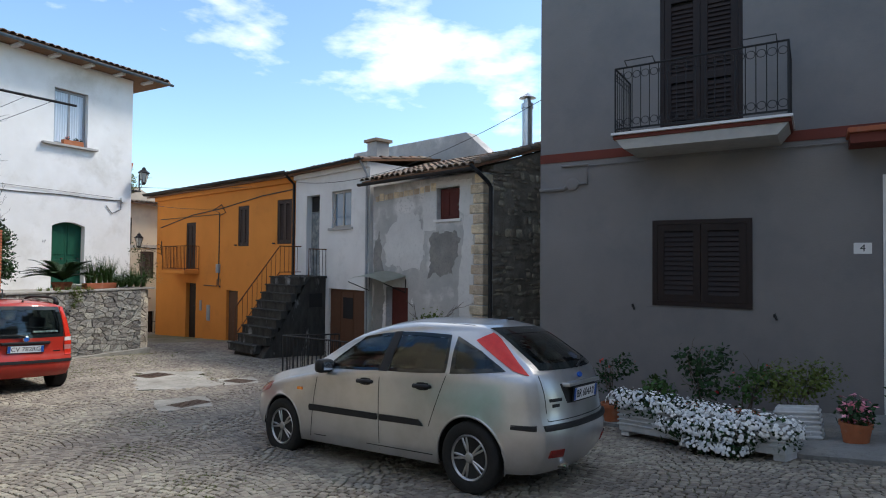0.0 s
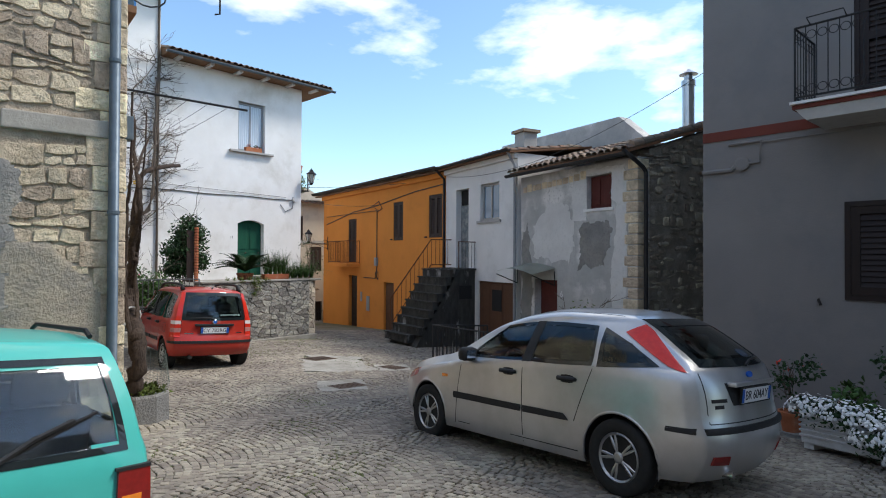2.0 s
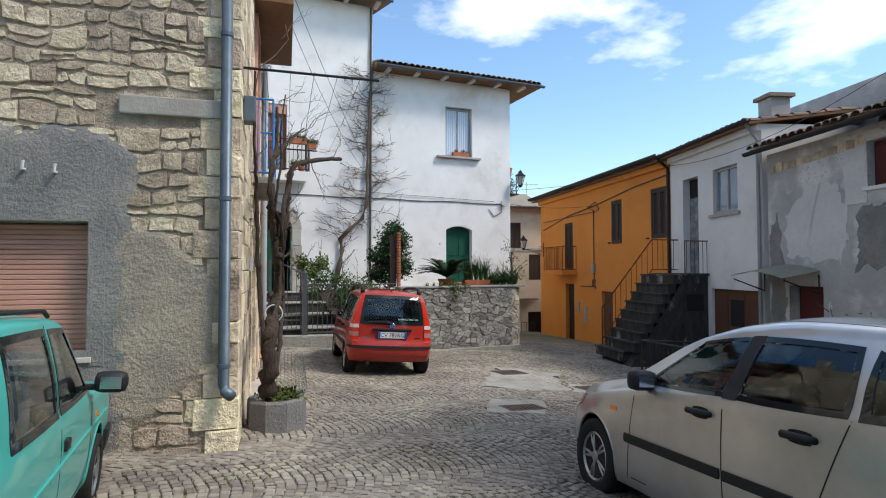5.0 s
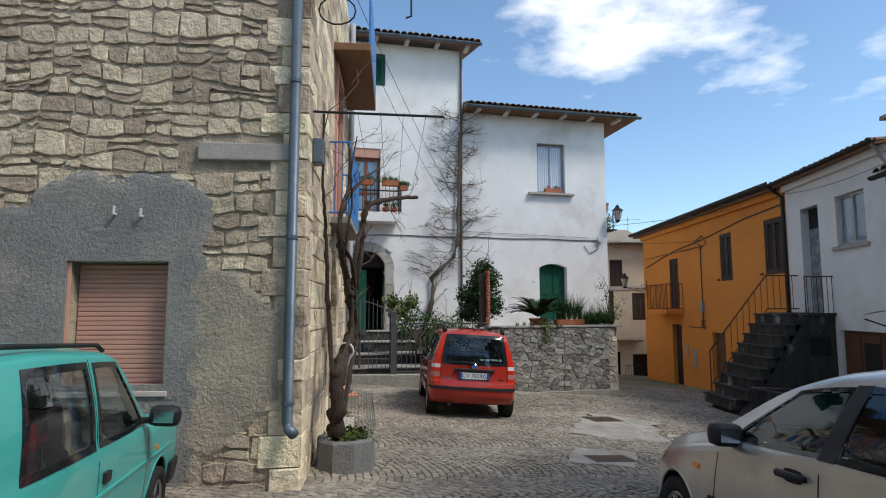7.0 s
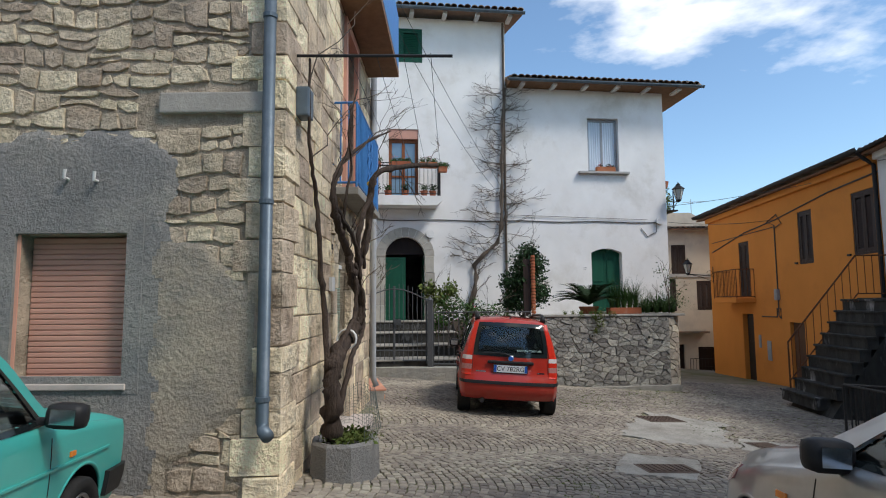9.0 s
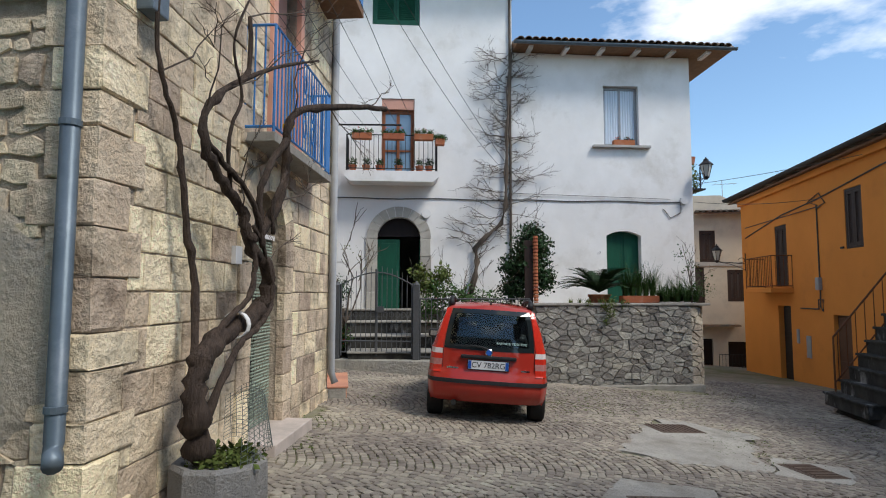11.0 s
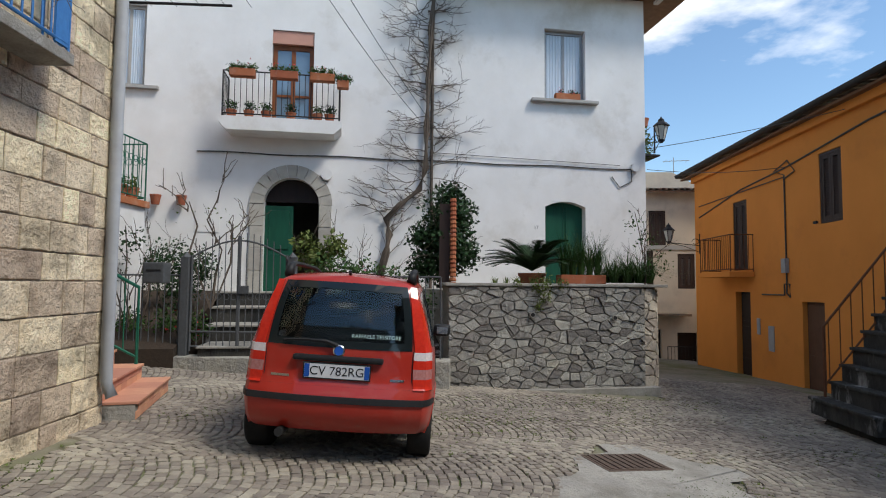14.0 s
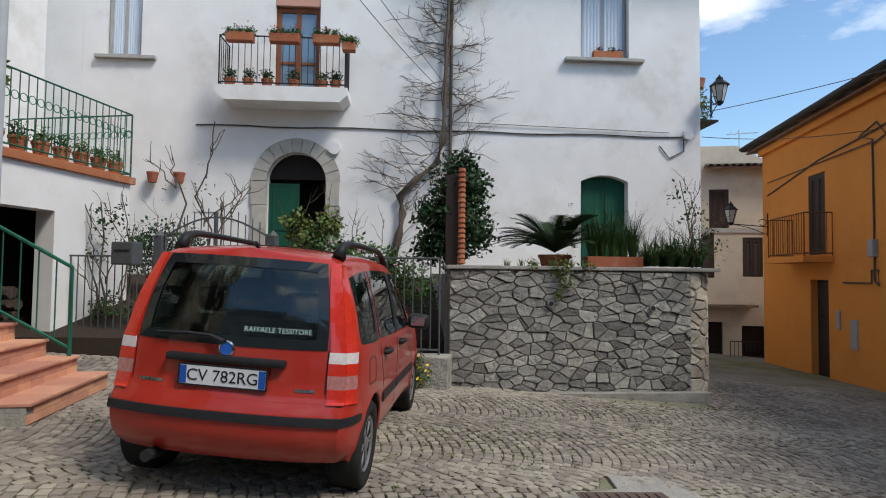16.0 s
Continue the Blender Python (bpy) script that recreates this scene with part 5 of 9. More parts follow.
# ---- stair to the white row house ----
ST = empty("outdoor_stair", pose(-15.25, 8.86, 0.03), "weathered black stone stair with a rusty iron rail", "stair")
n = 9
for k in range(n):
    z = -0.75 + (k + 1) * 0.232
    part("step", boxbm(0 if k else -0.12, 1.5 if k else 1.2, k * 0.15 - (0.06 if k == 0 else 0), k * 0.15 + 0.2, z - 0.232, z - 0.045), M["stair_dark"], ST)
    part("tread", boxbm(-0.02 if k else -0.14, 1.52 if k else 1.22, k * 0.15 - (0.09 if k == 0 else 0.03), k * 0.15 + 0.2, z - 0.042, z, bevel=0.008), M["stair_dark"], ST)
bm = bmesh.new()
prism(bm, [(0.02, -1.6), (2.42, -1.6), (2.42, 1.3), (1.54, 1.3), (0.02, -0.9)], 0, 1.48)
for v in bm.verts:
    v.co = Vector((v.co.y, v.co.x, v.co.z))
part("stair_wall", bm, M["stair_dark"], ST, "black-stained plaster stair wall")
part("landing", boxbm(-0.03, 1.56, 1.5, 2.44, 1.3, 1.36, bevel=0.01), M["stair_dark"], ST)
# no recess is cut: a flat black plate paints the niche's shade
part("niche", boxbm(1.478, 1.49, 1.55, 2.0, 0.45, 0.85), M["shade_black"], ST)
for pts, r in (([(0.03, 0.05, -0.5), (0.03, 0.05, 0.45), (0.03, 1.5, 2.25), (0.03, 2.3, 2.25)], 0.018), ([(0.03, 0.05, -0.35), (0.03, 1.5, 1.45), (0.03, 2.3, 1.45)], 0.014), ([(1.5, 1.5, 1.36), (1.5, 1.5, 2.15), (1.5, 2.35, 2.15)], 0.016)):
    part("handrail", tube(bmesh.new(), pts, r, 6), M["brown_iron"], ST)
for k in range(14):
    y = 0.12 + k * 0.155
    zb = -0.35 + min(1.8, (y - 0.05) * 1.241)
    bm = bmesh.new()
    tube(bm, [(0.03, y, zb), (0.03, y, zb + 0.8)], 0.008, 5)
    part("bar", bm, M["brown_iron"], ST)
for k in range(8):
    bm = bmesh.new()
    tube(bm, [(1.5, 1.55 + k * 0.11, 1.36), (1.5, 1.55 + k * 0.11, 2.15)], 0.007, 5)
    part("bar", bm, M["black_iron"], ST)

# black railing round the sunken yard
FN = empty("yard_railing", pose(0, 0, 0), "black iron railing round a sunken yard", "railing")


def gp(x, y, dz=0.0):
    return (x, y, ground_z(x, y) + dz)


railing("railing_frame", FN, [gp(-10.3, 8.7), gp(-10.47, 7.33), gp(-8.4, 7.5), gp(-6.3, 7.7)], 0.93, M["black_iron"], 0.115, bar=0.01, rail=0.017)

# ---- ground ----
def ground_sheet():
    xs = sorted({*np.arange(-34, 14, 0.5).tolist(), -400, -150, -80, -50, 30, 60, 150, 400})
    ys = sorted({*np.arange(-12, 18, 0.5).tolist(), -400, -150, -60, -25, 30, 60, 150, 400})
    vv = [(x, y, ground_z(x, y) - 0.012) for x in xs for y in ys]
    n = len(ys)
    ff = [(i * n + j, (i + 1) * n + j, (i + 1) * n + j + 1, i * n + j + 1) for i in range(len(xs) - 1) for j in range(n - 1)]
    return mesh_of("ground", vv, ff, M["joint"], True)


ground = part("ground", ground_sheet(), None)
tagged(ground, "sandy, mossy joints of a cobbled square", "ground", kind="structure")
PATCHES = [((-8.78, 4.06), (-9.74, 4.36), (-9.63, 5.18), (-8.70, 4.86)), ((-10.7, 4.5), (-13.0, 5.35), (-12.5, 6.55), (-10.6, 5.85)), ((-11.2, 6.28), (-11.05, 7.0), (-10.3, 6.68), (-10.42, 6.0))]


def inside(p, poly):
    s = 0
    for a, b in zip(poly, poly[1:] + poly[:1]):
        c = (b[0] - a[0]) * (p[1] - a[1]) - (b[1] - a[1]) * (p[0] - a[0])
        if c > 0:
            s += 1
    return s in (0, len(poly))


for k, q in enumerate(PATCHES):
    bm = bmesh.new()
    cx, cy = sum(p[0] for p in q) / 4, sum(p[1] for p in q) / 4
    rim = []
    for a, b in zip(q, q[1:] + q[:1]):
        for t in [i / 14 for i in range(14)]:
            x, y = a[0] + t * (b[0] - a[0]), a[1] + t * (b[1] - a[1])
            rough_edge = 1.0 if k == 1 else 0.2
            j = rough_edge * (0.3 * noise.noise((x * 2.3, y * 2.3, k)) + 0.12 * noise.noise((x * 9, y * 9, k)))
            i = rough_edge * (0.3 * noise.noise((x * 2.3, y * 2.3, k + 5)) + 0.12 * noise.noise((x * 9, y * 9, k + 5)))
            rim.append((x + j, y + i))
    top = [bm.verts.new((x, y, ground_z(x, y) + 0.012)) for x, y in rim]
    low = [bm.verts.new((x, y, ground_z(x, y) - 0.03)) for x, y in rim]
    cv = bm.verts.new((cx, cy, ground_z(cx, cy) + 0.012))
    for i in range(len(rim)):
        j = (i + 1) % len(rim)
        bm.faces.new((top[i], top[j], cv))
        bm.faces.new((top[i], low[i], low[j], top[j]))
    tagged(part("concrete_patch", bm, M["concrete"]), "worn pale concrete patch set in the cobbles", "pavement patch", kind="structure")


def grate(x, y, w, d, rz, label, slots=8, frame_mat=None):
    g = empty("drain_grate", on_ground(x, y, rz, 0.016), label, "drain cover")
    part("frame", frame_bars(bmesh.new(), -w / 2, w / 2, -d / 2, d / 2, 0.035, 0, 0.012), M["iron"], g, m=pose(0, 0, 0.0, 90, 0, 0) @ Matrix.Translation((0, -0.012, 0)))
    part("plate", boxbm(-w / 2 + 0.03, w / 2 - 0.03, -d / 2 + 0.03, d / 2 - 0.03, -0.01, 0.004), M["iron"], g)
    for i in range(slots):
        xx = -w / 2 + 0.07 + (w - 0.14) * i / (slots - 1)
        part("rib", boxbm(xx - 0.014, xx + 0.014, -d / 2 + 0.05, d / 2 - 0.05, 0.004, 0.012), M["iron"], g)


grate(-9.1, 4.68, 0.62, 0.36, 105, "rectangular iron drain grate in concrete")
grate(-12.4, 5.5, 0.66, 0.5, 110, "square iron manhole cover in a concrete patch")
grate(-10.74, 6.49, 0.52, 0.42, 20, "rusty iron drain grate among cobbles")


def cobbles():
    """Small basalt setts laid in overlapping arcs."""
    rnd = random.Random(21)
    near_v, far_v, far_f = [], [], []
    near = 0
    row, u0, u1 = 0.08, -19.5, 2.2
    y = -3.2
    mesh_cache = []
    while y < 10.6:
        x = u0 + rnd.random() * 0.1
        while x < u1:
            w = rnd.uniform(0.07, 0.1)
            cx = x + w / 2
            ph = (cx + 0.35 * y) / 1.55
            arc = 0.30 * abs(math.sin(math.pi * ph))
            sl = 0.30 * math.pi / 1.55 * math.cos(math.pi * ph) * (1 if math.sin(math.pi * ph) > 0 else -1)
            cy = y + arc + rnd.uniform(-0.006, 0.006)
            x += w
            if cy > 10.4 or (cx > -6.9 and cy > 9.0) or (cx < -6.9 and cy < 0.95 + 0.08 * (cx + 7) and cx > -12.6) or (cx > -6.95 - 0.08 * (cy - 1.05) and False):
                continue
            if cx < -6.95 and cy < 0.9 and cx > -11.7:
                continue
            if cx < -15.5 and cy < 3.4 or cx < -16.1 and cy < 7.1 and cy >= 3.3:
                continue
            if any(inside((cx, cy), q) for q in PATCHES) or (cx > -10.4 and cx < -6.3 and cy > 7.6):
                continue
            z = ground_z(cx, cy)
            an = math.atan(sl) * 0.75 + rnd.uniform(-0.06, 0.06)
            ca, sa = math.cos(an), math.sin(an)
            hw, hd, hh = w / 2 - 0.0045, row / 2 - 0.0045 + rnd.uniform(-0.003, 0.003), 0.011 + rnd.uniform(-0.003, 0.004)
            pts = []
            tx, ty = rnd.uniform(-0.05, 0.05), rnd.uniform(-0.05, 0.05)
            for f, zz in ((1.0, -0.014), (1.0, hh * 0.55), (0.74, hh)):
                for sx, sy in ((-1, -1), (1, -1), (1, 1), (-1, 1)):
                    lx, ly = sx * hw * f + rnd.uniform(-0.004, 0.004), sy * hd * f + rnd.uniform(-0.004, 0.004)
                    px, py = lx * ca - ly * sa, lx * sa + ly * ca
                    pts.append((px, py, zz + (px * tx + py * ty if zz > 0 else 0)))
            dzdx, dzdy = ground_z(cx + 0.05, cy) - ground_z(cx - 0.05, cy), ground_z(cx, cy + 0.05) - ground_z(cx, cy - 0.05)
            pts = [(p[0], p[1], p[2] + p[0] * dzdx * 10 + p[1] * dzdy * 10) for p in pts]
            fs = [(0, 1, 5, 4), (1, 2, 6, 5), (2, 3, 7, 6), (3, 0, 4, 7), (4, 5, 9, 8), (5, 6, 10, 9), (6, 7, 11, 10), (7, 4, 8, 11), (8, 9, 10, 11)]
            if -7.9 < cx < -6.2 and 2.0 < cy < 3.9 and near < 300:
                near += 1
                o = part("cobble", mesh_of("cobble", pts, fs, M["cobble"]), None, ground)
                o.location = (cx, cy, z)
            else:
                o = len(far_v)
                far_v += [(p[0] + cx, p[1] + cy, p[2] + z) for p in pts]
                far_f += [tuple(i + o for i in f) for f in fs]
        y += row
    ob = part("cobbles", mesh_of("cobbles", far_v, far_f, M["cobble_joined"]), None, ground)
    ob["kind"] = "stuff"


cobbles()
# plain unseen walls added behind the walk to block skylight and fill reflections
for nm, a in (("wall_south", (-6.8, 5.5, -9.5, -9.0, -0.5, 8)), ("wall_east", (5.5, 5.9, -9.5, 9.6, -0.5, 7.5))):
    tagged(part(nm, boxbm(*a), M["old_plaster"]), "plain unseen wall added to block skylight from the square", "wall", kind="structure")

# ---- cars ----


def smooth_curve(points):
    """A monotone cubic through (v, value) pairs, held level beyond its ends."""
    px, py = [float(p[0]) for p in points], [float(p[1]) for p in points]
    h = [b - a for a, b in zip(px, px[1:])]
    d = [(b - a) / k for a, b, k in zip(py, py[1:], h)]
    s = [d[0]] + [0.0 if a * b <= 0 else 2 * a * b / (a + b) for a, b in zip(d, d[1:])] + [d[-1]]

    def f(v):
        if v <= px[0]:
            return py[0]
        if v >= px[-1]:
            return py[-1]
        i = 0
        while v > px[i + 1]:
            i += 1
        t = (v - px[i]) / h[i]
        a, b = py[i] + t * t * (3 - 2 * t) * (py[i + 1] - py[i]), t * (1 - t)
        return a + h[i] * b * ((1 - t) * s[i] - t * s[i + 1])
    return f


def in_loop(p, loop):
    hit = False
    for (ax, ay), (bx, by) in zip(loop, loop[1:] + loop[:1]):
        if (ay > p[1]) != (by > p[1]) and p[0] < ax + (p[1] - ay) / (by - ay) * (bx - ax):
            hit = not hit
    return hit


def rounded(q, s, t, k):
    """A point of the four-cornered outline q with softened corners; s and t run from -1 to 1."""
    u, v = s * math.sqrt(1 - k * t * t / 2), t * math.sqrt(1 - k * s * s / 2)
    u, v = (u + 1) / 2, (v + 1) / 2
    return tuple((1 - v) * ((1 - u) * q[0][i] + u * q[1][i]) + v * ((1 - u) * q[3][i] + u * q[2][i]) for i in (0, 1))


def outline(q, k, grow=0.0, n=12):
    """The closed edge of that outline, grown or shrunk by a few centimetres."""
    wide = (math.dist(q[0], q[1]) + math.dist(q[3], q[2])) / 4
    high = (math.dist(q[0], q[3]) + math.dist(q[1], q[2])) / 4
    a, b = 1 + grow / wide, 1 + grow / high
    edge = [(-1 + 2 * i / n, -1) for i in range(n)] + [(1, -1 + 2 * i / n) for i in range(n)] + [(1 - 2 * i / n, 1) for i in range(n)] + [(-1, 1 - 2 * i / n) for i in range(n)]
    out = []
    for s, t in edge:
        u, v = s * math.sqrt(1 - k * t * t / 2) * a, t * math.sqrt(1 - k * s * s / 2) * b
        u, v = (u + 1) / 2, (v + 1) / 2
        out.append(tuple((1 - v) * ((1 - u) * q[0][i] + u * q[1][i]) + v * ((1 - u) * q[3][i] + u * q[2][i]) for i in (0, 1)))
    return out


LOW, MID, EDGE, TOP = 12, 15, 6, 20


class Shell:
    """A car's body surface: x forward from the rear axle, y to the left, z up from the road."""

    def __init__(self, rear, front, top, belt, width, roof, sill, wheels, arch, shoulder=0.07, bow=0.06, crown=0.03, flare=0.0):
        self.rear, self.front, self.top, self.belt, self.width, self.roof = [smooth_curve(p) for p in (rear, front, top, belt, width, roof)]
        self.sill, self.wheels, self.arch, self.shoulder, self.bow, self.crown, self.flare = sill, wheels, arch, shoulder, bow, crown, flare
        self.cuts = []
        self.known = {}

    def xs(self, u, z):
        a, b = self.rear(z), self.front(z)
        return a + u * (b - a)

    def u_of(self, x, z):
        a, b = self.rear(z), self.front(z)
        return min(1, max(0, (x - a) / (b - a)))

    def top_z(self, u):
        z = 1.2
        for _ in range(14):
            z = 0.5 * z + 0.5 * self.top(self.xs(u, z))
        return z

    def section(self, u):
        u = round(u, 3)
        if u in self.known:
            return self.known[u]
        zt = self.top_z(u)
        xn = self.xs(u, 0.6)
        zb = min(self.belt(xn), zt - 0.05)
        w = self.width(xn)
        k = min(1, max(0, (zt - zb - 0.1) / 0.4))
        wr = (1 - k) * w * 0.9 + k * min(self.roof(xn), w)
        pts = []
        near = min(abs(xn - wx) for wx in self.wheels)
        swell = self.flare * max(0, 1 - (near / (self.arch + 0.16)) ** 2)
        for i in range(LOW):
            t = i / (LOW - 1)
            bulge = 0.955 + 0.045 * math.sin(math.pi * (0.1 + 0.72 * t))
            pts.append((w * bulge - (0.02 if i == 0 else 0) + swell * max(0, 1 - t * 1.05) ** 0.6, self.sill + t * (zb - self.sill)))
        w0 = pts[-1][0]
        zs = max(zt - self.crown - self.shoulder * (0.35 + 0.65 * k), zb + 0.005)
        for i in range(1, MID + 1):
            t = i / MID
            pts.append((w0 - 0.014 * min(1, t * 6) + t * (wr - w0 + 0.014) + 0.02 * k * math.sin(math.pi * t), zb + t * (zs - zb)))
        for i in range(1, EDGE + 1):
            a = math.pi / 2 * i / EDGE
            pts.append((wr - 0.13 * (1 - math.cos(a)), zs + (zt - self.crown - zs) * math.sin(a)))
        for i in range(1, TOP + 1):
            t = 1 - i / TOP
            pts.append(((wr - 0.13) * t, zt - self.crown * t * t))
        self.known[u] = pts
        return pts

    def side_y(self, x, z):
        pts = self.section(self.u_of(x, z))[:LOW + MID]
        return float(np.interp(z, [p[1] for p in pts], [p[0] for p in pts]))

    def rear_x(self, y, z):
        w = self.side_y(self.rear(z) + 0.001, z)
        f = min(1, abs(y) / max(w, 0.05))
        return self.rear(z) - self.bow * (1 - f ** 2.5)

    def roof_z(self, x, y):
        z = 1.2
        for _ in range(10):
            pts = self.section(self.u_of(x, z))[LOW + MID - 1:][::-1]
            z = 0.5 * z + 0.5 * float(np.interp(abs(y), [p[0] for p in pts], [p[1] for p in pts]))
        return z

    def opened(self, face):
        c = face.calc_center_median()
        for kind, loop in self.cuts:
            if kind == "side" and abs(c.y) > 0.35 and in_loop((c.x, c.z), loop):
                return True
            if kind == "rear" and c.x < self.rear(c.z) + 0.06 and in_loop((c.y, c.z), loop):
                return True
            if kind == "top" and c.z > 0.8 and in_loop((c.x, c.y), loop):
                return True
        return False

    def mesh(self, nu=150):
        us = [i / nu for i in range(nu + 1)]
        secs = [self.section(u) for u in us]
        bm = bmesh.new()
        grid = {}
        n = len(secs[0])
        for side in (1, -1):
            for i, s in enumerate(secs):
                for j, (y, z) in enumerate(s):
                    if side == -1 and j == n - 1:
                        grid[i, j, side] = grid[i, j, 1]
                        continue
                    grid[i, j, side] = bm.verts.new((self.xs(us[i], z), side * y, z))
            dead = set()
            for i in range(nu + 1):
                for j in range(LOW + 2):
                    v = grid[i, j, side]
                    if any(math.hypot(v.co.x - wx, v.co.z - 0.3) < self.arch for wx in self.wheels):
                        dead.add((i, j))
            for i in range(nu):
                for j in range(n - 1):
                    q = [(i, j), (i + 1, j), (i + 1, j + 1), (i, j + 1)]
                    if all(c in dead for c in q):
                        continue
                    vs = [grid[a, b, side] for a, b in q]
                    if len(set(vs)) == 4:
                        bm.faces.new(vs if side == 1 else vs[::-1])
            for c in dead:
                v = grid[c[0], c[1], side]
                if v.link_faces:
                    wx = min(self.wheels, key=lambda q: abs(v.co.x - q))
                    d = max(1e-4, math.hypot(v.co.x - wx, v.co.z - 0.3))
                    v.co.x, v.co.z = wx + (v.co.x - wx) * self.arch / d, 0.3 + (v.co.z - 0.3) * self.arch / d
        m = 44
        for end, fx in ((0, -1), (nu, 1)):
            cols = []
            for c in range(m + 1):
                f = math.sin(math.pi / 2 * (1 - 2 * c / m))
                if c in (0, m):
                    cols.append([grid[end, j, 1 if c == 0 else -1] for j in range(n)])
                else:
                    cols.append([bm.verts.new((self.xs(us[end], z) + fx * self.bow * (1 - abs(f) ** 2.5), y * f, z)) for y, z in secs[end]])
            for a, b in zip(cols, cols[1:]):
                for j in range(n - 1):
                    vs = [a[j], a[j + 1], b[j + 1], b[j]]
                    if len(set(vs)) == 4:
                        bm.faces.new(vs)
        bmesh.ops.remove_doubles(bm, verts=bm.verts, dist=0.0006)
        bmesh.ops.delete(bm, geom=[f for f in bm.faces if self.opened(f)], context="FACES")
        bmesh.ops.delete(bm, geom=[v for v in bm.verts if not v.link_faces], context="VERTS")
        bmesh.ops.recalc_face_normals(bm, faces=bm.faces)
        return bm

    def spot(self, kind, side=1, off=0.006):
        if kind == "side":
            return lambda a, b: (max(a, self.rear(b)), side * (self.side_y(a, b) + off), b)
        if kind == "rear":
            def tail(a, b):
                w = self.side_y(self.rear(b) + 0.001, b)
                a = max(-w, min(w, a))
                return (self.rear_x(a, b) - off, a * (1 + off / w), b)
            return tail
        return lambda a, b: (a, b, self.roof_z(a, b) + off)

    def back(self, kind, side, thick):
        return Vector({"side": (0, -side * thick, 0), "rear": (thick, 0, 0), "top": (0, 0, -thick)}[kind])

    def side_patch(self, q, off=0.006, side=1, nx=14, nz=6, thick=0.012, k=0.0):
        """A thin panel on the flank, its four corners given as (x, z)."""
        return self._patch(self.spot("side", side, off), q, nx, nz, self.back("side", side, thick), k)

    def rear_patch(self, q, off=0.006, nx=14, nz=6, thick=0.012, k=0.0):
        """A thin panel on the tail, its four corners given as (y, z)."""
        return self._patch(self.spot("rear", 1, off), q, nx, nz, self.back("rear", 1, thick), k)

    def top_patch(self, q, off=0.006, nx=10, nz=16, thick=0.012, k=0.0):
        """A thin panel on the windscreen, bonnet or roof, its four corners given as (x, y)."""
        return self._patch(self.spot("top", 1, off), q, nx, nz, self.back("top", 1, thick), k)

    def _patch(self, f, q, nx, nz, back, k=0.0):
        bm = bmesh.new()
        g = [[], []]
        for layer in range(2):
            for i in range(nx + 1):
                row = []
                for j in range(nz + 1):
                    a, b = rounded(q, 2 * i / nx - 1, 2 * j / nz - 1, k)
                    row.append(bm.verts.new(Vector(f(a, b)) + (back if layer else Vector((0, 0, 0)))))
                g[layer].append(row)
        for layer in range(2):
            for i in range(nx):
                for j in range(nz):
                    bm.faces.new((g[layer][i][j], g[layer][i + 1][j], g[layer][i + 1][j + 1], g[layer][i][j + 1]))
        for i in range(nx):
            for j in (0, nz):
                bm.faces.new((g[0][i][j], g[0][i + 1][j], g[1][i + 1][j], g[1][i][j]))
        for j in range(nz):
            for i in (0, nx):
                bm.faces.new((g[0][i][j], g[0][i][j + 1], g[1][i][j + 1], g[1][i][j]))
        return bm

    def ring(self, kind, q, k, inner, outer, side=1, off=0.01, thick=0.025):
        """The rubber round a window: a flat band that follows its outline."""
        bm = bmesh.new()
        f, back = self.spot(kind, side, off), self.back(kind, side, thick)
        rows = []
        for grow, deep in ((inner, 1), (inner, 0), (outer, 0), (outer, 1)):
            rows.append([bm.verts.new(Vector(f(*p)) + (back if deep else Vector((0, 0, 0)))) for p in outline(q, k, grow)])
        n = len(rows[0])
        for a, b in zip(rows, rows[1:] + rows[:1]):
            for i in range(n):
                bm.faces.new((a[i], a[(i + 1) % n], b[(i + 1) % n], b[i]))
        return bm


def wheel(car, x, side, r, y, spokes, rim_r=0.19, double=0.16, fat=0.012):
    m = Matrix.Translation((x, side * y, r)) @ pose(0, 0, 0, -90 * side, 0, 0)
    w = part("wheel", lathe(bmesh.new(), [(rim_r, -0.10), (r * 0.93, -0.105), (r * 0.99, -0.085), (r, -0.05), (r, 0.05), (r * 0.99, 0.078), (r * 0.93, 0.095), (rim_r + 0.012, 0.088), (rim_r, 0.07)], 36), M["tyre"], car, m=m, smooth=True)
    bm = lathe(bmesh.new(), [(rim_r, 0.0), (rim_r + 0.004, 0.075), (rim_r - 0.006, 0.085), (rim_r - 0.02, 0.07), (rim_r - 0.025, 0.02), (0.03, 0.015)], 32)
    part("rim", bm, M["alloy"], w, smooth=False)
    part("brake_disc", lathe(bmesh.new(), [(rim_r - 0.026, 0.022), (0.02, 0.024)], 24), M["tyre"], w)
    for k in range(spokes):
        a = 2 * math.pi * k / spokes
        for da in (-double, double):
            bm = bmesh.new()
            c, s = math.cos(a + da), math.sin(a + da)
            c0, s0 = math.cos(a + da * 0.4), math.sin(a + da * 0.4)
            tube(bm, [(0.03 * c0, 0.03 * s0, 0.06), (rim_r * 0.6 * c, rim_r * 0.6 * s, 0.066), (rim_r * 0.97 * c, rim_r * 0.97 * s, 0.06)], fat, 6)
            part("spoke", bm, M["alloy"], w)
    part("hub_cap", lathe(bmesh.new(), [(0.045, 0.05), (0.045, 0.075), (0.03, 0.085), (0.001, 0.087)], 16), M["alloy"], w)
    return w


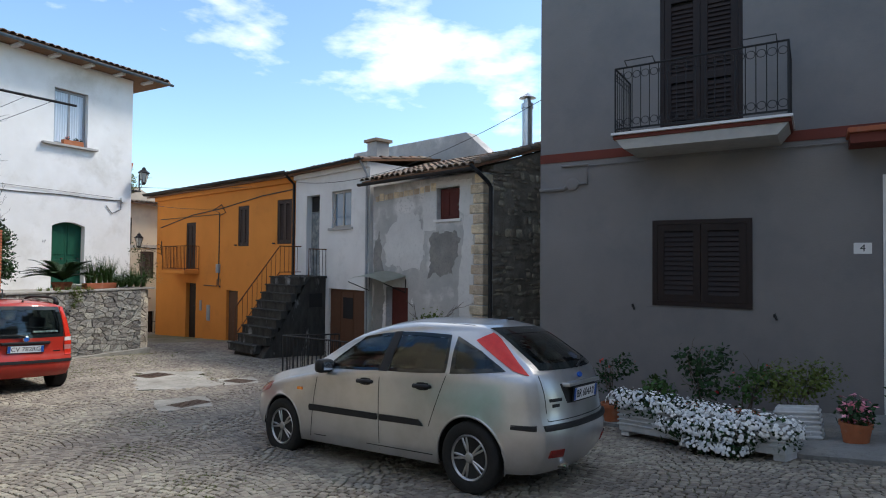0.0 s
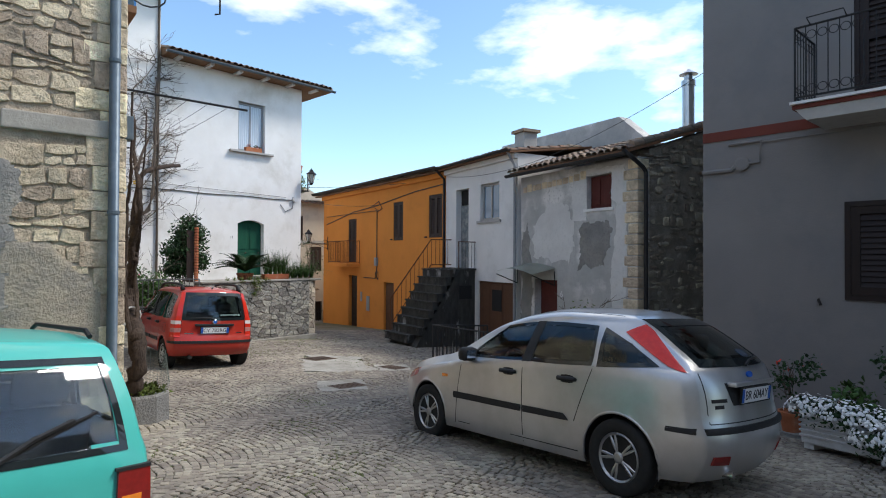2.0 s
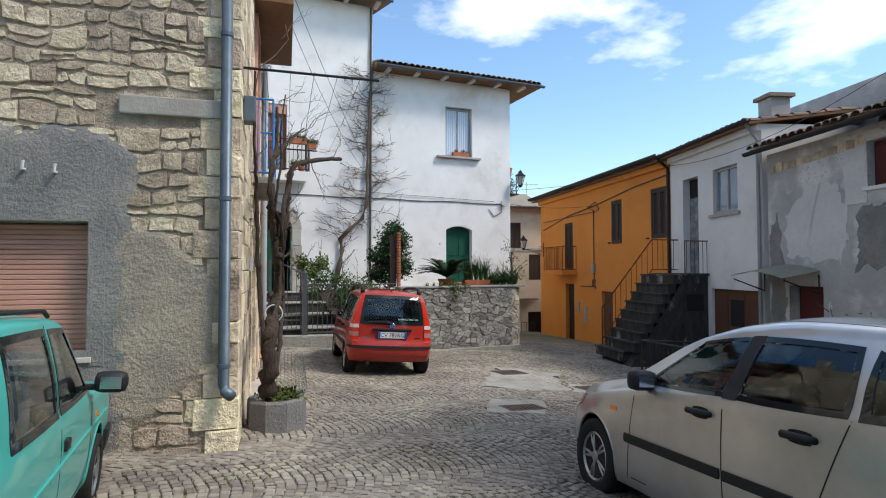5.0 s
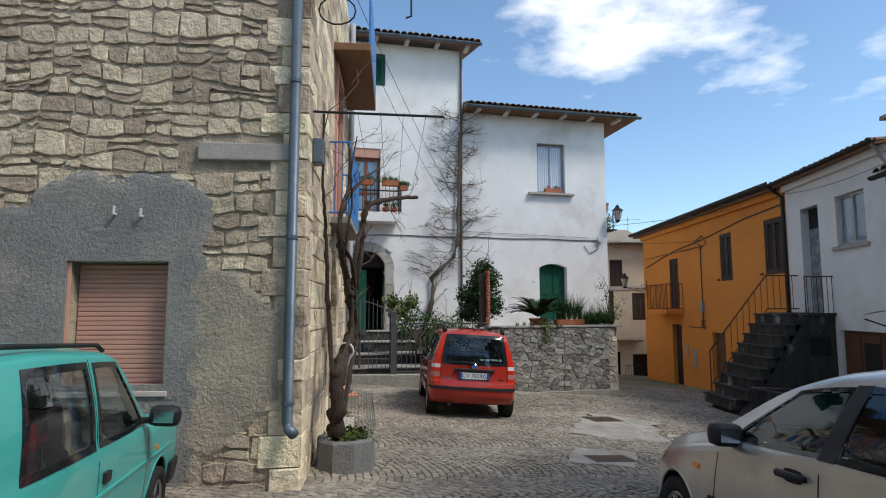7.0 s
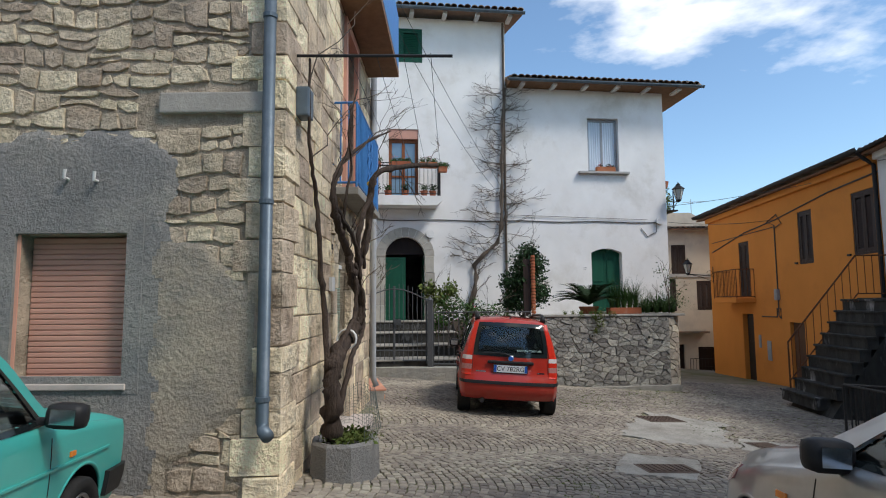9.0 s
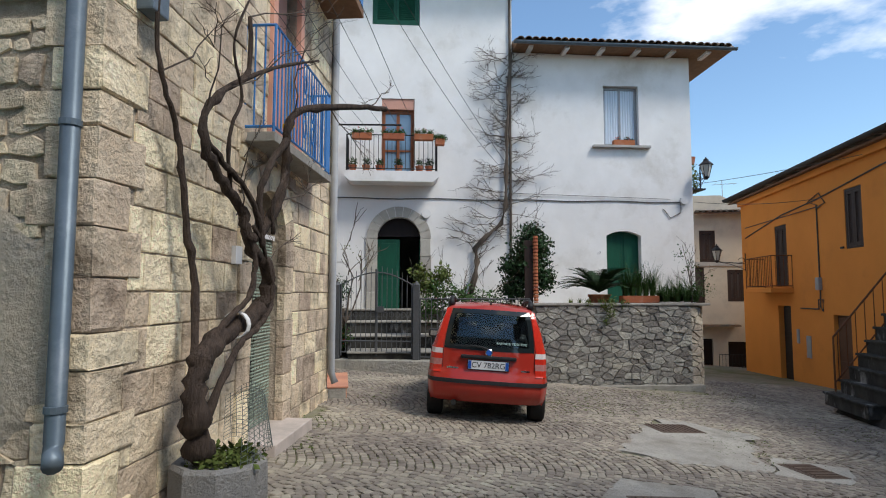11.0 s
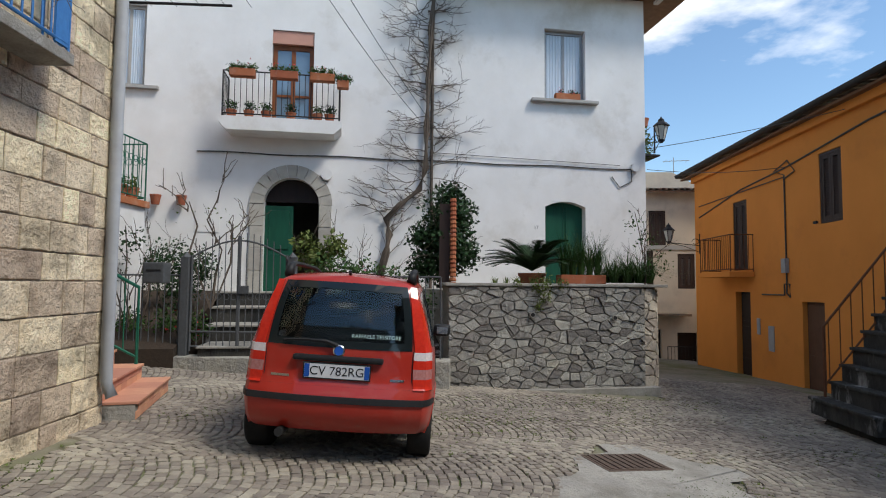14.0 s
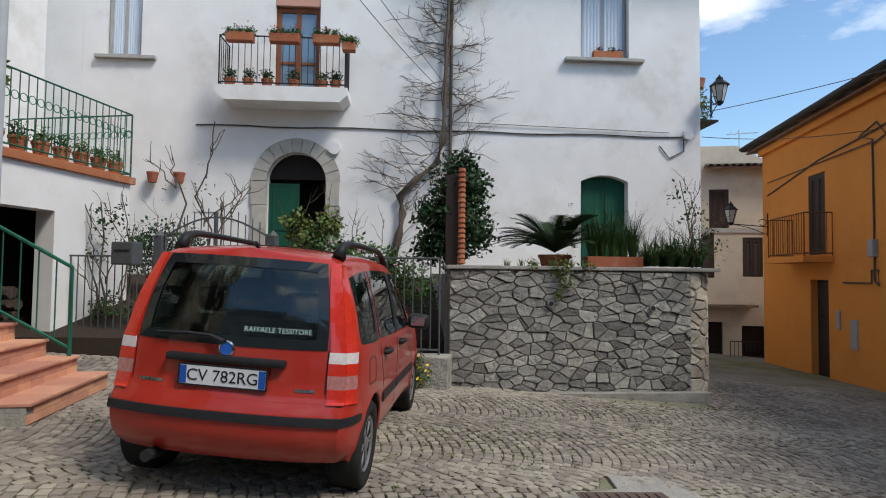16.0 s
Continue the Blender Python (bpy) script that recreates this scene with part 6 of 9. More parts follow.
def seat(c, x, y, w, z, back_h, head=True):
    bm = box(bmesh.new(), x - 0.02, x + 0.5, y - w / 2, y + w / 2, z, z + 0.2, bevel=0.06)
    s = part("seat", bm, M["seat_cloth"], c, "dark grey cloth car seat", smooth=True)
    bm = box(bmesh.new(), -0.08, 0.08, y - w / 2, y + w / 2, 0, back_h, bevel=0.06)
    part("backrest", bm, M["seat_cloth"], s, m=pose(x, 0, z + 0.15, 0, -12, 0), smooth=True)
    if head:
        n = 2 if w > 0.8 else 1
        for k in range(n):
            yy = y + (k - (n - 1) / 2) * w * 0.55
            part("headrest", box(bmesh.new(), -0.05, 0.05, yy - 0.13, yy + 0.13, back_h + 0.03, back_h + 0.2, bevel=0.045), M["seat_cloth"], s, m=pose(x, 0, z + 0.15, 0, -12, 0), smooth=True)


def car(name, shell, m, paint, label, wheel_r, track, spokes, windows, dash_x, seats_x, bench_x, double=0.16, fat=0.012, glass="car_glass"):
    """windows: (part name, kind, corners, softness of corners, rubber inside, rubber outside)."""
    c = empty(name, m, label, "car")
    for nm, kind, q, k, inner, outer in windows:
        shell.cuts.append((kind, outline(q, k, -0.012)))
    bm = shell.mesh()
    lining = bm.copy()
    part("body", bm, M[paint], c, smooth=True)
    lining.normal_update()
    for v in lining.verts:
        v.co -= v.normal * 0.022
    part("cabin_lining", lining, M["lining"], c, smooth=True)
    for nm, kind, q, k, inner, outer in windows:
        for s in ((1, -1) if kind == "side" else (1,)):
            if kind == "side":
                g = shell.side_patch(q, -0.002, s, 14, 8, 0.006, k)
            elif kind == "rear":
                g = shell.rear_patch(q, -0.002, 18, 10, 0.006, k)
            else:
                g = shell.top_patch(q, -0.002, 12, 18, 0.006, k)
            pane = part(nm, g, M[glass], c, smooth=False)
            pane.visible_shadow = False
            part("window_rubber", shell.ring(kind, q, k, -inner, outer, s, 0.004), M["pane_dark"], pane)
    x0, x1 = shell.wheels[0] - 0.3, shell.wheels[1] + 0.45
    part("underbody", boxbm(x0, x1, -0.6, 0.6, shell.sill - 0.03, 0.36), M["tyre"], c)
    zf = 0.42
    part("dashboard", box(bmesh.new(), dash_x, dash_x + 0.45, -0.62, 0.62, 0.55, 0.9, bevel=0.06), M["black_plastic"], c, smooth=True)
    for y in (0.34, -0.34):
        seat(c, seats_x, y, 0.48, zf, 0.55)
    seat(c, bench_x, 0, 1.1, zf, 0.5)
    wm = pose(dash_x - 0.14, 0.34, 0.86, 0, -65, 0)
    part("steering_wheel", tube(bmesh.new(), [(0.18 * math.cos(a), 0.18 * math.sin(a), 0) for a in [2 * math.pi * i / 20 for i in range(21)]], 0.016, 6), M["black_plastic"], c, m=wm, smooth=True)
    part("steering_boss", box(bmesh.new(), -0.05, 0.05, -0.17, 0.17, -0.03, 0.015, bevel=0.012), M["black_plastic"], c, m=wm)
    for x in shell.wheels:
        for s in (1, -1):
            wheel(c, x, s, wheel_r, track, spokes, wheel_r * 0.64, double, fat)
            bm = bmesh.new()
            pr = [(shell.arch * math.cos(a), shell.arch * math.sin(a)) for a in [math.pi * k / 16 for k in range(17)]]
            a = [bm.verts.new((x + p, s * (track + 0.06), 0.3 + q)) for p, q in pr]
            b = [bm.verts.new((x + p, s * 0.45, 0.3 + q)) for p, q in pr]
            for k in range(16):
                bm.faces.new((a[k], a[k + 1], b[k + 1], b[k]))
            bm.faces.new(b)
            part("wheel_arch", bm, M["black_plastic"], c)
            lip = []
            for k in range(25):
                an = -0.2 + (math.pi + 0.4) * k / 24
                lx, lz = x + shell.arch * math.cos(an), max(shell.sill + 0.01, 0.3 + shell.arch * math.sin(an))
                lip.append((lx, s * (shell.side_y(lx, lz) - 0.006), lz))
            part("arch_lip", tube(bmesh.new(), lip, 0.013, 6), M[paint], c, smooth=True)
    return c


def plate(c, x, y, z, tilt, txt, w=0.52, h=0.112):
    p = part("number_plate", boxbm(-w / 2, w / 2, -0.006, 0.006, -h / 2, h / 2, bevel=0.003), M["plate_white"], c, "white number plate with blue ends", m=pose(x, y, z, 0, 0, -90) @ pose(0, 0, 0, tilt, 0, 0))
    for s in (-1, 1):
        part("blue_band", boxbm(s * (w / 2 - 0.022) - 0.02, s * (w / 2 - 0.022) + 0.02, -0.0075, -0.0062, -h / 2 + 0.004, h / 2 - 0.004), M["plate_blue"], p)
    text_part("characters", txt, 0.098, M["ink"], p, pose(0, -0.0075, -0.002, 90, 0, 0), depth=0.001)
    part("plate_surround", frame_bars(bmesh.new(), -w / 2 - 0.008, w / 2 + 0.008, -h / 2 - 0.008, h / 2 + 0.008, 0.008, -0.007, 0.008), M["black_plastic"], p)


def mirror(c, x, y, z, side, shell_mat="black_plastic"):
    bm = boxbm(x - 0.05, x + 0.08, *sorted((side * y, side * (y + 0.2))), z - 0.065, z + 0.075, bevel=0.05)
    mr = part("wing_mirror", bm, M[shell_mat], c, smooth=True)
    part("mirror_glass", boxbm(x - 0.054, x - 0.049, *sorted((side * (y + 0.04), side * (y + 0.165))), z - 0.035, z + 0.045), M["chrome"], mr)
    part("mirror_stalk", boxbm(x, x + 0.05, *sorted((side * (y - 0.1), side * (y + 0.02))), z - 0.05, z - 0.01, bevel=0.01), M["black_plastic"], mr)


def both(c, name, shell, q, material, off=0.006, label="", parent=None, **kw):
    for s in (1, -1):
        part(name, shell.side_patch(q, off, s, **kw), M[material], parent or c, label)


def grip(c, shell, x, z, half=0.1):
    for s in (1, -1):
        yy = shell.side_y(x, z)
        bm = bmesh.new()
        tube(bm, [(x - half, s * (yy - 0.01), z), (x - half * 0.8, s * (yy + 0.028), z + 0.003), (x + half * 0.8, s * (yy + 0.034), z + 0.004), (x + half, s * (yy - 0.01), z)], [0.016, 0.021, 0.021, 0.016], 8)
        h = part("door_handle", bm, M["black_plastic"], c, "black door handle", smooth=True)
        part("handle_recess", shell.side_patch([(x + half * 0.8, z - 0.035), (x - half * 0.8, z - 0.035), (x - half * 0.8, z + 0.035), (x + half * 0.8, z + 0.035)], 0.001, s, 6, 4, 0.004, 0.6), M["black_plastic"], h)


def seams(c, shell, quads):
    for q in quads:
        both(c, "door_seam", shell, q, "black_plastic", 0.0015, nx=1, nz=10, thick=0.004)


# silver five-door hatchback
f_shell = Shell(rear=[(0.2, -0.54), (0.3, -0.63), (0.45, -0.69), (0.58, -0.69), (0.66, -0.65), (0.82, -0.64), (0.98, -0.60), (1.06, -0.54), (1.2, -0.35), (1.34, -0.13), (1.46, 0.16)],
                front=[(0.2, 3.26), (0.4, 3.36), (0.6, 3.34), (0.75, 3.24), (0.9, 3.14), (1.45, 3.0)],
                top=[(-0.3, 1.395), (0.0, 1.445), (0.3, 1.475), (0.8, 1.485), (1.2, 1.455), (1.55, 1.37), (2.3, 1.01), (2.7, 0.94), (3.1, 0.84), (3.45, 0.66)],
                belt=[(-0.7, 1.0), (0.5, 0.98), (1.9, 0.92), (2.6, 0.83), (3.45, 0.60)],
                width=[(-0.70, 0.66), (-0.57, 0.745), (-0.33, 0.81), (0, 0.842), (1.5, 0.855), (2.5, 0.845), (2.95, 0.79), (3.2, 0.69), (3.37, 0.56)],
                roof=[(-0.7, 0.52), (0.3, 0.585), (1.4, 0.60), (2.4, 0.64)], sill=0.2, wheels=(0, 2.615), arch=0.35, shoulder=0.07, bow=0.115, crown=0.04, flare=0.014)
FC = car("silver_hatchback", f_shell, on_ground(-3.26, 5.3, 184.3) @ Matrix.Diagonal((1.03, 1.03, 1.09, 1)), "paint_silver", "silver five-door hatchback parked on cobbles", 0.3, 0.745, 5, [
    ("front_window", "side", [(1.93, 0.965), (1.08, 0.985), (1.06, 1.335), (1.46, 1.29)], 0.16, 0.02, 0.012),
    ("rear_window", "side", [(1.0, 0.985), (0.26, 1.0), (0.32, 1.32), (0.98, 1.34)], 0.16, 0.02, 0.012),
    ("quarter_window", "side", [(0.2, 1.0), (-0.34, 1.035), (-0.06, 1.19), (0.24, 1.305)], 0.1, 0.03, 0.012),
    ("rear_screen", "rear", [(-0.57, 1.045), (0.57, 1.045), (0.49, 1.385), (-0.49, 1.385)], 0.14, 0.045, 0.012),
    ("windscreen", "top", [(2.22, -0.62), (1.5, -0.53), (1.5, 0.53), (2.22, 0.62)], 0.1, 0.035, 0.01)], 1.75, 0.85, 0.0, 0.13, 0.014)
both(FC, "pillar_trim", f_shell, [(1.1, 0.975), (0.98, 0.975), (0.955, 1.35), (1.06, 1.345)], "black_plastic", 0.006, nx=2)
both(FC, "side_moulding", f_shell, [(2.12, 0.52), (1.09, 0.515), (1.09, 0.575), (2.12, 0.585)], "black_plastic", 0.012, thick=0.02, k=0.06)
both(FC, "side_moulding", f_shell, [(1.06, 0.515), (0.5, 0.515), (0.56, 0.57), (1.06, 0.575)], "black_plastic", 0.012, thick=0.02, k=0.06)
seams(FC, f_shell, ([(1.078, 0.24), (1.07, 0.24), (1.075, 0.97), (1.083, 0.97)], [(2.11, 0.26), (2.102, 0.26), (2.0, 0.93), (2.008, 0.93)], [(0.445, 0.52), (0.437, 0.52), (0.235, 0.99), (0.243, 0.99)], [(-0.42, 0.61), (-0.42, 0.602), (-0.6, 0.60), (-0.6, 0.608)], [(2.05, 0.275), (0.4, 0.275), (0.4, 0.282), (2.05, 0.282)]))
for x in (1.27, 0.52):
    grip(FC, f_shell, x, 0.865)
both(FC, "tail_lamp", f_shell, [(-0.56, 1.0), (-0.42, 1.04), (0.04, 1.285), (-0.13, 1.36)], "lamp_red", 0.012, "tall red pillar lamp", thick=0.03, nx=10, nz=18, k=0.1)
both(FC, "side_repeater", f_shell, [(2.33, 0.72), (2.24, 0.72), (2.24, 0.75), (2.33, 0.75)], "lamp_amber", 0.008, nx=2)
both(FC, "headlamp", f_shell, [(3.22, 0.6), (2.9, 0.68), (2.87, 0.77), (3.14, 0.73)], "lamp_clear", 0.008, k=0.3)
part("rear_bumper_strip", f_shell.rear_patch([(-0.66, 0.565), (0.66, 0.565), (0.66, 0.61), (-0.66, 0.61)], 0.010, 24, 3, thick=0.03), M["black_plastic"], FC)
both(FC, "bumper_strip_side", f_shell, [(-0.63, 0.565), (-0.42, 0.575), (-0.42, 0.6), (-0.63, 0.61)], "black_plastic", 0.010, nx=6)
part("plate_recess", f_shell.rear_patch([(-0.33, 0.755), (0.33, 0.755), (0.40, 0.925), (-0.40, 0.925)], 0.002, 14, 4, k=0.1), M["black_plastic"], FC)
part("plate_lamp_bar", boxbm(f_shell.rear_x(0, 0.92) - 0.05, f_shell.rear_x(0, 0.92) + 0.05, -0.36, 0.36, 0.895, 0.93, bevel=0.014), M["paint_silver"], FC)
plate(FC, f_shell.rear_x(0, 0.83) - 0.022, 0, 0.825, 8, "BR 604AY")
part("hatch_seam", f_shell.rear_patch([(-0.6, 0.632), (0.6, 0.632), (0.6, 0.64), (-0.6, 0.64)], 0.001, 20, 1, 0.003), M["black_plastic"], FC)
for s in (1, -1):
    part("hatch_seam", f_shell.rear_patch([(s * 0.60, 0.636), (s * 0.607, 0.636), (s * 0.622, 1.0), (s * 0.615, 1.0)], 0.001, 1, 8, 0.003), M["black_plastic"], FC)
    part("rear_reflector", f_shell.rear_patch([(s * 0.42, 0.335), (s * 0.60, 0.345), (s * 0.60, 0.41), (s * 0.44, 0.405)], 0.008, 6, 2), M["lamp_dark"], FC)
part("badge", lathe(bmesh.new(), [(0.048, 0), (0.048, 0.012), (0.04, 0.016), (0.001, 0.016)], 24), M["plate_blue"], FC, m=pose(f_shell.rear_x(0, 0.975) - 0.004, 0, 0.972, 0, -75, 0) @ Matrix.Diagonal((0.5, 1, 1, 1)))
for y0, y1, z in ((0.40, 0.56, 0.785), (0.44, 0.53, 0.74)):
    part("model_lettering", f_shell.rear_patch([(y0, z), (y1, z), (y1, z + 0.026), (y0, z + 0.026)], 0.004, 4, 1), M["black_plastic"], FC)
part("tailpipe", tube(bmesh.new(), [(-0.74, 0.36, 0.25), (-0.5, 0.36, 0.25)], 0.028, 10), M["chrome"], FC)
part("rear_wiper", tube(bmesh.new(), [(f_shell.rear_x(y, z) - 0.028, y, z) for y, z in ((0.0, 1.04), (-0.15, 1.075), (-0.36, 1.085))], 0.01, 6), M["black_plastic"], FC)
part("window_sticker", f_shell.rear_patch([(-0.30, 1.10), (-0.16, 1.10), (-0.16, 1.15), (-0.30, 1.15)], 0.001, 4, 2, 0.002), M["sky_glass"], FC, "small blue window sticker")
part("washer_nozzle", tube(bmesh.new(), [(-0.02, 0.0, f_shell.roof_z(0, 0) + 0.005), (0.06, 0, f_shell.roof_z(0.06, 0) + 0.005)], 0.012, 6), M["black_plastic"], FC)
for s in (1, -1):
    mirror(FC, 1.84, 0.78, 0.985, s)
    part("roof_seam", f_shell.top_patch([(0.12, s * 0.5), (1.5, s * 0.49), (1.5, s * 0.498), (0.12, s * 0.508)], 0.001, 16, 1, 0.004), M["black_plastic"], FC)

# red small hatchback
p_shell = Shell(rear=[(0.27, -0.40), (0.33, -0.47), (0.40, -0.515), (0.50, -0.535), (0.60, -0.52), (0.66, -0.475), (0.95, -0.455), (1.25, -0.395), (1.43, -0.33), (1.56, -0.24)],
                front=[(0.2, 2.80), (0.45, 2.91), (0.65, 2.89), (0.85, 2.78), (1.5, 2.66)],
                top=[(-0.5, 1.45), (-0.36, 1.505), (-0.1, 1.545), (0.4, 1.565), (1.1, 1.545), (1.45, 1.47), (2.15, 1.05), (2.6, 0.97), (2.95, 0.78)],
                belt=[(-0.6, 0.94), (0.6, 0.93), (2.0, 0.93), (2.95, 0.76)],
                width=[(-0.53, 0.69), (-0.46, 0.74), (-0.36, 0.768), (-0.2, 0.785), (0, 0.79), (2.2, 0.79), (2.6, 0.755), (2.9, 0.6)],
                roof=[(-0.6, 0.565), (0.3, 0.61), (1.6, 0.62), (2.9, 0.6)], sill=0.27, wheels=(0, 2.3), arch=0.33, shoulder=0.07, bow=0.085, crown=0.03, flare=0.012)
PC = car("red_small_car", p_shell, on_ground(-12.08, 2.94, 184.6), "paint_red", "red small five-door car with roof bars and dusty paint", 0.285, 0.69, 6, [
    ("front_window", "side", [(1.78, 0.96), (1.0, 0.96), (1.0, 1.42), (1.40, 1.40)], 0.12, 0.025, 0.012),
    ("rear_window", "side", [(0.93, 0.96), (0.22, 0.97), (0.24, 1.425), (0.93, 1.43)], 0.12, 0.025, 0.012),
    ("quarter_window", "side", [(0.16, 0.97), (-0.27, 0.98), (-0.2, 1.37), (0.18, 1.42)], 0.12, 0.04, 0.015),
    ("rear_screen", "rear", [(-0.585, 0.945), (0.585, 0.945), (0.505, 1.455), (-0.505, 1.455)], 0.1, 0.05, 0.01),
    ("windscreen", "top", [(2.05, -0.6), (1.5, -0.54), (1.5, 0.54), (2.05, 0.6)], 0.1, 0.035, 0.01)], 1.6, 0.8, 0.05, 0.13, 0.011)
both(PC, "pillar_trim", p_shell, [(1.02, 0.95), (0.91, 0.95), (0.91, 1.435), (1.02, 1.435)], "black_plastic", 0.006, nx=2)
both(PC, "side_moulding", p_shell, [(1.95, 0.49), (1.0, 0.49), (1.0, 0.555), (1.95, 0.555)], "black_plastic", 0.012, thick=0.02, k=0.05)
both(PC, "side_moulding", p_shell, [(0.965, 0.49), (0.36, 0.49), (0.36, 0.555), (0.965, 0.555)], "black_plastic", 0.012, thick=0.02, k=0.05)
seams(PC, p_shell, ([(0.985, 0.3), (0.977, 0.3), (0.977, 0.95), (0.985, 0.95)], [(1.93, 0.3), (1.922, 0.3), (1.86, 0.93), (1.868, 0.93)], [(0.37, 0.55), (0.362, 0.55), (0.2, 0.95), (0.208, 0.95)]))
for s in (1, -1):
    part("fuel_flap", p_shell.ring("side", [(0.02, 0.70), (-0.16, 0.70), (-0.16, 0.87), (0.02, 0.87)], 0.3, -0.003, 0.003, s, 0.002, 0.004), M["black_plastic"], PC)
for x in (1.13, 0.42):
    grip(PC, p_shell, x, 0.85, 0.075)
for s in (1, -1):
    def lamp(z0, z1, y0, y1, material, off, parent, name, label=""):
        return part(name, p_shell.rear_patch([(s * y0, z0), (s * 0.9, z0), (s * 0.9, z1), (s * y1, z1)], off, 12, 6, 0.03), M[material], parent, label)

    def lamp_side(z0, z1, x0, x1, material, off, parent, name):
        return part(name, p_shell.side_patch([(-0.56, z0), (x0, z0), (x1, z1), (-0.5 if z1 < 0.97 else -0.46, z1)], off, s, 8, 6, 0.03), M[material], parent)
    tl = lamp(0.635, 0.72, 0.60, 0.595, "lamp_red", 0.012, PC, "tail_lamp", "tall red tail lamp with clear sections")
    lamp_side(0.635, 0.72, -0.39, -0.39, "lamp_red", 0.012, tl, "lamp_side")
    for z0, z1, y0, y1, x0, x1, mt, nm in ((0.72, 0.80, 0.595, 0.59, -0.39, -0.385, "lamp_clear", "reversing_lens"), (0.80, 0.87, 0.59, 0.59, -0.385, -0.38, "lamp_red", "brake_lens"), (0.87, 0.935, 0.59, 0.592, -0.38, -0.37, "lamp_white", "indicator_lens"), (0.935, 1.46, 0.598, 0.515, -0.37, -0.24, "lamp_red", "upper_lens")):
        lamp(z0, z1, y0, y1, mt, 0.012, tl, nm)
        lamp_side(z0, z1, x0, x1, mt, 0.012, tl, nm)
text_part("window_sticker", "RAFFAELE TESSITORE", 0.042, M["sticker"], PC, Matrix.Translation((p_shell.rear_x(-0.3, 1.04) - 0.01, -0.29, 1.04)) @ pose(0, 0, 0, 0, 0, -90 + 8) @ pose(0, 0, 0, 78, 0, 0), "pale sticker lettering inside the screen", 0.001)
part("rear_wiper", tube(bmesh.new(), [(p_shell.rear_x(y, z) - 0.028, y, z) for y, z in ((0.02, 0.955), (0.1, 0.985), (0.25, 0.99), (0.45, 0.98))], [0.022, 0.014, 0.011, 0.008], 6), M["black_plastic"], PC)
part("bumper_strip", p_shell.rear_patch([(-0.72, 0.515), (0.72, 0.515), (0.72, 0.565), (-0.72, 0.565)], 0.012, 24, 3, thick=0.03), M["black_plastic"], PC)
both(PC, "bumper_strip_side", p_shell, [(-0.53, 0.515), (-0.33, 0.52), (-0.33, 0.56), (-0.53, 0.565)], "black_plastic", 0.012, nx=6)
part("hatch_seam", p_shell.rear_patch([(-0.59, 0.636), (0.59, 0.636), (0.59, 0.643), (-0.59, 0.643)], 0.001, 20, 1, 0.003), M["black_plastic"], PC)
for s in (1, -1):
    part("hatch_seam", p_shell.rear_patch([(s * 0.588, 0.64), (s * 0.594, 0.64), (s * 0.594, 0.94), (s * 0.588, 0.94)], 0.001, 1, 6, 0.003), M["black_plastic"], PC)
part("plate_lamp_bar", boxbm(p_shell.rear_x(0, 0.86) - 0.035, p_shell.rear_x(0, 0.86) + 0.06, -0.36, 0.36, 0.828, 0.875, bevel=0.018), M["black_plastic"], PC, "black plastic plate light bar")
plate(PC, p_shell.rear_x(0, 0.75) - 0.022, 0, 0.755, 3, "CV 782RG")
bd_ = part("badge", lathe(bmesh.new(), [(0.048, 0), (0.048, 0.012), (0.038, 0.018), (0.037, 0.012), (0.001, 0.012)], 24), M["chrome"], PC, m=pose(p_shell.rear_x(0, 0.91) - 0.002, 0, 0.915, 0, -84, 0))
part("badge_field", lathe(bmesh.new(), [(0.036, 0.010), (0.036, 0.0145), (0.001, 0.0145)], 24), M["plate_blue"], bd_)
for y0, y1, z in ((0.38, 0.53, 0.69), (-0.42, -0.53, 0.695)):
    part("model_lettering", p_shell.rear_patch([(y0, z), (y1, z), (y1, z + 0.018), (y0, z + 0.018)], 0.004, 4, 1), M["chrome"], PC)
for s in (1, -1):
    bm = bmesh.new()
    tube(bm, [(-0.2, s * 0.53, 1.50), (-0.14, s * 0.535, 1.575), (0.0, s * 0.54, 1.605), (0.3, s * 0.55, 1.61), (1.0, s * 0.55, 1.60), (1.25, s * 0.54, 1.56), (1.36, s * 0.54, 1.48)], [0.045, 0.034, 0.024, 0.022, 0.022, 0.024, 0.04], 8)
    part("roof_bar", bm, M["black_plastic"], PC, smooth=True)
    mirror(PC, 1.6, 0.77, 0.99, s)
part("sunroof", p_shell.top_patch([(0.2, -0.42), (1.05, -0.44), (1.05, 0.44), (0.2, 0.42)], 0.006, 10, 10, 0.01, 0.08), M["pane_dark"], PC, "dark glass sunroof")
part("tailpipe", tube(bmesh.new(), [(-0.58, 0.42, 0.26), (-0.4, 0.42, 0.25)], 0.035, 10), M["tyre"], PC)
part("antenna_base", tube(bmesh.new(), [(-0.2, 0, 1.52), (-0.27, 0, 1.56)], 0.014, 6), M["black_plastic"], PC)

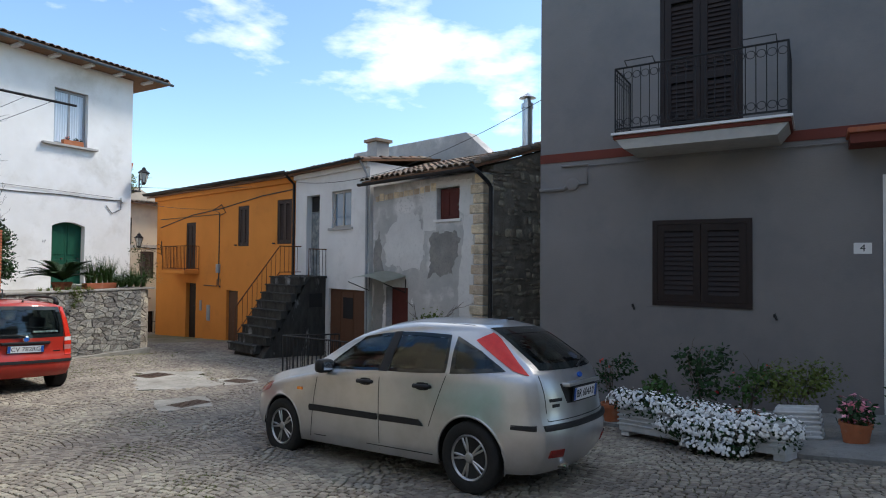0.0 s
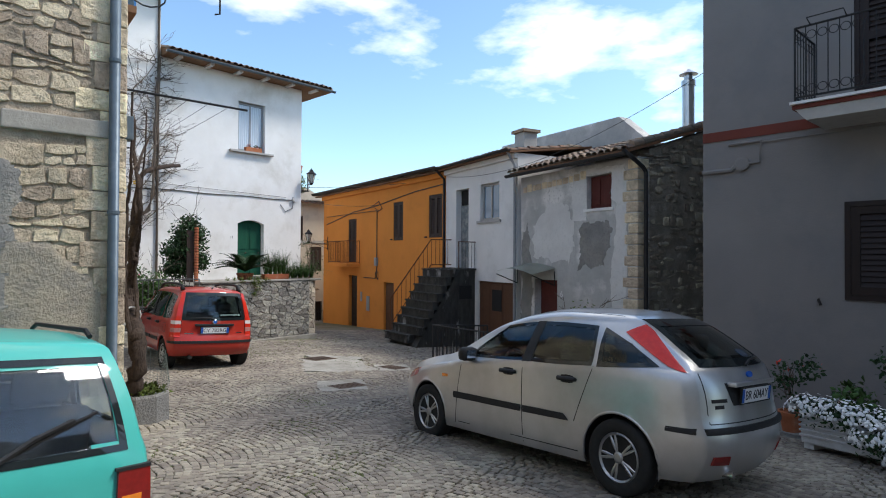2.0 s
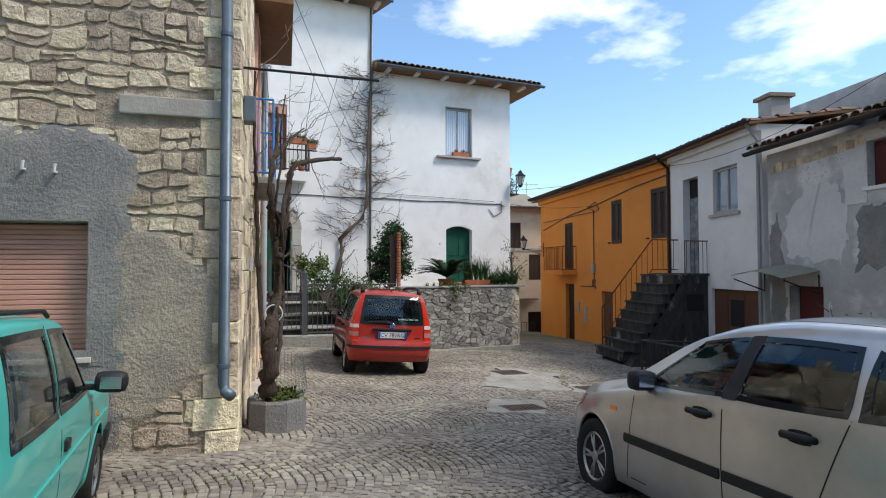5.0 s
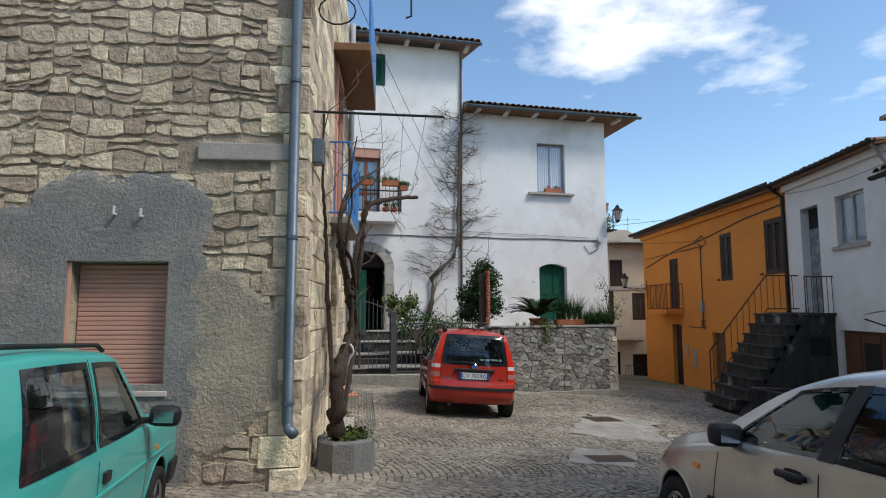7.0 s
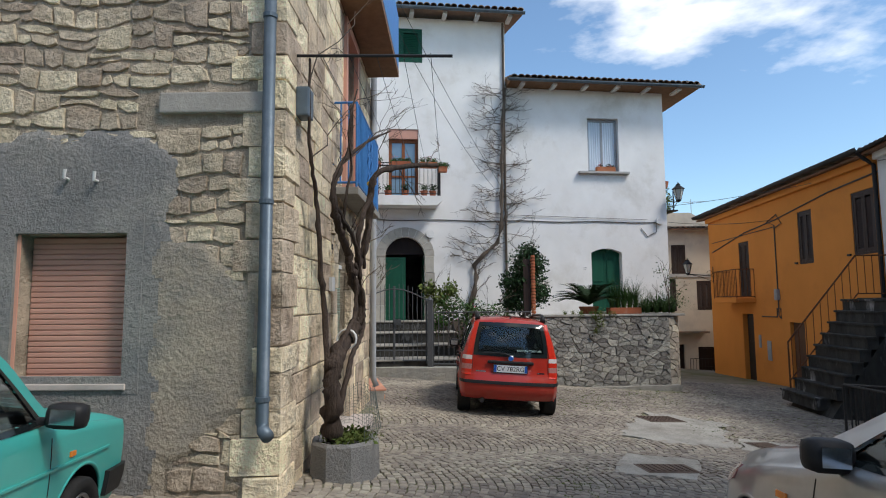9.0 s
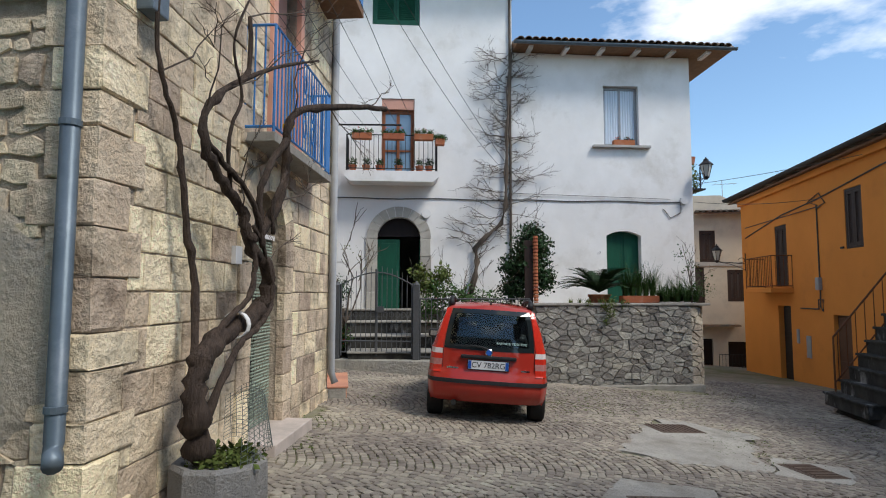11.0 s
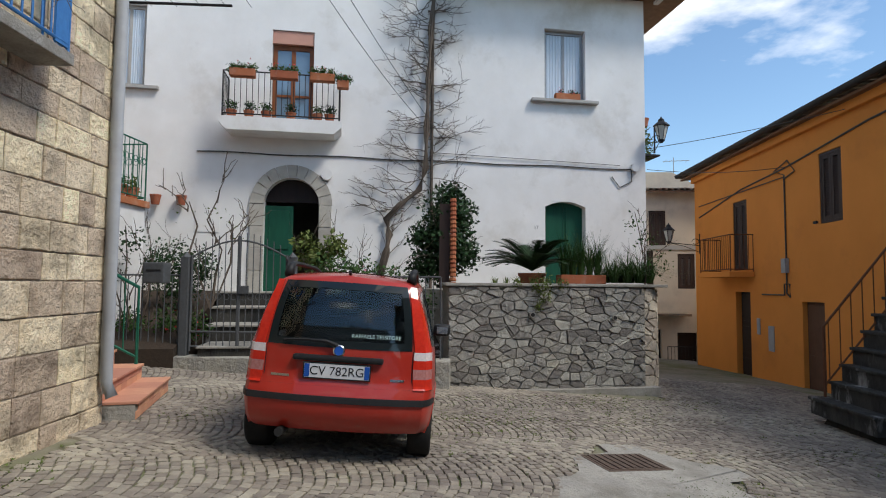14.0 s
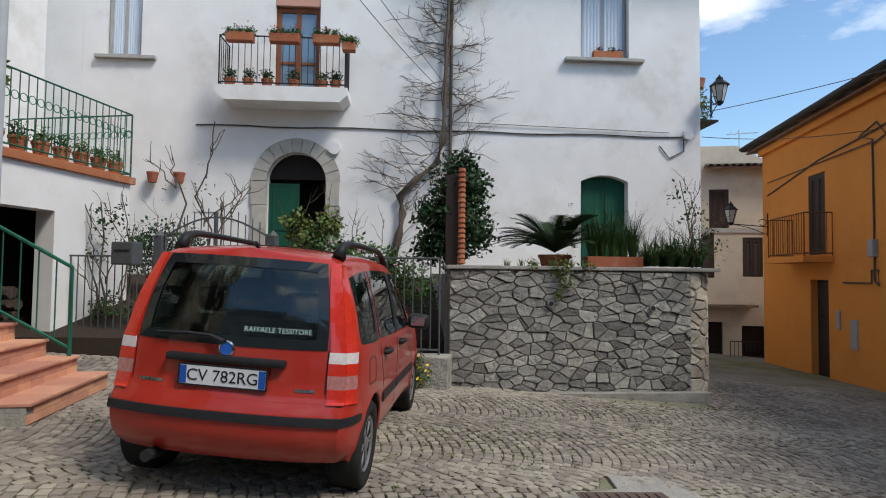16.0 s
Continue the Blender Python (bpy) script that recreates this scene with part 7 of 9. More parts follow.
# teal boxy small car
t_shell = Shell(rear=[(0.25, -0.46), (0.4, -0.50), (0.8, -0.49), (0.88, -0.47), (1.3, -0.28), (1.40, -0.20), (1.5, -0.16)],
                front=[(0.25, 2.78), (0.45, 2.85), (0.75, 2.84), (0.85, 2.80), (1.5, 2.73)],
                top=[(-0.3, 1.37), (-0.16, 1.43), (0.3, 1.455), (1.1, 1.44), (1.3, 1.41), (1.9, 0.97), (2.5, 0.90), (2.87, 0.82)],
                belt=[(-0.5, 0.87), (1.9, 0.88), (2.87, 0.80)],
                width=[(-0.50, 0.69), (-0.44, 0.725), (0, 0.735), (2.2, 0.735), (2.75, 0.725), (2.85, 0.69)],
                roof=[(-0.5, 0.565), (0.5, 0.585), (1.3, 0.585), (2.8, 0.62)], sill=0.24, wheels=(0, 2.16), arch=0.32, shoulder=0.045, bow=0.045, crown=0.02)
TC = car("teal_small_car", t_shell, on_ground(-3.5, 0.0, 192.5, -0.03), "paint_teal", "turquoise boxy three-door car from the eighties", 0.27, 0.66, 4, [
    ("door_window", "side", [(1.68, 0.93), (0.79, 0.93), (0.81, 1.355), (1.24, 1.345)], 0.06, 0.02, 0.018),
    ("rear_window", "side", [(0.70, 0.93), (-0.11, 0.94), (0.01, 1.355), (0.71, 1.36)], 0.06, 0.02, 0.018),
    ("rear_screen", "rear", [(-0.585, 0.905), (0.585, 0.905), (0.505, 1.32), (-0.505, 1.32)], 0.07, 0.012, 0.02),
    ("windscreen", "top", [(1.84, -0.58), (1.36, -0.53), (1.36, 0.53), (1.84, 0.58)], 0.06, 0.025, 0.02)], 1.42, 0.75, 0.05, glass="clear_glass")
seams(TC, t_shell, ([(0.757, 0.3), (0.749, 0.3), (0.749, 1.385), (0.757, 1.385)], [(1.78, 0.35), (1.772, 0.35), (1.74, 0.89), (1.748, 0.89)], [(1.72, 0.33), (0.8, 0.33), (0.8, 0.338), (1.72, 0.338)]))
both(TC, "swage_line", t_shell, [(2.5, 0.66), (-0.4, 0.66), (-0.4, 0.675), (2.5, 0.675)], "paint_teal", 0.012)
part("rear_wiper", tube(bmesh.new(), [(t_shell.rear_x(-0.05, 0.9) - 0.04, -0.02, 0.90), (t_shell.rear_x(-0.2, 1.0) - 0.03, -0.2, 1.0), (t_shell.rear_x(-0.36, 1.06) - 0.03, -0.36, 1.06)], 0.013, 6), M["black_plastic"], TC)
part("wiper_blade", tube(bmesh.new(), [(t_shell.rear_x(-0.1, 0.93) - 0.018, -0.08, 0.925), (t_shell.rear_x(-0.42, 1.06) - 0.018, -0.46, 1.085)], 0.009, 5), M["black_plastic"], TC)
for s in (1, -1):
    tl = part("tail_lamp", t_shell.rear_patch([(s * 0.535, 0.55), (s * 0.70, 0.55), (s * 0.70, 0.80), (s * 0.535, 0.80)], 0.02, 6, 6, 0.03), M["lamp_dark"], TC, "red and amber tail lamp in black frame")
    part("amber_lens", t_shell.rear_patch([(s * 0.55, 0.60), (s * 0.64, 0.60), (s * 0.64, 0.68), (s * 0.55, 0.68)], 0.025, 4, 3), M["lamp_amber"], tl)
    part("lamp_surround", t_shell.rear_patch([(s * 0.52, 0.80), (s * 0.715, 0.80), (s * 0.715, 0.815), (s * 0.52, 0.815)], 0.024, 6, 1, 0.03), M["black_plastic"], tl)
    mirror(TC, 1.62, 0.74, 0.98, s)
    bm = bmesh.new()
    tube(bm, [(-0.1, s * 0.5, 1.43), (-0.02, s * 0.5, 1.46), (1.1, s * 0.51, 1.455), (1.22, s * 0.51, 1.42)], 0.014, 6)
    part("roof_bar", bm, M["black_plastic"], TC)
    yy = s * t_shell.side_y(0.86, 0.76)
    part("door_handle", boxbm(0.82, 0.92, *sorted((yy - s * 0.01, yy + s * 0.02)), 0.72, 0.78, bevel=0.008), M["black_plastic"], TC)
part("rear_bumper", t_shell.rear_patch([(-0.71, 0.3), (0.71, 0.3), (0.71, 0.48), (-0.71, 0.48)], 0.05, thick=0.07), M["black_plastic"], TC)
both(TC, "front_bumper", t_shell, [(2.82, 0.34), (2.5, 0.34), (2.5, 0.5), (2.82, 0.5)], "black_plastic", 0.03, thick=0.05)
both(TC, "side_repeater", t_shell, [(2.02, 0.70), (1.96, 0.70), (1.96, 0.73), (2.02, 0.73)], "lamp_amber", 0.01, nx=2)
part("model_lettering", t_shell.rear_patch([(0.22, 0.60), (0.42, 0.60), (0.42, 0.635), (0.22, 0.635)], 0.006, 4, 1), M["black_plastic"], TC)

# ---- old masonry that shows through on the grey house ----
rp_ = random.Random(31)
side_polys = coursed(0.1, 5.5, -1.2, 5.0, rp_, lambda x, z: z < 3.85 + 0.27 * x and (rp_.random() < 0.5 or z > 3.5 + 0.27 * x), (0.08, 0.19), (0.1, 0.3), 0.012, 0.09)
vv, ff = [], []
for p in side_polys:
    v, f = stone_geo(p, 0.03 * rp_.uniform(0.4, 1.3), rp_)
    o = len(vv)
    vv += [(3.952 - y, x, z) for x, y, z in v]
    ff += [tuple(i + o for i in q) for q in f]
ob = part("side_stonework", mesh_of("side_stonework", vv, ff, M["old_rubble"], True), None, P)
ob["kind"] = "stuff"
for k in range(21):
    z0 = -0.9 + k * 0.225
    w = rp_.uniform(0.3, 0.42) if k % 2 else rp_.uniform(0.16, 0.26)
    part("quoin", boxbm(3.93 - w, 3.985, -0.02 - rp_.uniform(0, 0.012), 0.16 if k % 2 else 0.3, z0, z0 + 0.2, bevel=0.02), M["stone"], P)
x = 0.1
while x < 2.3:
    w = rp_.uniform(0.13, 0.24)
    h = rp_.uniform(0.14, 0.2)
    part("eave_stone", boxbm(x, x + w - 0.02, -0.015, 0.05, 3.42 + 0.05 * x, 3.42 + 0.05 * x + h, bevel=0.02), M["stone"], P)
    x += w
text_part("house_number", "6", 0.2, M["white_paint"], P, Matrix.Translation((1.62, -0.004, 0.85)) @ pose(0, 0, 0, 90, 0, 0))
x = 0
for k in range(12):
    y = 0.0 + k * 0.3
    bm = bmesh.new()
    cyl(bm, (3.98, y - 0.2, 4.05 + 0.30 * y), (3.98, y + 0.14, 4.14 + 0.30 * y), 0.09, 0.075, seg=10)
    part("verge_tile", bm, M["roof_tile"], P)
text_part("house_number", "17", 0.11, M["grey_iron"], W, Matrix.Translation((4.75, -0.004, 2.35)) @ pose(0, 0, 0, 90, 0, 0))

# ---- plants ----


def leaf_cloud(bm, centres, n, size, rnd, squash=1.0, droop=0.0, long=1.0):
    """Many small folded leaves scattered through balls (x, y, z, r)."""
    tot = sum(c[3] ** 2 for c in centres)
    for cx, cy, cz, r in centres:
        for _ in range(int(n * r * r / tot)):
            d = Vector((rnd.gauss(0, 1), rnd.gauss(0, 1), rnd.gauss(0, 1))).normalized()
            p = Vector((cx, cy, cz)) + Vector((d.x, d.y, d.z * squash)) * r * rnd.uniform(0.35, 1.08)
            s = size * rnd.uniform(0.6, 1.4)
            a = Vector((rnd.gauss(0, 1), rnd.gauss(0, 1), rnd.gauss(0.1, 0.8) - droop)).normalized()
            b = a.cross(d + Vector((0.01, 0.02, 0.03))).normalized()
            n0 = a.cross(b)
            vs = [bm.verts.new(p), bm.verts.new(p + a * s * 0.5 * long + b * s * 0.32 + n0 * s * 0.1), bm.verts.new(p + a * s * long), bm.verts.new(p + a * s * 0.5 * long - b * s * 0.32 + n0 * s * 0.1)]
            bm.faces.new((vs[0], vs[1], vs[2]))
            bm.faces.new((vs[0], vs[2], vs[3]))
    return bm


def leaf_part(name, parent, centres, n, size, material, seed, **kw):
    bm = leaf_cloud(bmesh.new(), centres, n, size, random.Random(seed), **kw)
    me = bpy.data.meshes.new(name)
    bm.to_mesh(me)
    bm.free()
    return part(name, me, M[material], parent)


def twigs(bm, root, tip, rnd, r=0.01, depth=3, spread=0.5, n=3):
    root, tip = Vector(root), Vector(tip)
    L_ = (tip - root).length
    pts = [root]
    for k in range(1, 5):
        pts.append(root.lerp(tip, k / 4) + Vector((rnd.uniform(-1, 1), rnd.uniform(-1, 1), rnd.uniform(-1, 1))) * L_ * 0.06)
    tube(bm, pts, r, 4, r * 0.5)
    if depth:
        for _ in range(n):
            k = rnd.uniform(0.25, 0.95)
            a = root.lerp(tip, k)
            d = (tip - root).normalized() + Vector((rnd.uniform(-1, 1), rnd.uniform(-1, 1), rnd.uniform(-0.7, 1))) * spread * 1.6
            twigs(bm, a, a + d.normalized() * L_ * rnd.uniform(0.3, 0.6), rnd, r * 0.6, depth - 1, spread, n)
    return bm


def pot(name, m, r, h, label, flat=0.8, parent=None):
    bm = lathe(bmesh.new(), [(r * 0.68, 0), (r * 0.93, h * 0.82), (r, h * 0.83), (r * 1.02, h), (r * 0.9, h), (r * 0.86, h * 0.9), (0.001, h * 0.88)], 20)
    ob = part(name, bm, M["terracotta"], parent, smooth=False)
    if parent:
        ob.matrix_local = m
        return ob
    ob.matrix_world = m
    return ob


def bush_in_pot(x, y, dz, r, h, label, centres, n, size, leaf, seed, flower=None, fl_n=0, trunk=True, group=""):
    p = pot("flower_pot", on_ground(x, y, 0, dz, tilt=False), r, h, label)
    tagged(p, label, "potted plant", group)
    part("soil", lathe(bmesh.new(), [(r * 0.86, h * 0.86), (0.001, h * 0.9)], 16), M["soil"], p)
    if trunk:
        bm = bmesh.new()
        rnd = random.Random(seed)
        for _ in range(4):
            c = rnd.choice(centres)
            twigs(bm, (rnd.uniform(-0.05, 0.05), rnd.uniform(-0.05, 0.05), h * 0.85), (c[0], c[1], c[2] + c[3] * 0.5), rnd, 0.009, 1)
        part("stems", bm, M["twig"], p)
    leaf_part("foliage", p, centres, n, size, leaf, seed)
    if flower:
        leaf_part("blossom", p, [(c[0], c[1], c[2] + c[3] * 0.3, c[3]) for c in centres], fl_n, size * 0.9, flower, seed + 1)
    return p


# grapevine against the stone front
VN = empty("grapevine", facade(-7.0, 1.05, 184.6), "gnarled old bare grapevine trained up the stone wall", "vine")
rv = random.Random(9)


def gnarl(name, pts, r0, r1, seed, n=5, seg=10):
    """A knotty stem through (x, out, z) points."""
    rnd = random.Random(seed)
    P3 = [Vector((a, -o, z)) for a, o, z in pts]
    out, rad = [], []
    for i in range(len(P3) - 1):
        a, b = P3[max(0, i - 1)], P3[i]
        c, d = P3[i + 1], P3[min(len(P3) - 1, i + 2)]
        for k in range(n):
            t = k / n
            q = 0.5 * ((2 * b) + (c - a) * t + (2 * a - 5 * b + 4 * c - d) * t * t + (3 * b - a - 3 * c + d) * t ** 3)
            f = (i + t) / (len(P3) - 1)
            rr = (r0 + (r1 - r0) * f) * (1 + 0.3 * noise.noise((f * 17, seed, 0)) + (0.22 if rnd.random() < 0.1 else 0))
            out.append(q + Vector((rnd.uniform(-1, 1), rnd.uniform(-1, 1), rnd.uniform(-1, 1))) * rr * 0.3)
            rad.append(rr)
    out.append(P3[-1])
    rad.append(r1)
    return part(name, tube(bmesh.new(), out, rad, seg), M["bark"], VN, smooth=True)


gnarl("trunk", [(0.85, 0.3, 0.1), (0.72, 0.3, 0.35), (0.66, 0.3, 0.6), (0.78, 0.32, 0.8), (1.05, 0.33, 0.93), (1.4, 0.34, 1.02), (1.68, 0.36, 1.12), (1.76, 0.38, 1.3), (1.66, 0.38, 1.5)], 0.085, 0.06, 1)
gnarl("limb", [(1.66, 0.38, 1.5), (1.45, 0.36, 1.6), (1.34, 0.34, 1.76), (1.3, 0.33, 1.9), (1.1, 0.32, 2.0), (0.82, 0.3, 2.16), (0.68, 0.3, 2.32), (0.72, 0.3, 2.55), (1.0, 0.32, 2.8), (1.3, 0.35, 3.05), (1.3, 0.35, 3.5)], 0.052, 0.018, 2)
gnarl("limb", [(1.36, 0.36, 1.66), (1.6, 0.4, 1.78), (1.8, 0.44, 2.05), (1.9, 0.48, 2.35), (1.82, 0.5, 2.62), (1.86, 0.55, 2.85), (2.1, 0.75, 3.0), (2.5, 1.1, 3.12), (2.7, 1.25, 3.16)], 0.05, 0.026, 3)
gnarl("limb", [(0.72, 0.26, 0.5), (0.85, 0.2, 1.1), (0.84, 0.18, 1.4), (0.74, 0.16, 1.75), (0.66, 0.16, 2.1), (0.6, 0.15, 2.35), (0.42, 0.15, 2.6), (0.33, 0.14, 2.9), (0.32, 0.14, 3.6)], 0.032, 0.012, 4)
gnarl("limb", [(0.8, 0.3, 0.85), (1.05, 0.36, 1.05), (1.3, 0.4, 1.2), (1.42, 0.4, 1.45), (1.36, 0.38, 1.66)], 0.025, 0.02, 5)
gnarl("limb", [(1.0, 0.32, 2.8), (1.5, 0.5, 3.15), (2.1, 0.7, 3.45)], 0.022, 0.008, 6)
gnarl("limb", [(1.82, 0.5, 2.62), (1.65, 0.45, 2.4), (1.45, 0.42, 2.1), (1.5, 0.4, 1.8)], 0.03, 0.03, 7)
gnarl("limb", [(0.7, 0.34, 0.3), (0.86, 0.4, 0.62), (1.12, 0.42, 0.86), (1.45, 0.44, 0.98), (1.72, 0.44, 1.2), (1.6, 0.42, 1.55), (1.36, 0.4, 1.78)], 0.03, 0.016, 11)
gnarl("limb", [(0.68, 0.3, 2.32), (0.9, 0.34, 2.2), (1.18, 0.4, 2.05), (1.4, 0.42, 1.85), (1.52, 0.42, 1.62)], 0.02, 0.024, 12)
gnarl("limb", [(1.9, 0.48, 2.35), (1.72, 0.5, 2.2), (1.62, 0.46, 1.98), (1.7, 0.44, 1.75)], 0.016, 0.02, 13)
gnarl("limb", [(1.1, 0.32, 2.0), (0.95, 0.36, 2.4), (1.06, 0.4, 2.75), (0.9, 0.4, 3.1), (1.1, 0.45, 3.6)], 0.018, 0.007, 14)
bm = bmesh.new()
for a, b in (((0.72, -0.3, 2.55), (0.4, -0.5, 3.0)), ((1.8, -0.44, 2.05), (2.3, -0.7, 2.3)), ((1.3, -0.33, 1.9), (0.9, -0.5, 2.3)), ((1.66, -0.38, 1.5), (2.05, -0.5, 1.75)), ((1.86, -0.55, 2.85), (1.5, -0.7, 3.3)), ((1.0, -0.35, 2.8), (1.9, -0.9, 3.6)), ((2.5, -1.1, 3.12), (2.9, -1.3, 3.5)), ((1.3, -0.35, 3.5), (2.2, -0.7, 4.0)), ((0.4, -0.15, 2.7), (0.9, -0.4, 3.3)), ((2.2, -0.8, 3.0), (3.0, -1.0, 2.7)), ((0.33, -0.14, 3.4), (0.9, -0.5, 4.4))):
    twigs(bm, a, b, rv, 0.007, 2, 0.6)
part("twig", bm, M["twig"], VN)["kind"] = "stuff"
bm = bmesh.new()
for k in range(4):
    lathe_pts = [(1.22 + 0.014 * k, -0.335 + 0.1 * math.cos(a), 0.99 + 0.1 * math.sin(a)) for a in [2 * math.pi * i / 14 for i in range(15)]]
    tube(bm, lathe_pts, 0.008, 5)
part("rope_tie", bm, M["white_paint"], VN, "pale rope tied round the trunk")
bm = bmesh.new()
tube(bm, [(1.86, -0.5 + 0.05 * math.cos(a), 2.75 + 0.02 * math.sin(a)) for a in [i * 0.5 for i in range(13)]], 0.012, 5)
part("yellow_tie", bm, M["petal_yellow"], VN)
VP = empty("stone_planter", facade(-7.0, 1.05, 184.6), "round weathered concrete planter at the foot of the vine", "planter")
bm = lathe(bmesh.new(), [(0.34, -0.45), (0.33, 0.04), (0.31, 0.07), (0.26, 0.06), (0.25, 0.02), (0.001, 0.03)], 9, (0.92, -0.38, 0))
part("tub", bm, M["cement"], VP)
leaf_part("moss", VP, [(0.92, -0.42, 0.08, 0.27)], 420, 0.05, "moss", 41, squash=0.2)["kind"] = "stuff"
bm = bmesh.new()
rows = []
for i in range(14):
    t = i / 13
    rows.append([bm.verts.new((0.98 + 0.27 * math.cos(a) * (1 - 0.35 * t), -0.47 + 0.25 * math.sin(a) * (1 - 0.2 * t), 0.1 + 0.42 * t + 0.05 * math.sin(3 * a + 2 * t))) for a in [-2.6 + 3.4 * k / 18 for k in range(19)]])
for a, b in zip(rows, rows[1:]):
    for k in range(18):
        bm.faces.new((a[k], a[k + 1], b[k + 1], b[k]))
netting = part("wire_netting", bm, M["net"], VP, "torn grey netting")
wf = netting.modifiers.new("wire", "WIREFRAME")
wf.thickness = 0.004
rod = empty("iron_rod", facade(-7.0, 1.05, 184.6), "black iron washing-line arm on the wall", "rod")
for pts in ([(0.3, -0.02, 3.62), (0.3, -1.45, 3.6)], [(5.45, 0.0, 3.84), (5.4, -1.05, 3.8)], [(0.25, 0.0, 4.9), (0.25, -1.1, 4.95)]):
    bm = bmesh.new()
    tube(bm, pts, 0.014, 6)
    part("arm", bm, M["black_iron"], rod)
bm = bmesh.new()
tube(bm, [(0.25, -0.05 - 0.22 + 0.2 * math.cos(a), 4.75 + 0.16 * math.sin(a)) for a in [i * 0.45 for i in range(20)]], 0.01, 5)
part("scroll", bm, M["black_iron"], rod)
part("hook", tube(bmesh.new(), [(0.25, -1.08, 4.95), (0.25, -1.08, 4.72), (0.25, -1.02, 4.7)], 0.012, 5), M["black_iron"], rod)
bm = bmesh.new()
for k in range(5):
    tube(bm, [(0.3 + 1.02 * j, -0.25 - 0.25 * k + 0.0, 3.63 - 0.05 * math.sin(math.pi * j / 5) + 0.03 * j) for j in range(6)], 0.003, 4)
part("lines", bm, M["cable"], rod)["kind"] = "stuff"

# bare creeper on the white house
CR = empty("bare_creeper", facade(-19.26, 0.88, 102.3), "leafless creeper climbing the white house wall", "vine")
rc = random.Random(77)
for off, r in ((0, 0.05), (0.06, 0.035), (-0.05, 0.03)):
    pts = [(1.1 + off, -0.1, 0.95), (1.3 + off, -0.12, 1.7), (1.38 - off, -0.1, 2.1), (1.3 + off, -0.1, 2.45), (1.62 + off, -0.1, 2.8), (2.02 - off, -0.1, 3.1), (2.15 + off, -0.1, 3.6), (2.18 - off, -0.1, 4.5), (2.2 + off, -0.1, 5.6), (2.26 - off, -0.1, 6.8), (2.34, -0.1, 7.9)]
    part("stem", tube(bmesh.new(), pts, r, 7, r * 0.55), M["twig"], CR, smooth=True)
tubepipe = bmesh.new()
tube(tubepipe, [(2.3, -0.05, 10.0), (2.3, -0.05, 0.9)], 0.034, 8)
part("downpipe", tubepipe, M["twig"], W)
bm = bmesh.new()
for k in range(105):
    z = 2.6 + rc.uniform(0, 5.3)
    s = rc.choice((-1, 1))
    L_ = rc.uniform(0.2, 1.1) * (1.15 if 3.3 < z < 4.3 else 0.85)
    x0_ = 2.18 if z > 3.3 else 1.7
    twigs(bm, (x0_, -0.08, z), (x0_ + s * L_, -0.05 - rc.uniform(0, 0.12), z + rc.uniform(-0.35, 0.6)), rc, 0.010, 2, 0.75, 3)
for k in range(8):
    z = 1.6 + 0.2 * k
    twigs(bm, (1.3, -0.08, z), (1.3 + rc.uniform(-0.9, 0.5), -0.1, z + rc.uniform(0.2, 0.6)), rc, 0.010, 2, 0.4, 3)
part("twig", bm, M["twig"], CR)["kind"] = "stuff"

# ---- garden behind the gate ----
GT = tagged(part("garden_terrace", boxbm(-0.02, 3.66, 0.45, 5.0, -1.2, 0.93), M["concrete"], m=None), "raised garden terrace behind the stone wall", "terrace", kind="structure")
GT.matrix_world = facade(-15.96, 3.71, 103.5)
GD = empty("garden_steps", facade(-19.26, 0.88, 102.3), "low stone garden steps up to the arched door", "steps")
for k in range(4):
    part("step", boxbm(-1.75 - 0.1 * k, 0.55, -3.3 + 0.85 * k, 0 if k == 3 else -3.3 + 0.85 * (k + 1) + 0.02, -0.8, 0.0 + 0.27 * k), M["stair_dark"], GD)
    part("tread", boxbm(-1.77 - 0.1 * k, 0.57, -3.34 + 0.85 * k, 0 if k == 3 else -3.3 + 0.85 * (k + 1) - 0.05, 0.002 + 0.27 * k, 0.035 + 0.27 * k, bevel=0.008), M["concrete"], GD)
for x0, x1 in ((0.6, 2.75), (-4.4, -2.1)):
    bm = bmesh.new()
    v = [bm.verts.new(p) for p in ((x0, -3.3, -0.9), (x1, -3.3, -0.9), (x1, 0, -0.9), (x0, 0, -0.9), (x0, -3.3, 0.0), (x1, -3.3, 0.0), (x1, -0.01, 0.85), (x0, -0.01, 0.85))]
    for f in ((0, 1, 5, 4), (1, 2, 6, 5), (2, 3, 7, 6), (3, 0, 4, 7), (4, 5, 6, 7)):
        bm.faces.new([v[i] for i in f])
    part("flower_bed", bm, M["soil"], GD)


def shrub(name, x, y, z, centres, n, size, leaf, seed, label, flower=None, fl_n=0, stem=0.012):
    s = empty(name, pose(x, y, z), label, "shrub")
    rnd = random.Random(seed)
    bm = bmesh.new()
    for c in centres:
        twigs(bm, (rnd.uniform(-0.08, 0.08), rnd.uniform(-0.08, 0.08), -0.05), (c[0], c[1], c[2] + 0.6 * c[3]), rnd, stem, 2, 0.5)
    part("branches", bm, M["twig"], s)["kind"] = "stuff"
    leaf_part("foliage", s, centres, n, size, leaf, seed)
    if flower:
        leaf_part("blossom", s, centres, fl_n, size, flower, seed + 1)
    return s


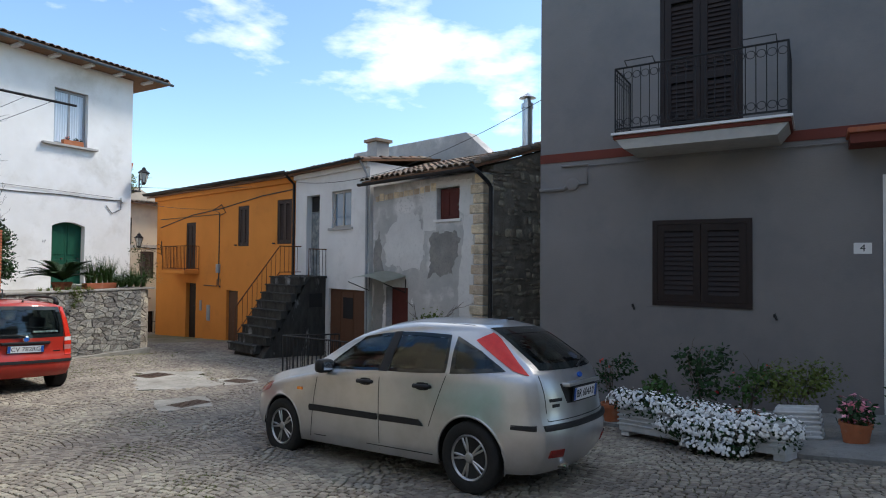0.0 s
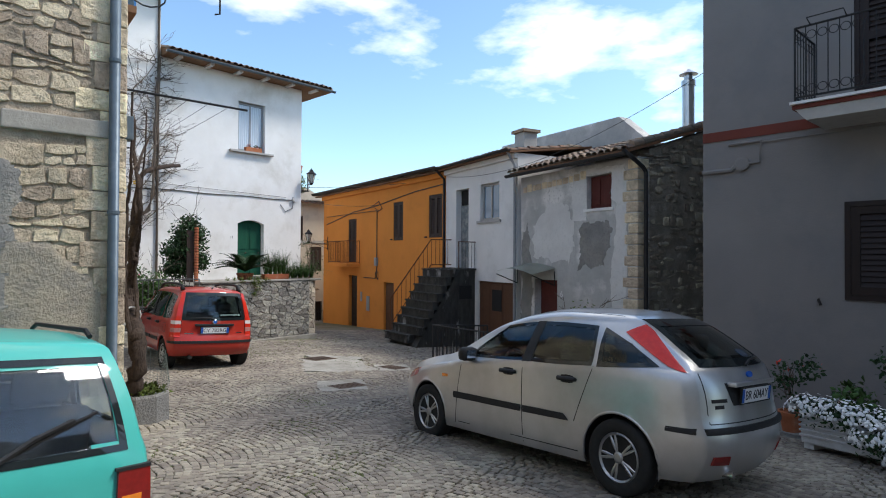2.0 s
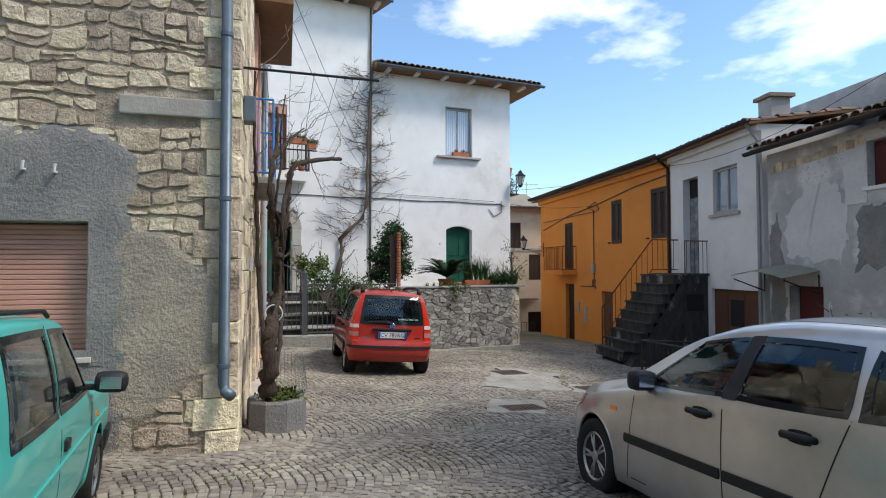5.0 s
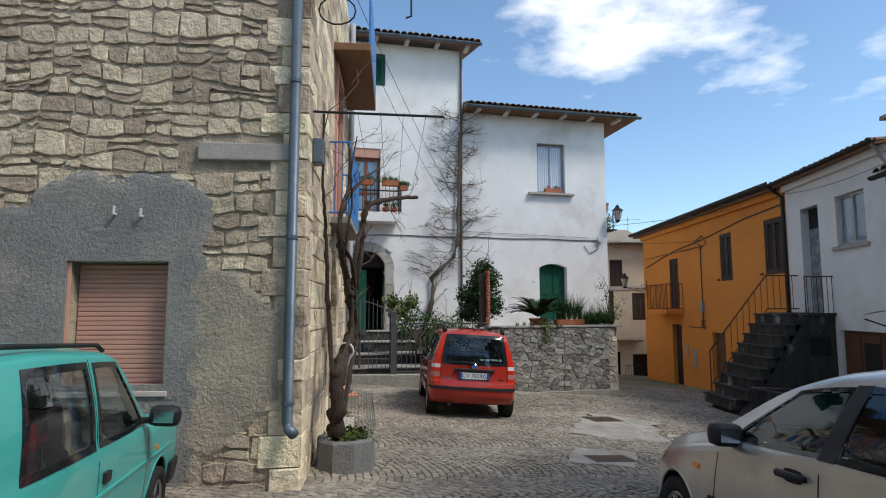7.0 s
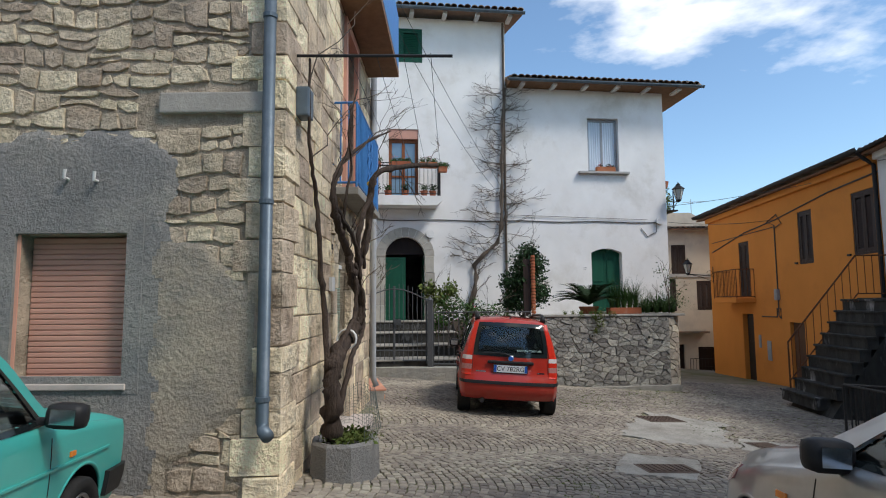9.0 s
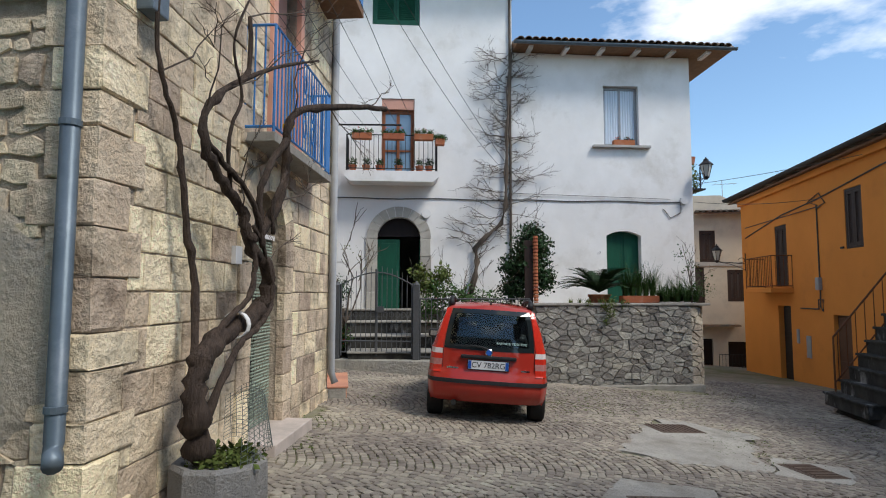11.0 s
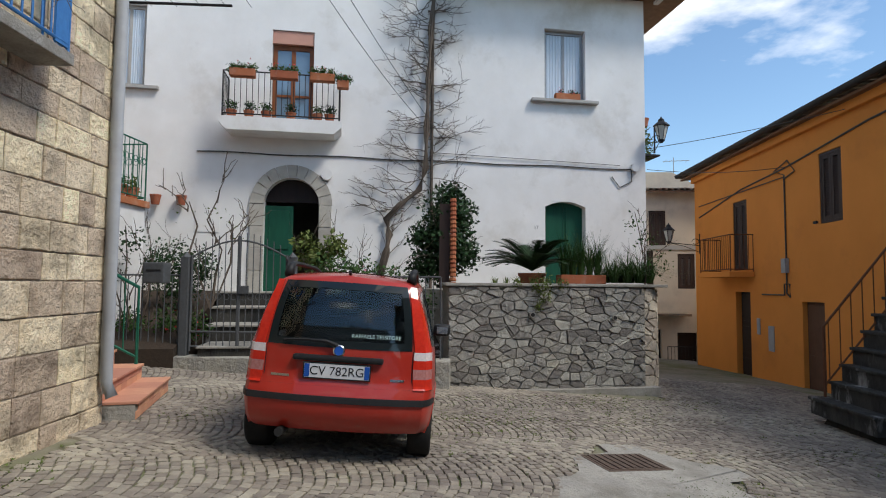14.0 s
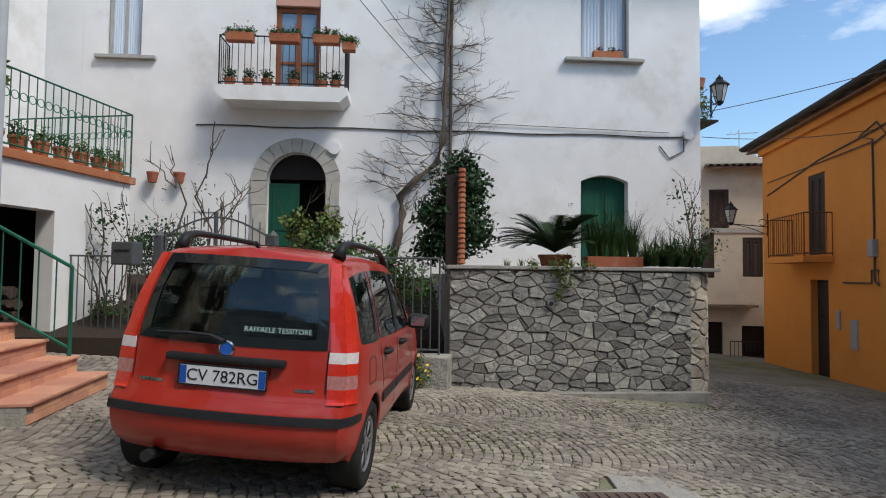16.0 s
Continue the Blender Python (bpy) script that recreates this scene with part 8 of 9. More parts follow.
shrub("climbing_ivy", -17.38, 3.48, 1.0, [(0, -0.02, 0.4, 0.4), (0.0, 0.12, 0.9, 0.5), (0, 0.1, 1.35, 0.45), (0, -0.25, 0.85, 0.36), (0, 0.35, 1.3, 0.34), (0, 0.2, 1.65, 0.26), (0, 0.4, 0.55, 0.36), (0.05, -0.3, 0.35, 0.3)], 6200, 0.08, "leaf_dark", 51, "dense dark ivy over a garden post")
shrub("rose_bush", -16.6, 1.7, 0.3, [(0, 0, 0.9, 0.4), (0.1, 0.5, 0.8, 0.4), (0, -0.3, 0.6, 0.35), (0.1, 1.0, 0.7, 0.35), (0, 0.6, 0.35, 0.45)], 2300, 0.07, "leaf", 52, "leafy rose bush behind the fence", "petal_pink", 30)
shrub("garden_shrub", -16.8, 2.8, 0.4, [(0, 0, 0.4, 0.4), (0.2, 0.35, 0.3, 0.35), (0.2, -0.4, 0.3, 0.35)], 1500, 0.06, "leaf", 53, "low green garden shrub")
shrub("evergreen_shrub", -17.3, -1.5, 0.5, [(0, 0, 0.9, 0.42), (0, 0.6, 0.8, 0.36), (0, -0.5, 0.7, 0.4), (0, 0.2, 0.4, 0.45)], 2600, 0.06, "leaf_dark", 54, "dark evergreen shrub by the house wall")
shrub("flower_border", -16.4, -1.0, 0.1, [(0, 0, 0.2, 0.3), (0.1, 0.5, 0.2, 0.28), (0.1, -0.6, 0.2, 0.3), (0.1, -1.1, 0.15, 0.28)], 1600, 0.06, "leaf", 55, "low border plants behind the railing", "petal_red", 40)
shrub("rose_tree", -16.2, -1.55, 0.0, [(0, 0, 1.7, 0.3), (0, 0.4, 1.4, 0.25), (0, -0.35, 1.2, 0.3)], 260, 0.06, "leaf_dark", 56, "thin rose tree with few leaves", stem=0.018)
shrub("bare_sapling", -17.2, -0.7, 0.6, [(0, 0.1, 1.8, 0.35), (0, -0.5, 1.7, 0.3), (0, 0.5, 1.3, 0.3)], 40, 0.05, "leaf_light", 57, "bare young tree by the door", stem=0.025)
shrub("laurel_bush", -16.9, 1.35, 0.5, [(0, 0, 0.95, 0.3), (0, 0.3, 1.15, 0.25), (0, -0.2, 1.2, 0.22)], 900, 0.09, "leaf_light", 58, "light green bush beside the doorway")
shrub("yellow_flowers", -15.55, 3.3, ground_z(-15.55, 3.3), [(0, 0, 0.35, 0.16), (0, 0.1, 0.15, 0.16)], 260, 0.05, "leaf", 59, "yellow flowers at the foot of the wall", "petal_yellow", 60)
# tile column in the ivy
TP = empty("tile_column", pose(-16.9, 3.74, 1.0), "column of stacked terracotta ridge tiles", "post")
for k in range(20):
    bm = bmesh.new()
    lathe(bm, [(0.05, 0.0), (0.062, 0.02), (0.05, 0.07)], 10)
    part("tile", bm, M["terracotta"], TP, m=pose(0, 0, k * 0.076))
part("board", boxbm(-0.06, -0.02, -0.24, -0.065, 0, 1.42), M["brown_wood"], TP)


def frond(bm, length, az, lift, rnd):
    pts = []
    for k in range(10):
        t = k / 9
        pts.append(Vector((math.cos(az) * length * t * (0.55 + 0.45 * math.cos(lift)), math.sin(az) * length * t * (0.55 + 0.45 * math.cos(lift)), length * (math.sin(lift) * t - 0.45 * t * t))))
    tube(bm, pts, 0.008, 4, 0.003)
    side_ = Vector((-math.sin(az), math.cos(az), 0))
    for k in range(2, 34):
        t = k / 34
        f = t * 9
        i = min(8, int(f))
        p = pts[i].lerp(pts[i + 1], f - i)
        d = (pts[i + 1] - pts[i]).normalized()
        L_ = 0.16 * length * (0.4 + math.sin(math.pi * min(1, 0.15 + 0.85 * t)))
        for s in (-1, 1):
            e = p + (side_ * s * 0.85 + d * 0.55 + Vector((0, 0, 0.12))) * L_
            w = d * 0.014
            bm.faces.new([bm.verts.new(q) for q in (p - w, p + w, e)])


def s_pose(x, y, z, rz=0):
    return facade(-15.96, 3.71, 103.5) @ pose(x, y, z, 0, 0, rz)


CY = pot("palm_pot", s_pose(1.62, 0.75, 0.93), 0.24, 0.3, "")
tagged(CY, "sago palm with dark feathery fronds in a terracotta pot", "potted plant")
rf = random.Random(4)
for k in range(48):
    bm = bmesh.new()
    frond(bm, rf.uniform(0.85, 1.05), rf.uniform(0, 6.28), rf.uniform(0.55, 1.35), rf)
    me = bpy.data.meshes.new("frond")
    bm.to_mesh(me)
    bm.free()
    part("frond", me, M["leaf_dark"], CY, m=pose(0, 0, 0.34))


def grass_tuft(bm, at, n, length, rnd, spread=0.6, w=0.007):
    at = Vector(at)
    for _ in range(n):
        az, L_ = rnd.uniform(0, 6.28), length * rnd.uniform(0.6, 1.2)
        d = Vector((math.cos(az), math.sin(az), 0))
        o = at + d * rnd.uniform(0, 0.06)
        sp = spread * rnd.uniform(0.3, 1.1)
        pts = [o + d * sp * L_ * t * t + Vector((0, 0, L_ * (t - 0.75 * sp * t * t))) for t in (0, 0.33, 0.66, 1)]
        s = Vector((-d.y, d.x, 0)) * w
        prev = None
        for i, p in enumerate(pts):
            q = s * (1 - i / 3.2)
            cur = (bm.verts.new(p - q), bm.verts.new(p + q))
            if prev:
                bm.faces.new((prev[0], prev[1], cur[1], cur[0]))
            prev = cur


def grass_thing(name, m, tufts, n, length, seed, label, leaf="leaf", box_dim=None, spread=0.6):
    g = empty(name, m, label, "plant")
    rnd = random.Random(seed)
    bm = bmesh.new()
    for a in tufts:
        grass_tuft(bm, a, n, length, rnd, spread)
    me = bpy.data.meshes.new("blades")
    bm.to_mesh(me)
    bm.free()
    part("blades", me, M[leaf], g)["kind"] = "stuff"
    if box_dim:
        part("trough", boxbm(*box_dim, bevel=0.012), M["terracotta"], g)
    return g


grass_thing("long_leaved_plant", s_pose(2.35, 0.35, 1.05), [(x, 0, 0.14) for x in (-0.3, -0.15, 0, 0.15, 0.3)], 120, 0.82, 61, "arching grassy plant in a terracotta trough", box_dim=(-0.4, 0.4, -0.12, 0.12, 0, 0.15))
grass_thing("trailing_plant", s_pose(3.35, 0.35, 1.05), [(x, y, 0.02) for x in (-0.45, -0.2, 0, 0.2) for y in (-0.1, 0.15)], 110, 0.78, 62, "trailing green plant hanging over the wall end", spread=1.1)
grass_thing("low_succulents", s_pose(1.1, 0.2, 1.05), [(x, 0, 0) for x in (-0.3, -0.1, 0.1, 0.35, 0.6)], 26, 0.14, 63, "low yellow-green succulents on the coping", "leaf_light")
HG = empty("hanging_weed", s_pose(1.5, 0, 0.95), "yellow-green weed hanging down the stone wall", "plant")
leaf_part("foliage", HG, [(0, -0.06, 0.08, 0.2), (0.05, -0.07, -0.1, 0.12), (-0.05, -0.07, -0.25, 0.08), (0.35, -0.04, 0.1, 0.12), (-0.4, -0.03, 0.12, 0.1)], 700, 0.04, "leaf_light", 64, droop=0.6)
SP = shrub("thin_shrub", -16.95, 7.05, 1.0, [(0, 0, 0.8, 0.25), (0, -0.2, 1.1, 0.2), (0, 0.15, 0.4, 0.3)], 200, 0.05, "leaf", 65, "thin sparse shrub against the white wall")

# fence and gate
FE = empty("garden_fence", pose(-15.8, 0, 0), "grey iron garden fence on a stone kerb with a two-leaf gate", "fence")
kb = part("kerb", boxbm(-0.15, 0.2, -2.0, 3.75, -0.9, -0.12, bevel=0.02), M["wall_stone"], FE)


def fz(h):
    return -0.12 + h


railing("fence_panel", FE, [(0, 1.36, -0.12), (0, 3.6, -0.12)], 1.25, M["grey_iron"], 0.12, bar=0.009)
railing("fence_panel", FE, [(0, -0.52, -0.12), (0, -1.95, -0.12)], 1.25, M["grey_iron"], 0.12, bar=0.009)
for y in (-0.42, 1.28):
    bm = boxbm(-0.06, 0.06, y - 0.06, y + 0.06, -0.15, 1.42)
    for s in (0,):
        cyl(bm, (0, y, 1.42), (0, y, 1.5), 0.08, 0.005, seg=4)
    part("gate_post", bm, M["grey_iron"], FE)
for y0, y1, s in ((-0.33, 0.42, 1), (1.19, 0.44, -1)):
    bm = bmesh.new()
    hts = [1.42 + 0.26 * math.sin(math.pi / 2 * k / 6) for k in range(7)]
    tube(bm, [(0, y0 + (y1 - y0) * k / 6, hts[k]) for k in range(7)], 0.014, 6)
    for z in (0.02, 0.25):
        tube(bm, [(0, y0, z), (0, y1, z)], 0.016, 6)
    for y, h in ((y0, 1.45), (y1, 1.75)):
        tube(bm, [(0, y, -0.05), (0, y, h)], 0.02, 6)
    gl = part("gate_leaf", bm, M["grey_iron"], FE)
    for k in range(1, 7):
        bm = bmesh.new()
        y = y0 + (y1 - y0) * k / 7
        tube(bm, [(0, y, 0.02), (0, y, 1.55 + 0.26 * math.sin(math.pi / 2 * k / 7))], 0.008, 5)
        part("bar", bm, M["grey_iron"], gl)
    bm = bmesh.new()
    for k in range(6):
        y = y0 + (y1 - y0) * (k + 0.5) / 6
        tube(bm, [(0, y + 0.05 * math.cos(a), 0.8 + 0.05 * math.sin(a)) for a in [i * 0.6 for i in range(11)]], 0.006, 4)
    part("scrollwork", bm, M["grey_iron"], gl)
part("gate_lock", boxbm(0.02, 0.05, 0.44, 0.6, 0.85, 0.97), M["grey_iron"], FE)
mb = tagged(part("letter_box", boxbm(-15.72, -15.5, -0.95, -0.62, 1.0, 1.32, bevel=0.02), M["grey_iron"]), "dark grey metal letter box on the garden fence", "letter box")
part("letter_slot", boxbm(-15.505, -15.496, -0.9, -0.67, 1.18, 1.21), M["black_plastic"], mb)

# ---- terracotta steps and the terrace beside the stone house ----
TS = empty("terracotta_stair", pose(-12.4, 0.88, 0, 0, 0, 198), "outdoor stair faced with terracotta tiles", "stair")
for k in range(8):
    y0 = 0.3 * k
    zt = -0.13 + 0.17 * k
    part("step", boxbm(-0.0, 1.52, y0 + 0.012, 2.6, zt - (0.17 if k else 0.5), zt - 0.03), M["concrete"], TS)
    for i in range(4):
        part("tread_tile", boxbm(0.38 * i + 0.002 - 0.01, 0.38 * (i + 1) - 0.002, y0 - 0.025, y0 + 0.31, zt - 0.028, zt, bevel=0.006), M["step_tile"], TS)
    for i in range(7):
        for j in range(2):
            part("riser_tile", boxbm(0.218 * i + (0.1 if j else 0), min(1.52, 0.218 * (i + 1) - 0.003 + (0.1 if j else 0)), y0, y0 + 0.01, zt - 0.17 + 0.071 * j, zt - 0.17 + 0.071 * (j + 1) - 0.003), M["step_tile"], TS)
bm = bmesh.new()
tube(bm, [(1.45, 0.35, 0.0), (1.45, 0.35, 0.95), (1.45, 2.5, 2.2)], 0.02, 6)
tube(bm, [(1.45, 0.35, 0.12), (1.45, 2.5, 1.35)], 0.016, 6)
part("handrail", bm, M["green_iron"], TS)
for k in range(12):
    y = 0.5 + k * 0.17
    bm = bmesh.new()
    tube(bm, [(1.45, y, 0.12 + (y - 0.35) * 0.572), (1.45, y, 0.95 + (y - 0.35) * 0.581)], 0.008, 5)
    part("bar", bm, M["green_iron"], TS)
TH = empty("terrace_house", pose(-17.0, -1.85, 0), "white plastered house with a raised terrace and green railing", "house")
part("wall", wall_mesh(0, 5.0, -0.8, 2.35, 0.3, [(1.5, 2.9, -0.5, 1.75)]), M["white_plaster"], TH, m=None)
TH_M = pose(-17.0, -1.85, 0, 0, 0, 180)
for o in TH.children:
    o.matrix_local = pose(0, 0, 0)
    o.data.transform(Matrix.Scale(-1, 4, (0, 1, 0)))
    o.data.flip_normals()
part("wall", boxbm(0.0, 0.3, -3.5, -0.3, -0.8, 2.35), M["white_plaster"], TH)
# the store's shade is the black colour of this sheet
part("dark_store", boxbm(0.3, 4.9, -1.2, -1.1, -0.8, 2.2), M["shade_black"], TH)
part("terrace_slab", boxbm(-0.06, 5.0, -3.5, 0.06, 2.35, 2.47, bevel=0.01), M["terracotta"], TH)
part("wall", wall_mesh(-0.6, 6.0, -0.8, 9.5, 0.3, []), M["white_plaster"], TH, m=pose(0, -2.6, 0))
part("window", boxbm(1.0, 1.6, -2.62, -2.58, 3.2, 4.6), M["wood"], TH)
part("upper_balcony", boxbm(1.4, 4.5, -2.6, -1.6, 5.2, 5.35, bevel=0.01), M["concrete"], TH)
railing("terrace_railing", TH, [(0, -2.4, 2.47), (0, 0, 2.47), (2.4, 0, 2.47), (4.6, 0, 2.47)], 1.05, M["green_iron"], 0.13, bar=0.008, scroll=(0.72,))
bm = bmesh.new()
tube(bm, [(-0.3, -2.5, 9), (-0.3, -2.5, 0.5)], 0.05, 8)
part("downpipe", bm, M["grey_pipe"], TH)
rw2 = random.Random(8)
WD = empty("firewood", pose(-16.0, -1.95, 0), "stacked split firewood in the dark store", "firewood")
for k in range(60):
    bm = bmesh.new()
    x, z = 0.6 + (k % 10) * 0.17 + rw2.uniform(-0.03, 0.03), -0.2 + (k // 10) * 0.16 + rw2.uniform(-0.02, 0.02)
    cyl(bm, (x, -0.95, z), (x, -0.35 + rw2.uniform(-0.08, 0.08), z), rw2.uniform(0.06, 0.085), seg=7)
    part("log", bm, M["bark"], WD)
for k in range(9):
    p = pot("flower_pot", pose(-16.8 + 0.36 * k, -1.98, 2.47), 0.12, 0.22, "")
    tagged(p, "terracotta pot of trailing plants on the terrace ledge", "potted plant", "pots on the terrace")
    leaf_part("foliage", p, [(0, 0, 0.3, 0.14), (0.04, 0.05, 0.2, 0.1)], 170, 0.05, "leaf" if k % 2 else "leaf_light", 100 + k)
shrub("oleander", -14.7, -2.6, 2.47, [(0, 0, 0.9, 0.35), (0.3, 0.1, 1.2, 0.3), (-0.3, 0, 1.1, 0.3)], 420, 0.13, "leaf_light", 71, "leggy yellow-green shrub on the terrace")

# ---- pots on the white house ----
for k, (x, z, w) in enumerate(((-1.95, 5.22, 0.5), (-1.15, 5.22, 0.55), (-0.35, 5.22, 0.5), (0.2, 5.1, 0.24))):
    b_ = empty("balcony_planter", facade(-19.26, 0.88, 102.3) @ pose(x, -0.66, z), "terracotta trough of leafy plants on the balcony rail", "planter", "balcony planters")
    part("trough", boxbm(0, w, -0.09, 0.09, 0, 0.16, bevel=0.012), M["terracotta"], b_)
    leaf_part("foliage", b_, [(w * t, 0, 0.2, 0.14) for t in (0.15, 0.5, 0.85)], 420, 0.045, "leaf", 200 + k, squash=0.7)
    leaf_part("blossom", b_, [(w * t, 0, 0.28, 0.1) for t in (0.2, 0.5, 0.8)], 14, 0.04, "petal_red", 210 + k)
for k, x in enumerate((-1.95, -1.6, -1.25, -0.75, -0.2, 0.05)):
    p = pot("flower_pot", facade(-19.26, 0.88, 102.3) @ pose(x, -0.42, 4.42), 0.11, 0.17, "")
    tagged(p, "small terracotta pot on the balcony floor", "potted plant", "pots on the balcony")
    leaf_part("foliage", p, [(0, 0, 0.26, 0.13)], 150, 0.05, "leaf_dark" if k % 2 else "leaf", 220 + k)
wb = empty("window_box", facade(-19.26, 0.88, 102.3) @ pose(5.2, -0.03, 5.36), "terracotta window box with small plants", "planter")
part("trough", boxbm(0, 0.6, -0.08, 0.08, 0, 0.15, bevel=0.012), M["terracotta"], wb)
leaf_part("foliage", wb, [(0.15, 0, 0.17, 0.09), (0.4, 0, 0.18, 0.1), (0.55, 0, 0.15, 0.08)], 220, 0.04, "leaf_dark", 230)
leaf_part("blossom", wb, [(0.1, 0, 0.2, 0.09), (0.45, 0, 0.2, 0.09)], 40, 0.04, "petal_red", 231)
for k, (x, z) in enumerate(((-3.45, 2.62), (-2.95, 2.62))):
    p = pot("wall_pot", facade(-19.26, 0.88, 102.3) @ pose(x, -0.12, z), 0.11, 0.2, "")
    tagged(p, "terracotta pot hung on the white wall", "flower pot", "wall pots")
tl_ = boxbm(-2.69, -2.2, -0.015, -0.001, 2.08, 2.7)
part("meter_door", tl_, M["white_plaster"], W)
bm = bmesh.new()
cyl(bm, (0.0, -0.09, 3.38), (0.0, 0, 3.38), 0.12, seg=20)
part("bulkhead_light", bm, M["white_paint"], W)
bm = bmesh.new()
tube(bm, [(-2.7 + 0.5 * k, -0.02, 3.79 + 0.015 * math.sin(k * 1.3)) for k in range(21)], 0.014, 5)
tube(bm, [(2.3 + 0.5 * k, -0.03, 3.98 - 0.012 * k) for k in range(10)], 0.007, 5)
tube(bm, [(7.1, -0.03, 3.9), (7.1, -0.03, 3.5), (6.8, -0.02, 3.35), (6.6, -0.02, 3.6)], 0.012, 5)
part("cables", bm, M["cable"], W)["kind"] = "stuff"
bm = bmesh.new()
cyl(bm, (7.18, -0.1, 3.83), (7.18, 0, 3.83), 0.1, seg=16)
part("junction_box", bm, M["white_paint"], W)

# ---- lanterns ----


def lantern(m, arm, label):
    l = empty("street_lantern", m, label, "street lamp", "wrought iron lanterns")
    bm = bmesh.new()
    tube(bm, [(-arm, 0, -0.35), (-arm, 0, 0.25)], 0.018, 6)
    tube(bm, [(-arm, 0, -0.1), (-arm * 0.4, 0, -0.05), (0, 0, -0.02)], 0.014, 6)
    tube(bm, [(-arm + 0.12 + 0.1 * math.cos(a), 0, 0.02 + 0.08 * math.sin(a)) for a in [i * 0.5 for i in range(12)]], 0.01, 5)
    tube(bm, [(-arm, 0, -0.3), (-arm * 0.5, 0, -0.12), (-0.05, 0, -0.03)], 0.01, 5)
    part("bracket", bm, M["black_iron"], l)
    body = part("glazing", lathe(bmesh.new(), [(0.07, 0.02), (0.15, 0.34)], 6), M["lamp_glass"], l)
    bm = lathe(bmesh.new(), [(0.19, 0.34), (0.19, 0.36), (0.10, 0.44), (0.07, 0.46), (0.07, 0.5), (0.03, 0.53), (0.001, 0.58)], 6)
    part("hood", bm, M["black_iron"], l)
    part("base", lathe(bmesh.new(), [(0.03, -0.06), (0.08, 0.0), (0.075, 0.025)], 6), M["black_iron"], l)
    bm = bmesh.new()
    for k in range(6):
        a = math.pi / 3 * k
        tube(bm, [(0.074 * math.cos(a), 0.074 * math.sin(a), 0.02), (0.155 * math.cos(a), 0.155 * math.sin(a), 0.34)], 0.008, 4)
    part("glazing_bars", bm, M["black_iron"], l)


lantern(facade(-19.26, 0.88, 102.3) @ pose(7.72, -0.3, 4.45, 0, 0, 30), 0.3, "black wrought iron lantern on the house corner")
lantern(pose(-24.5, 9.9, 2.35, 0, 0, 90) @ pose(0, 0, 0, 0, 0, 180), 0.9, "black wrought iron lantern on a wall bracket in the alley")
cb = empty("corner_basket", facade(-19.26, 0.88, 102.3) @ pose(7.62, 0.5, 4.6), "plants and pots on a small corner balcony", "planter")
part("tray", boxbm(-0.1, 0.35, -0.3, 0.6, -0.4, -0.36), M["black_iron"], cb)
leaf_part("foliage", cb, [(0.12, 0, 0.0, 0.24), (0.12, 0.2, 0.35, 0.2), (0.1, -0.1, -0.3, 0.2)], 600, 0.06, "leaf_light", 240)
part("pot", lathe(bmesh.new(), [(0.08, 0.4), (0.12, 0.6), (0.1, 0.6), (0.001, 0.58)], 14, (0.1, 0, 0)), M["terracotta"], cb)

# overhead cables
for nm, a, b, sag in (("overhead_cable", (-5.29, 9.14, 4.75), (-15.5, 11.1, 4.35), 0.5), ("overhead_cable", (-20.8, 8.2, 3.8), (-20.3, 11.15, 3.75), 0.1), ("overhead_cable", (-20.8, 8.2, 4.3), (-18, 11.15, 4.4), 0.05),
                      ("overhead_cable", (-11.3, 0.9, 6.6), (-19.3, 2.9, 4.6), 0.3), ("overhead_cable", (-10.5, 0.9, 7.0), (-19.9, 3.4, 4.3), 0.25)):
    pts = []
    for k in range(17):
        t = k / 16
        p = Vector(a).lerp(Vector(b), t)
        p.z -= sag * 4 * t * (1 - t)
        pts.append(p)
    bm = tube(bmesh.new(), pts, 0.007, 4)
    tagged(part(nm, bm, M["cable"]), "thin grey cable strung between the houses", "cable", "overhead cables")

# ---- flowers in front of the grey house ----
for k in range(2):
    m = on_ground(-3.15 + 1.08 * k, 7.88 - 0.245 * k, -13, 0.03)
    pl = empty("white_planter", m, "ribbed white planter under white flowers", "planter", "white planters")
    part("trough", boxbm(0, 1.0, -0.17, 0.17, 0.06, 0.40, bevel=0.02), M["white_box"], pl)
    for j in range(5):
        part("rib", boxbm(-0.012, 1.012, -0.185, 0.185, 0.14 + 0.055 * j, 0.165 + 0.055 * j, bevel=0.006), M["white_box"], pl)
    for xx in (0.02, 0.86):
        part("foot", boxbm(xx, xx + 0.12, -0.15, 0.15, 0.0, 0.06), M["white_box"], pl)
WF = empty("white_flowers", on_ground(-3.15, 7.88, -13, 0.03), "mass of small white daisies spilling over the planters", "flowers")
rnd = random.Random(15)
cents = [(0.05 + 0.22 * k, -0.05 - 0.04 * math.sin(k), 0.42 - 0.012 * k, 0.24) for k in range(10)] + [(0.9 + 0.25 * k, -0.22, 0.24, 0.25) for k in range(4)] + [(1.2 + 0.2 * k, -0.27, 0.08, 0.18) for k in range(3)]
leaf_part("foliage", WF, cents, 3600, 0.05, "leaf_dark", 80, squash=0.8)
vv, ff = [], []
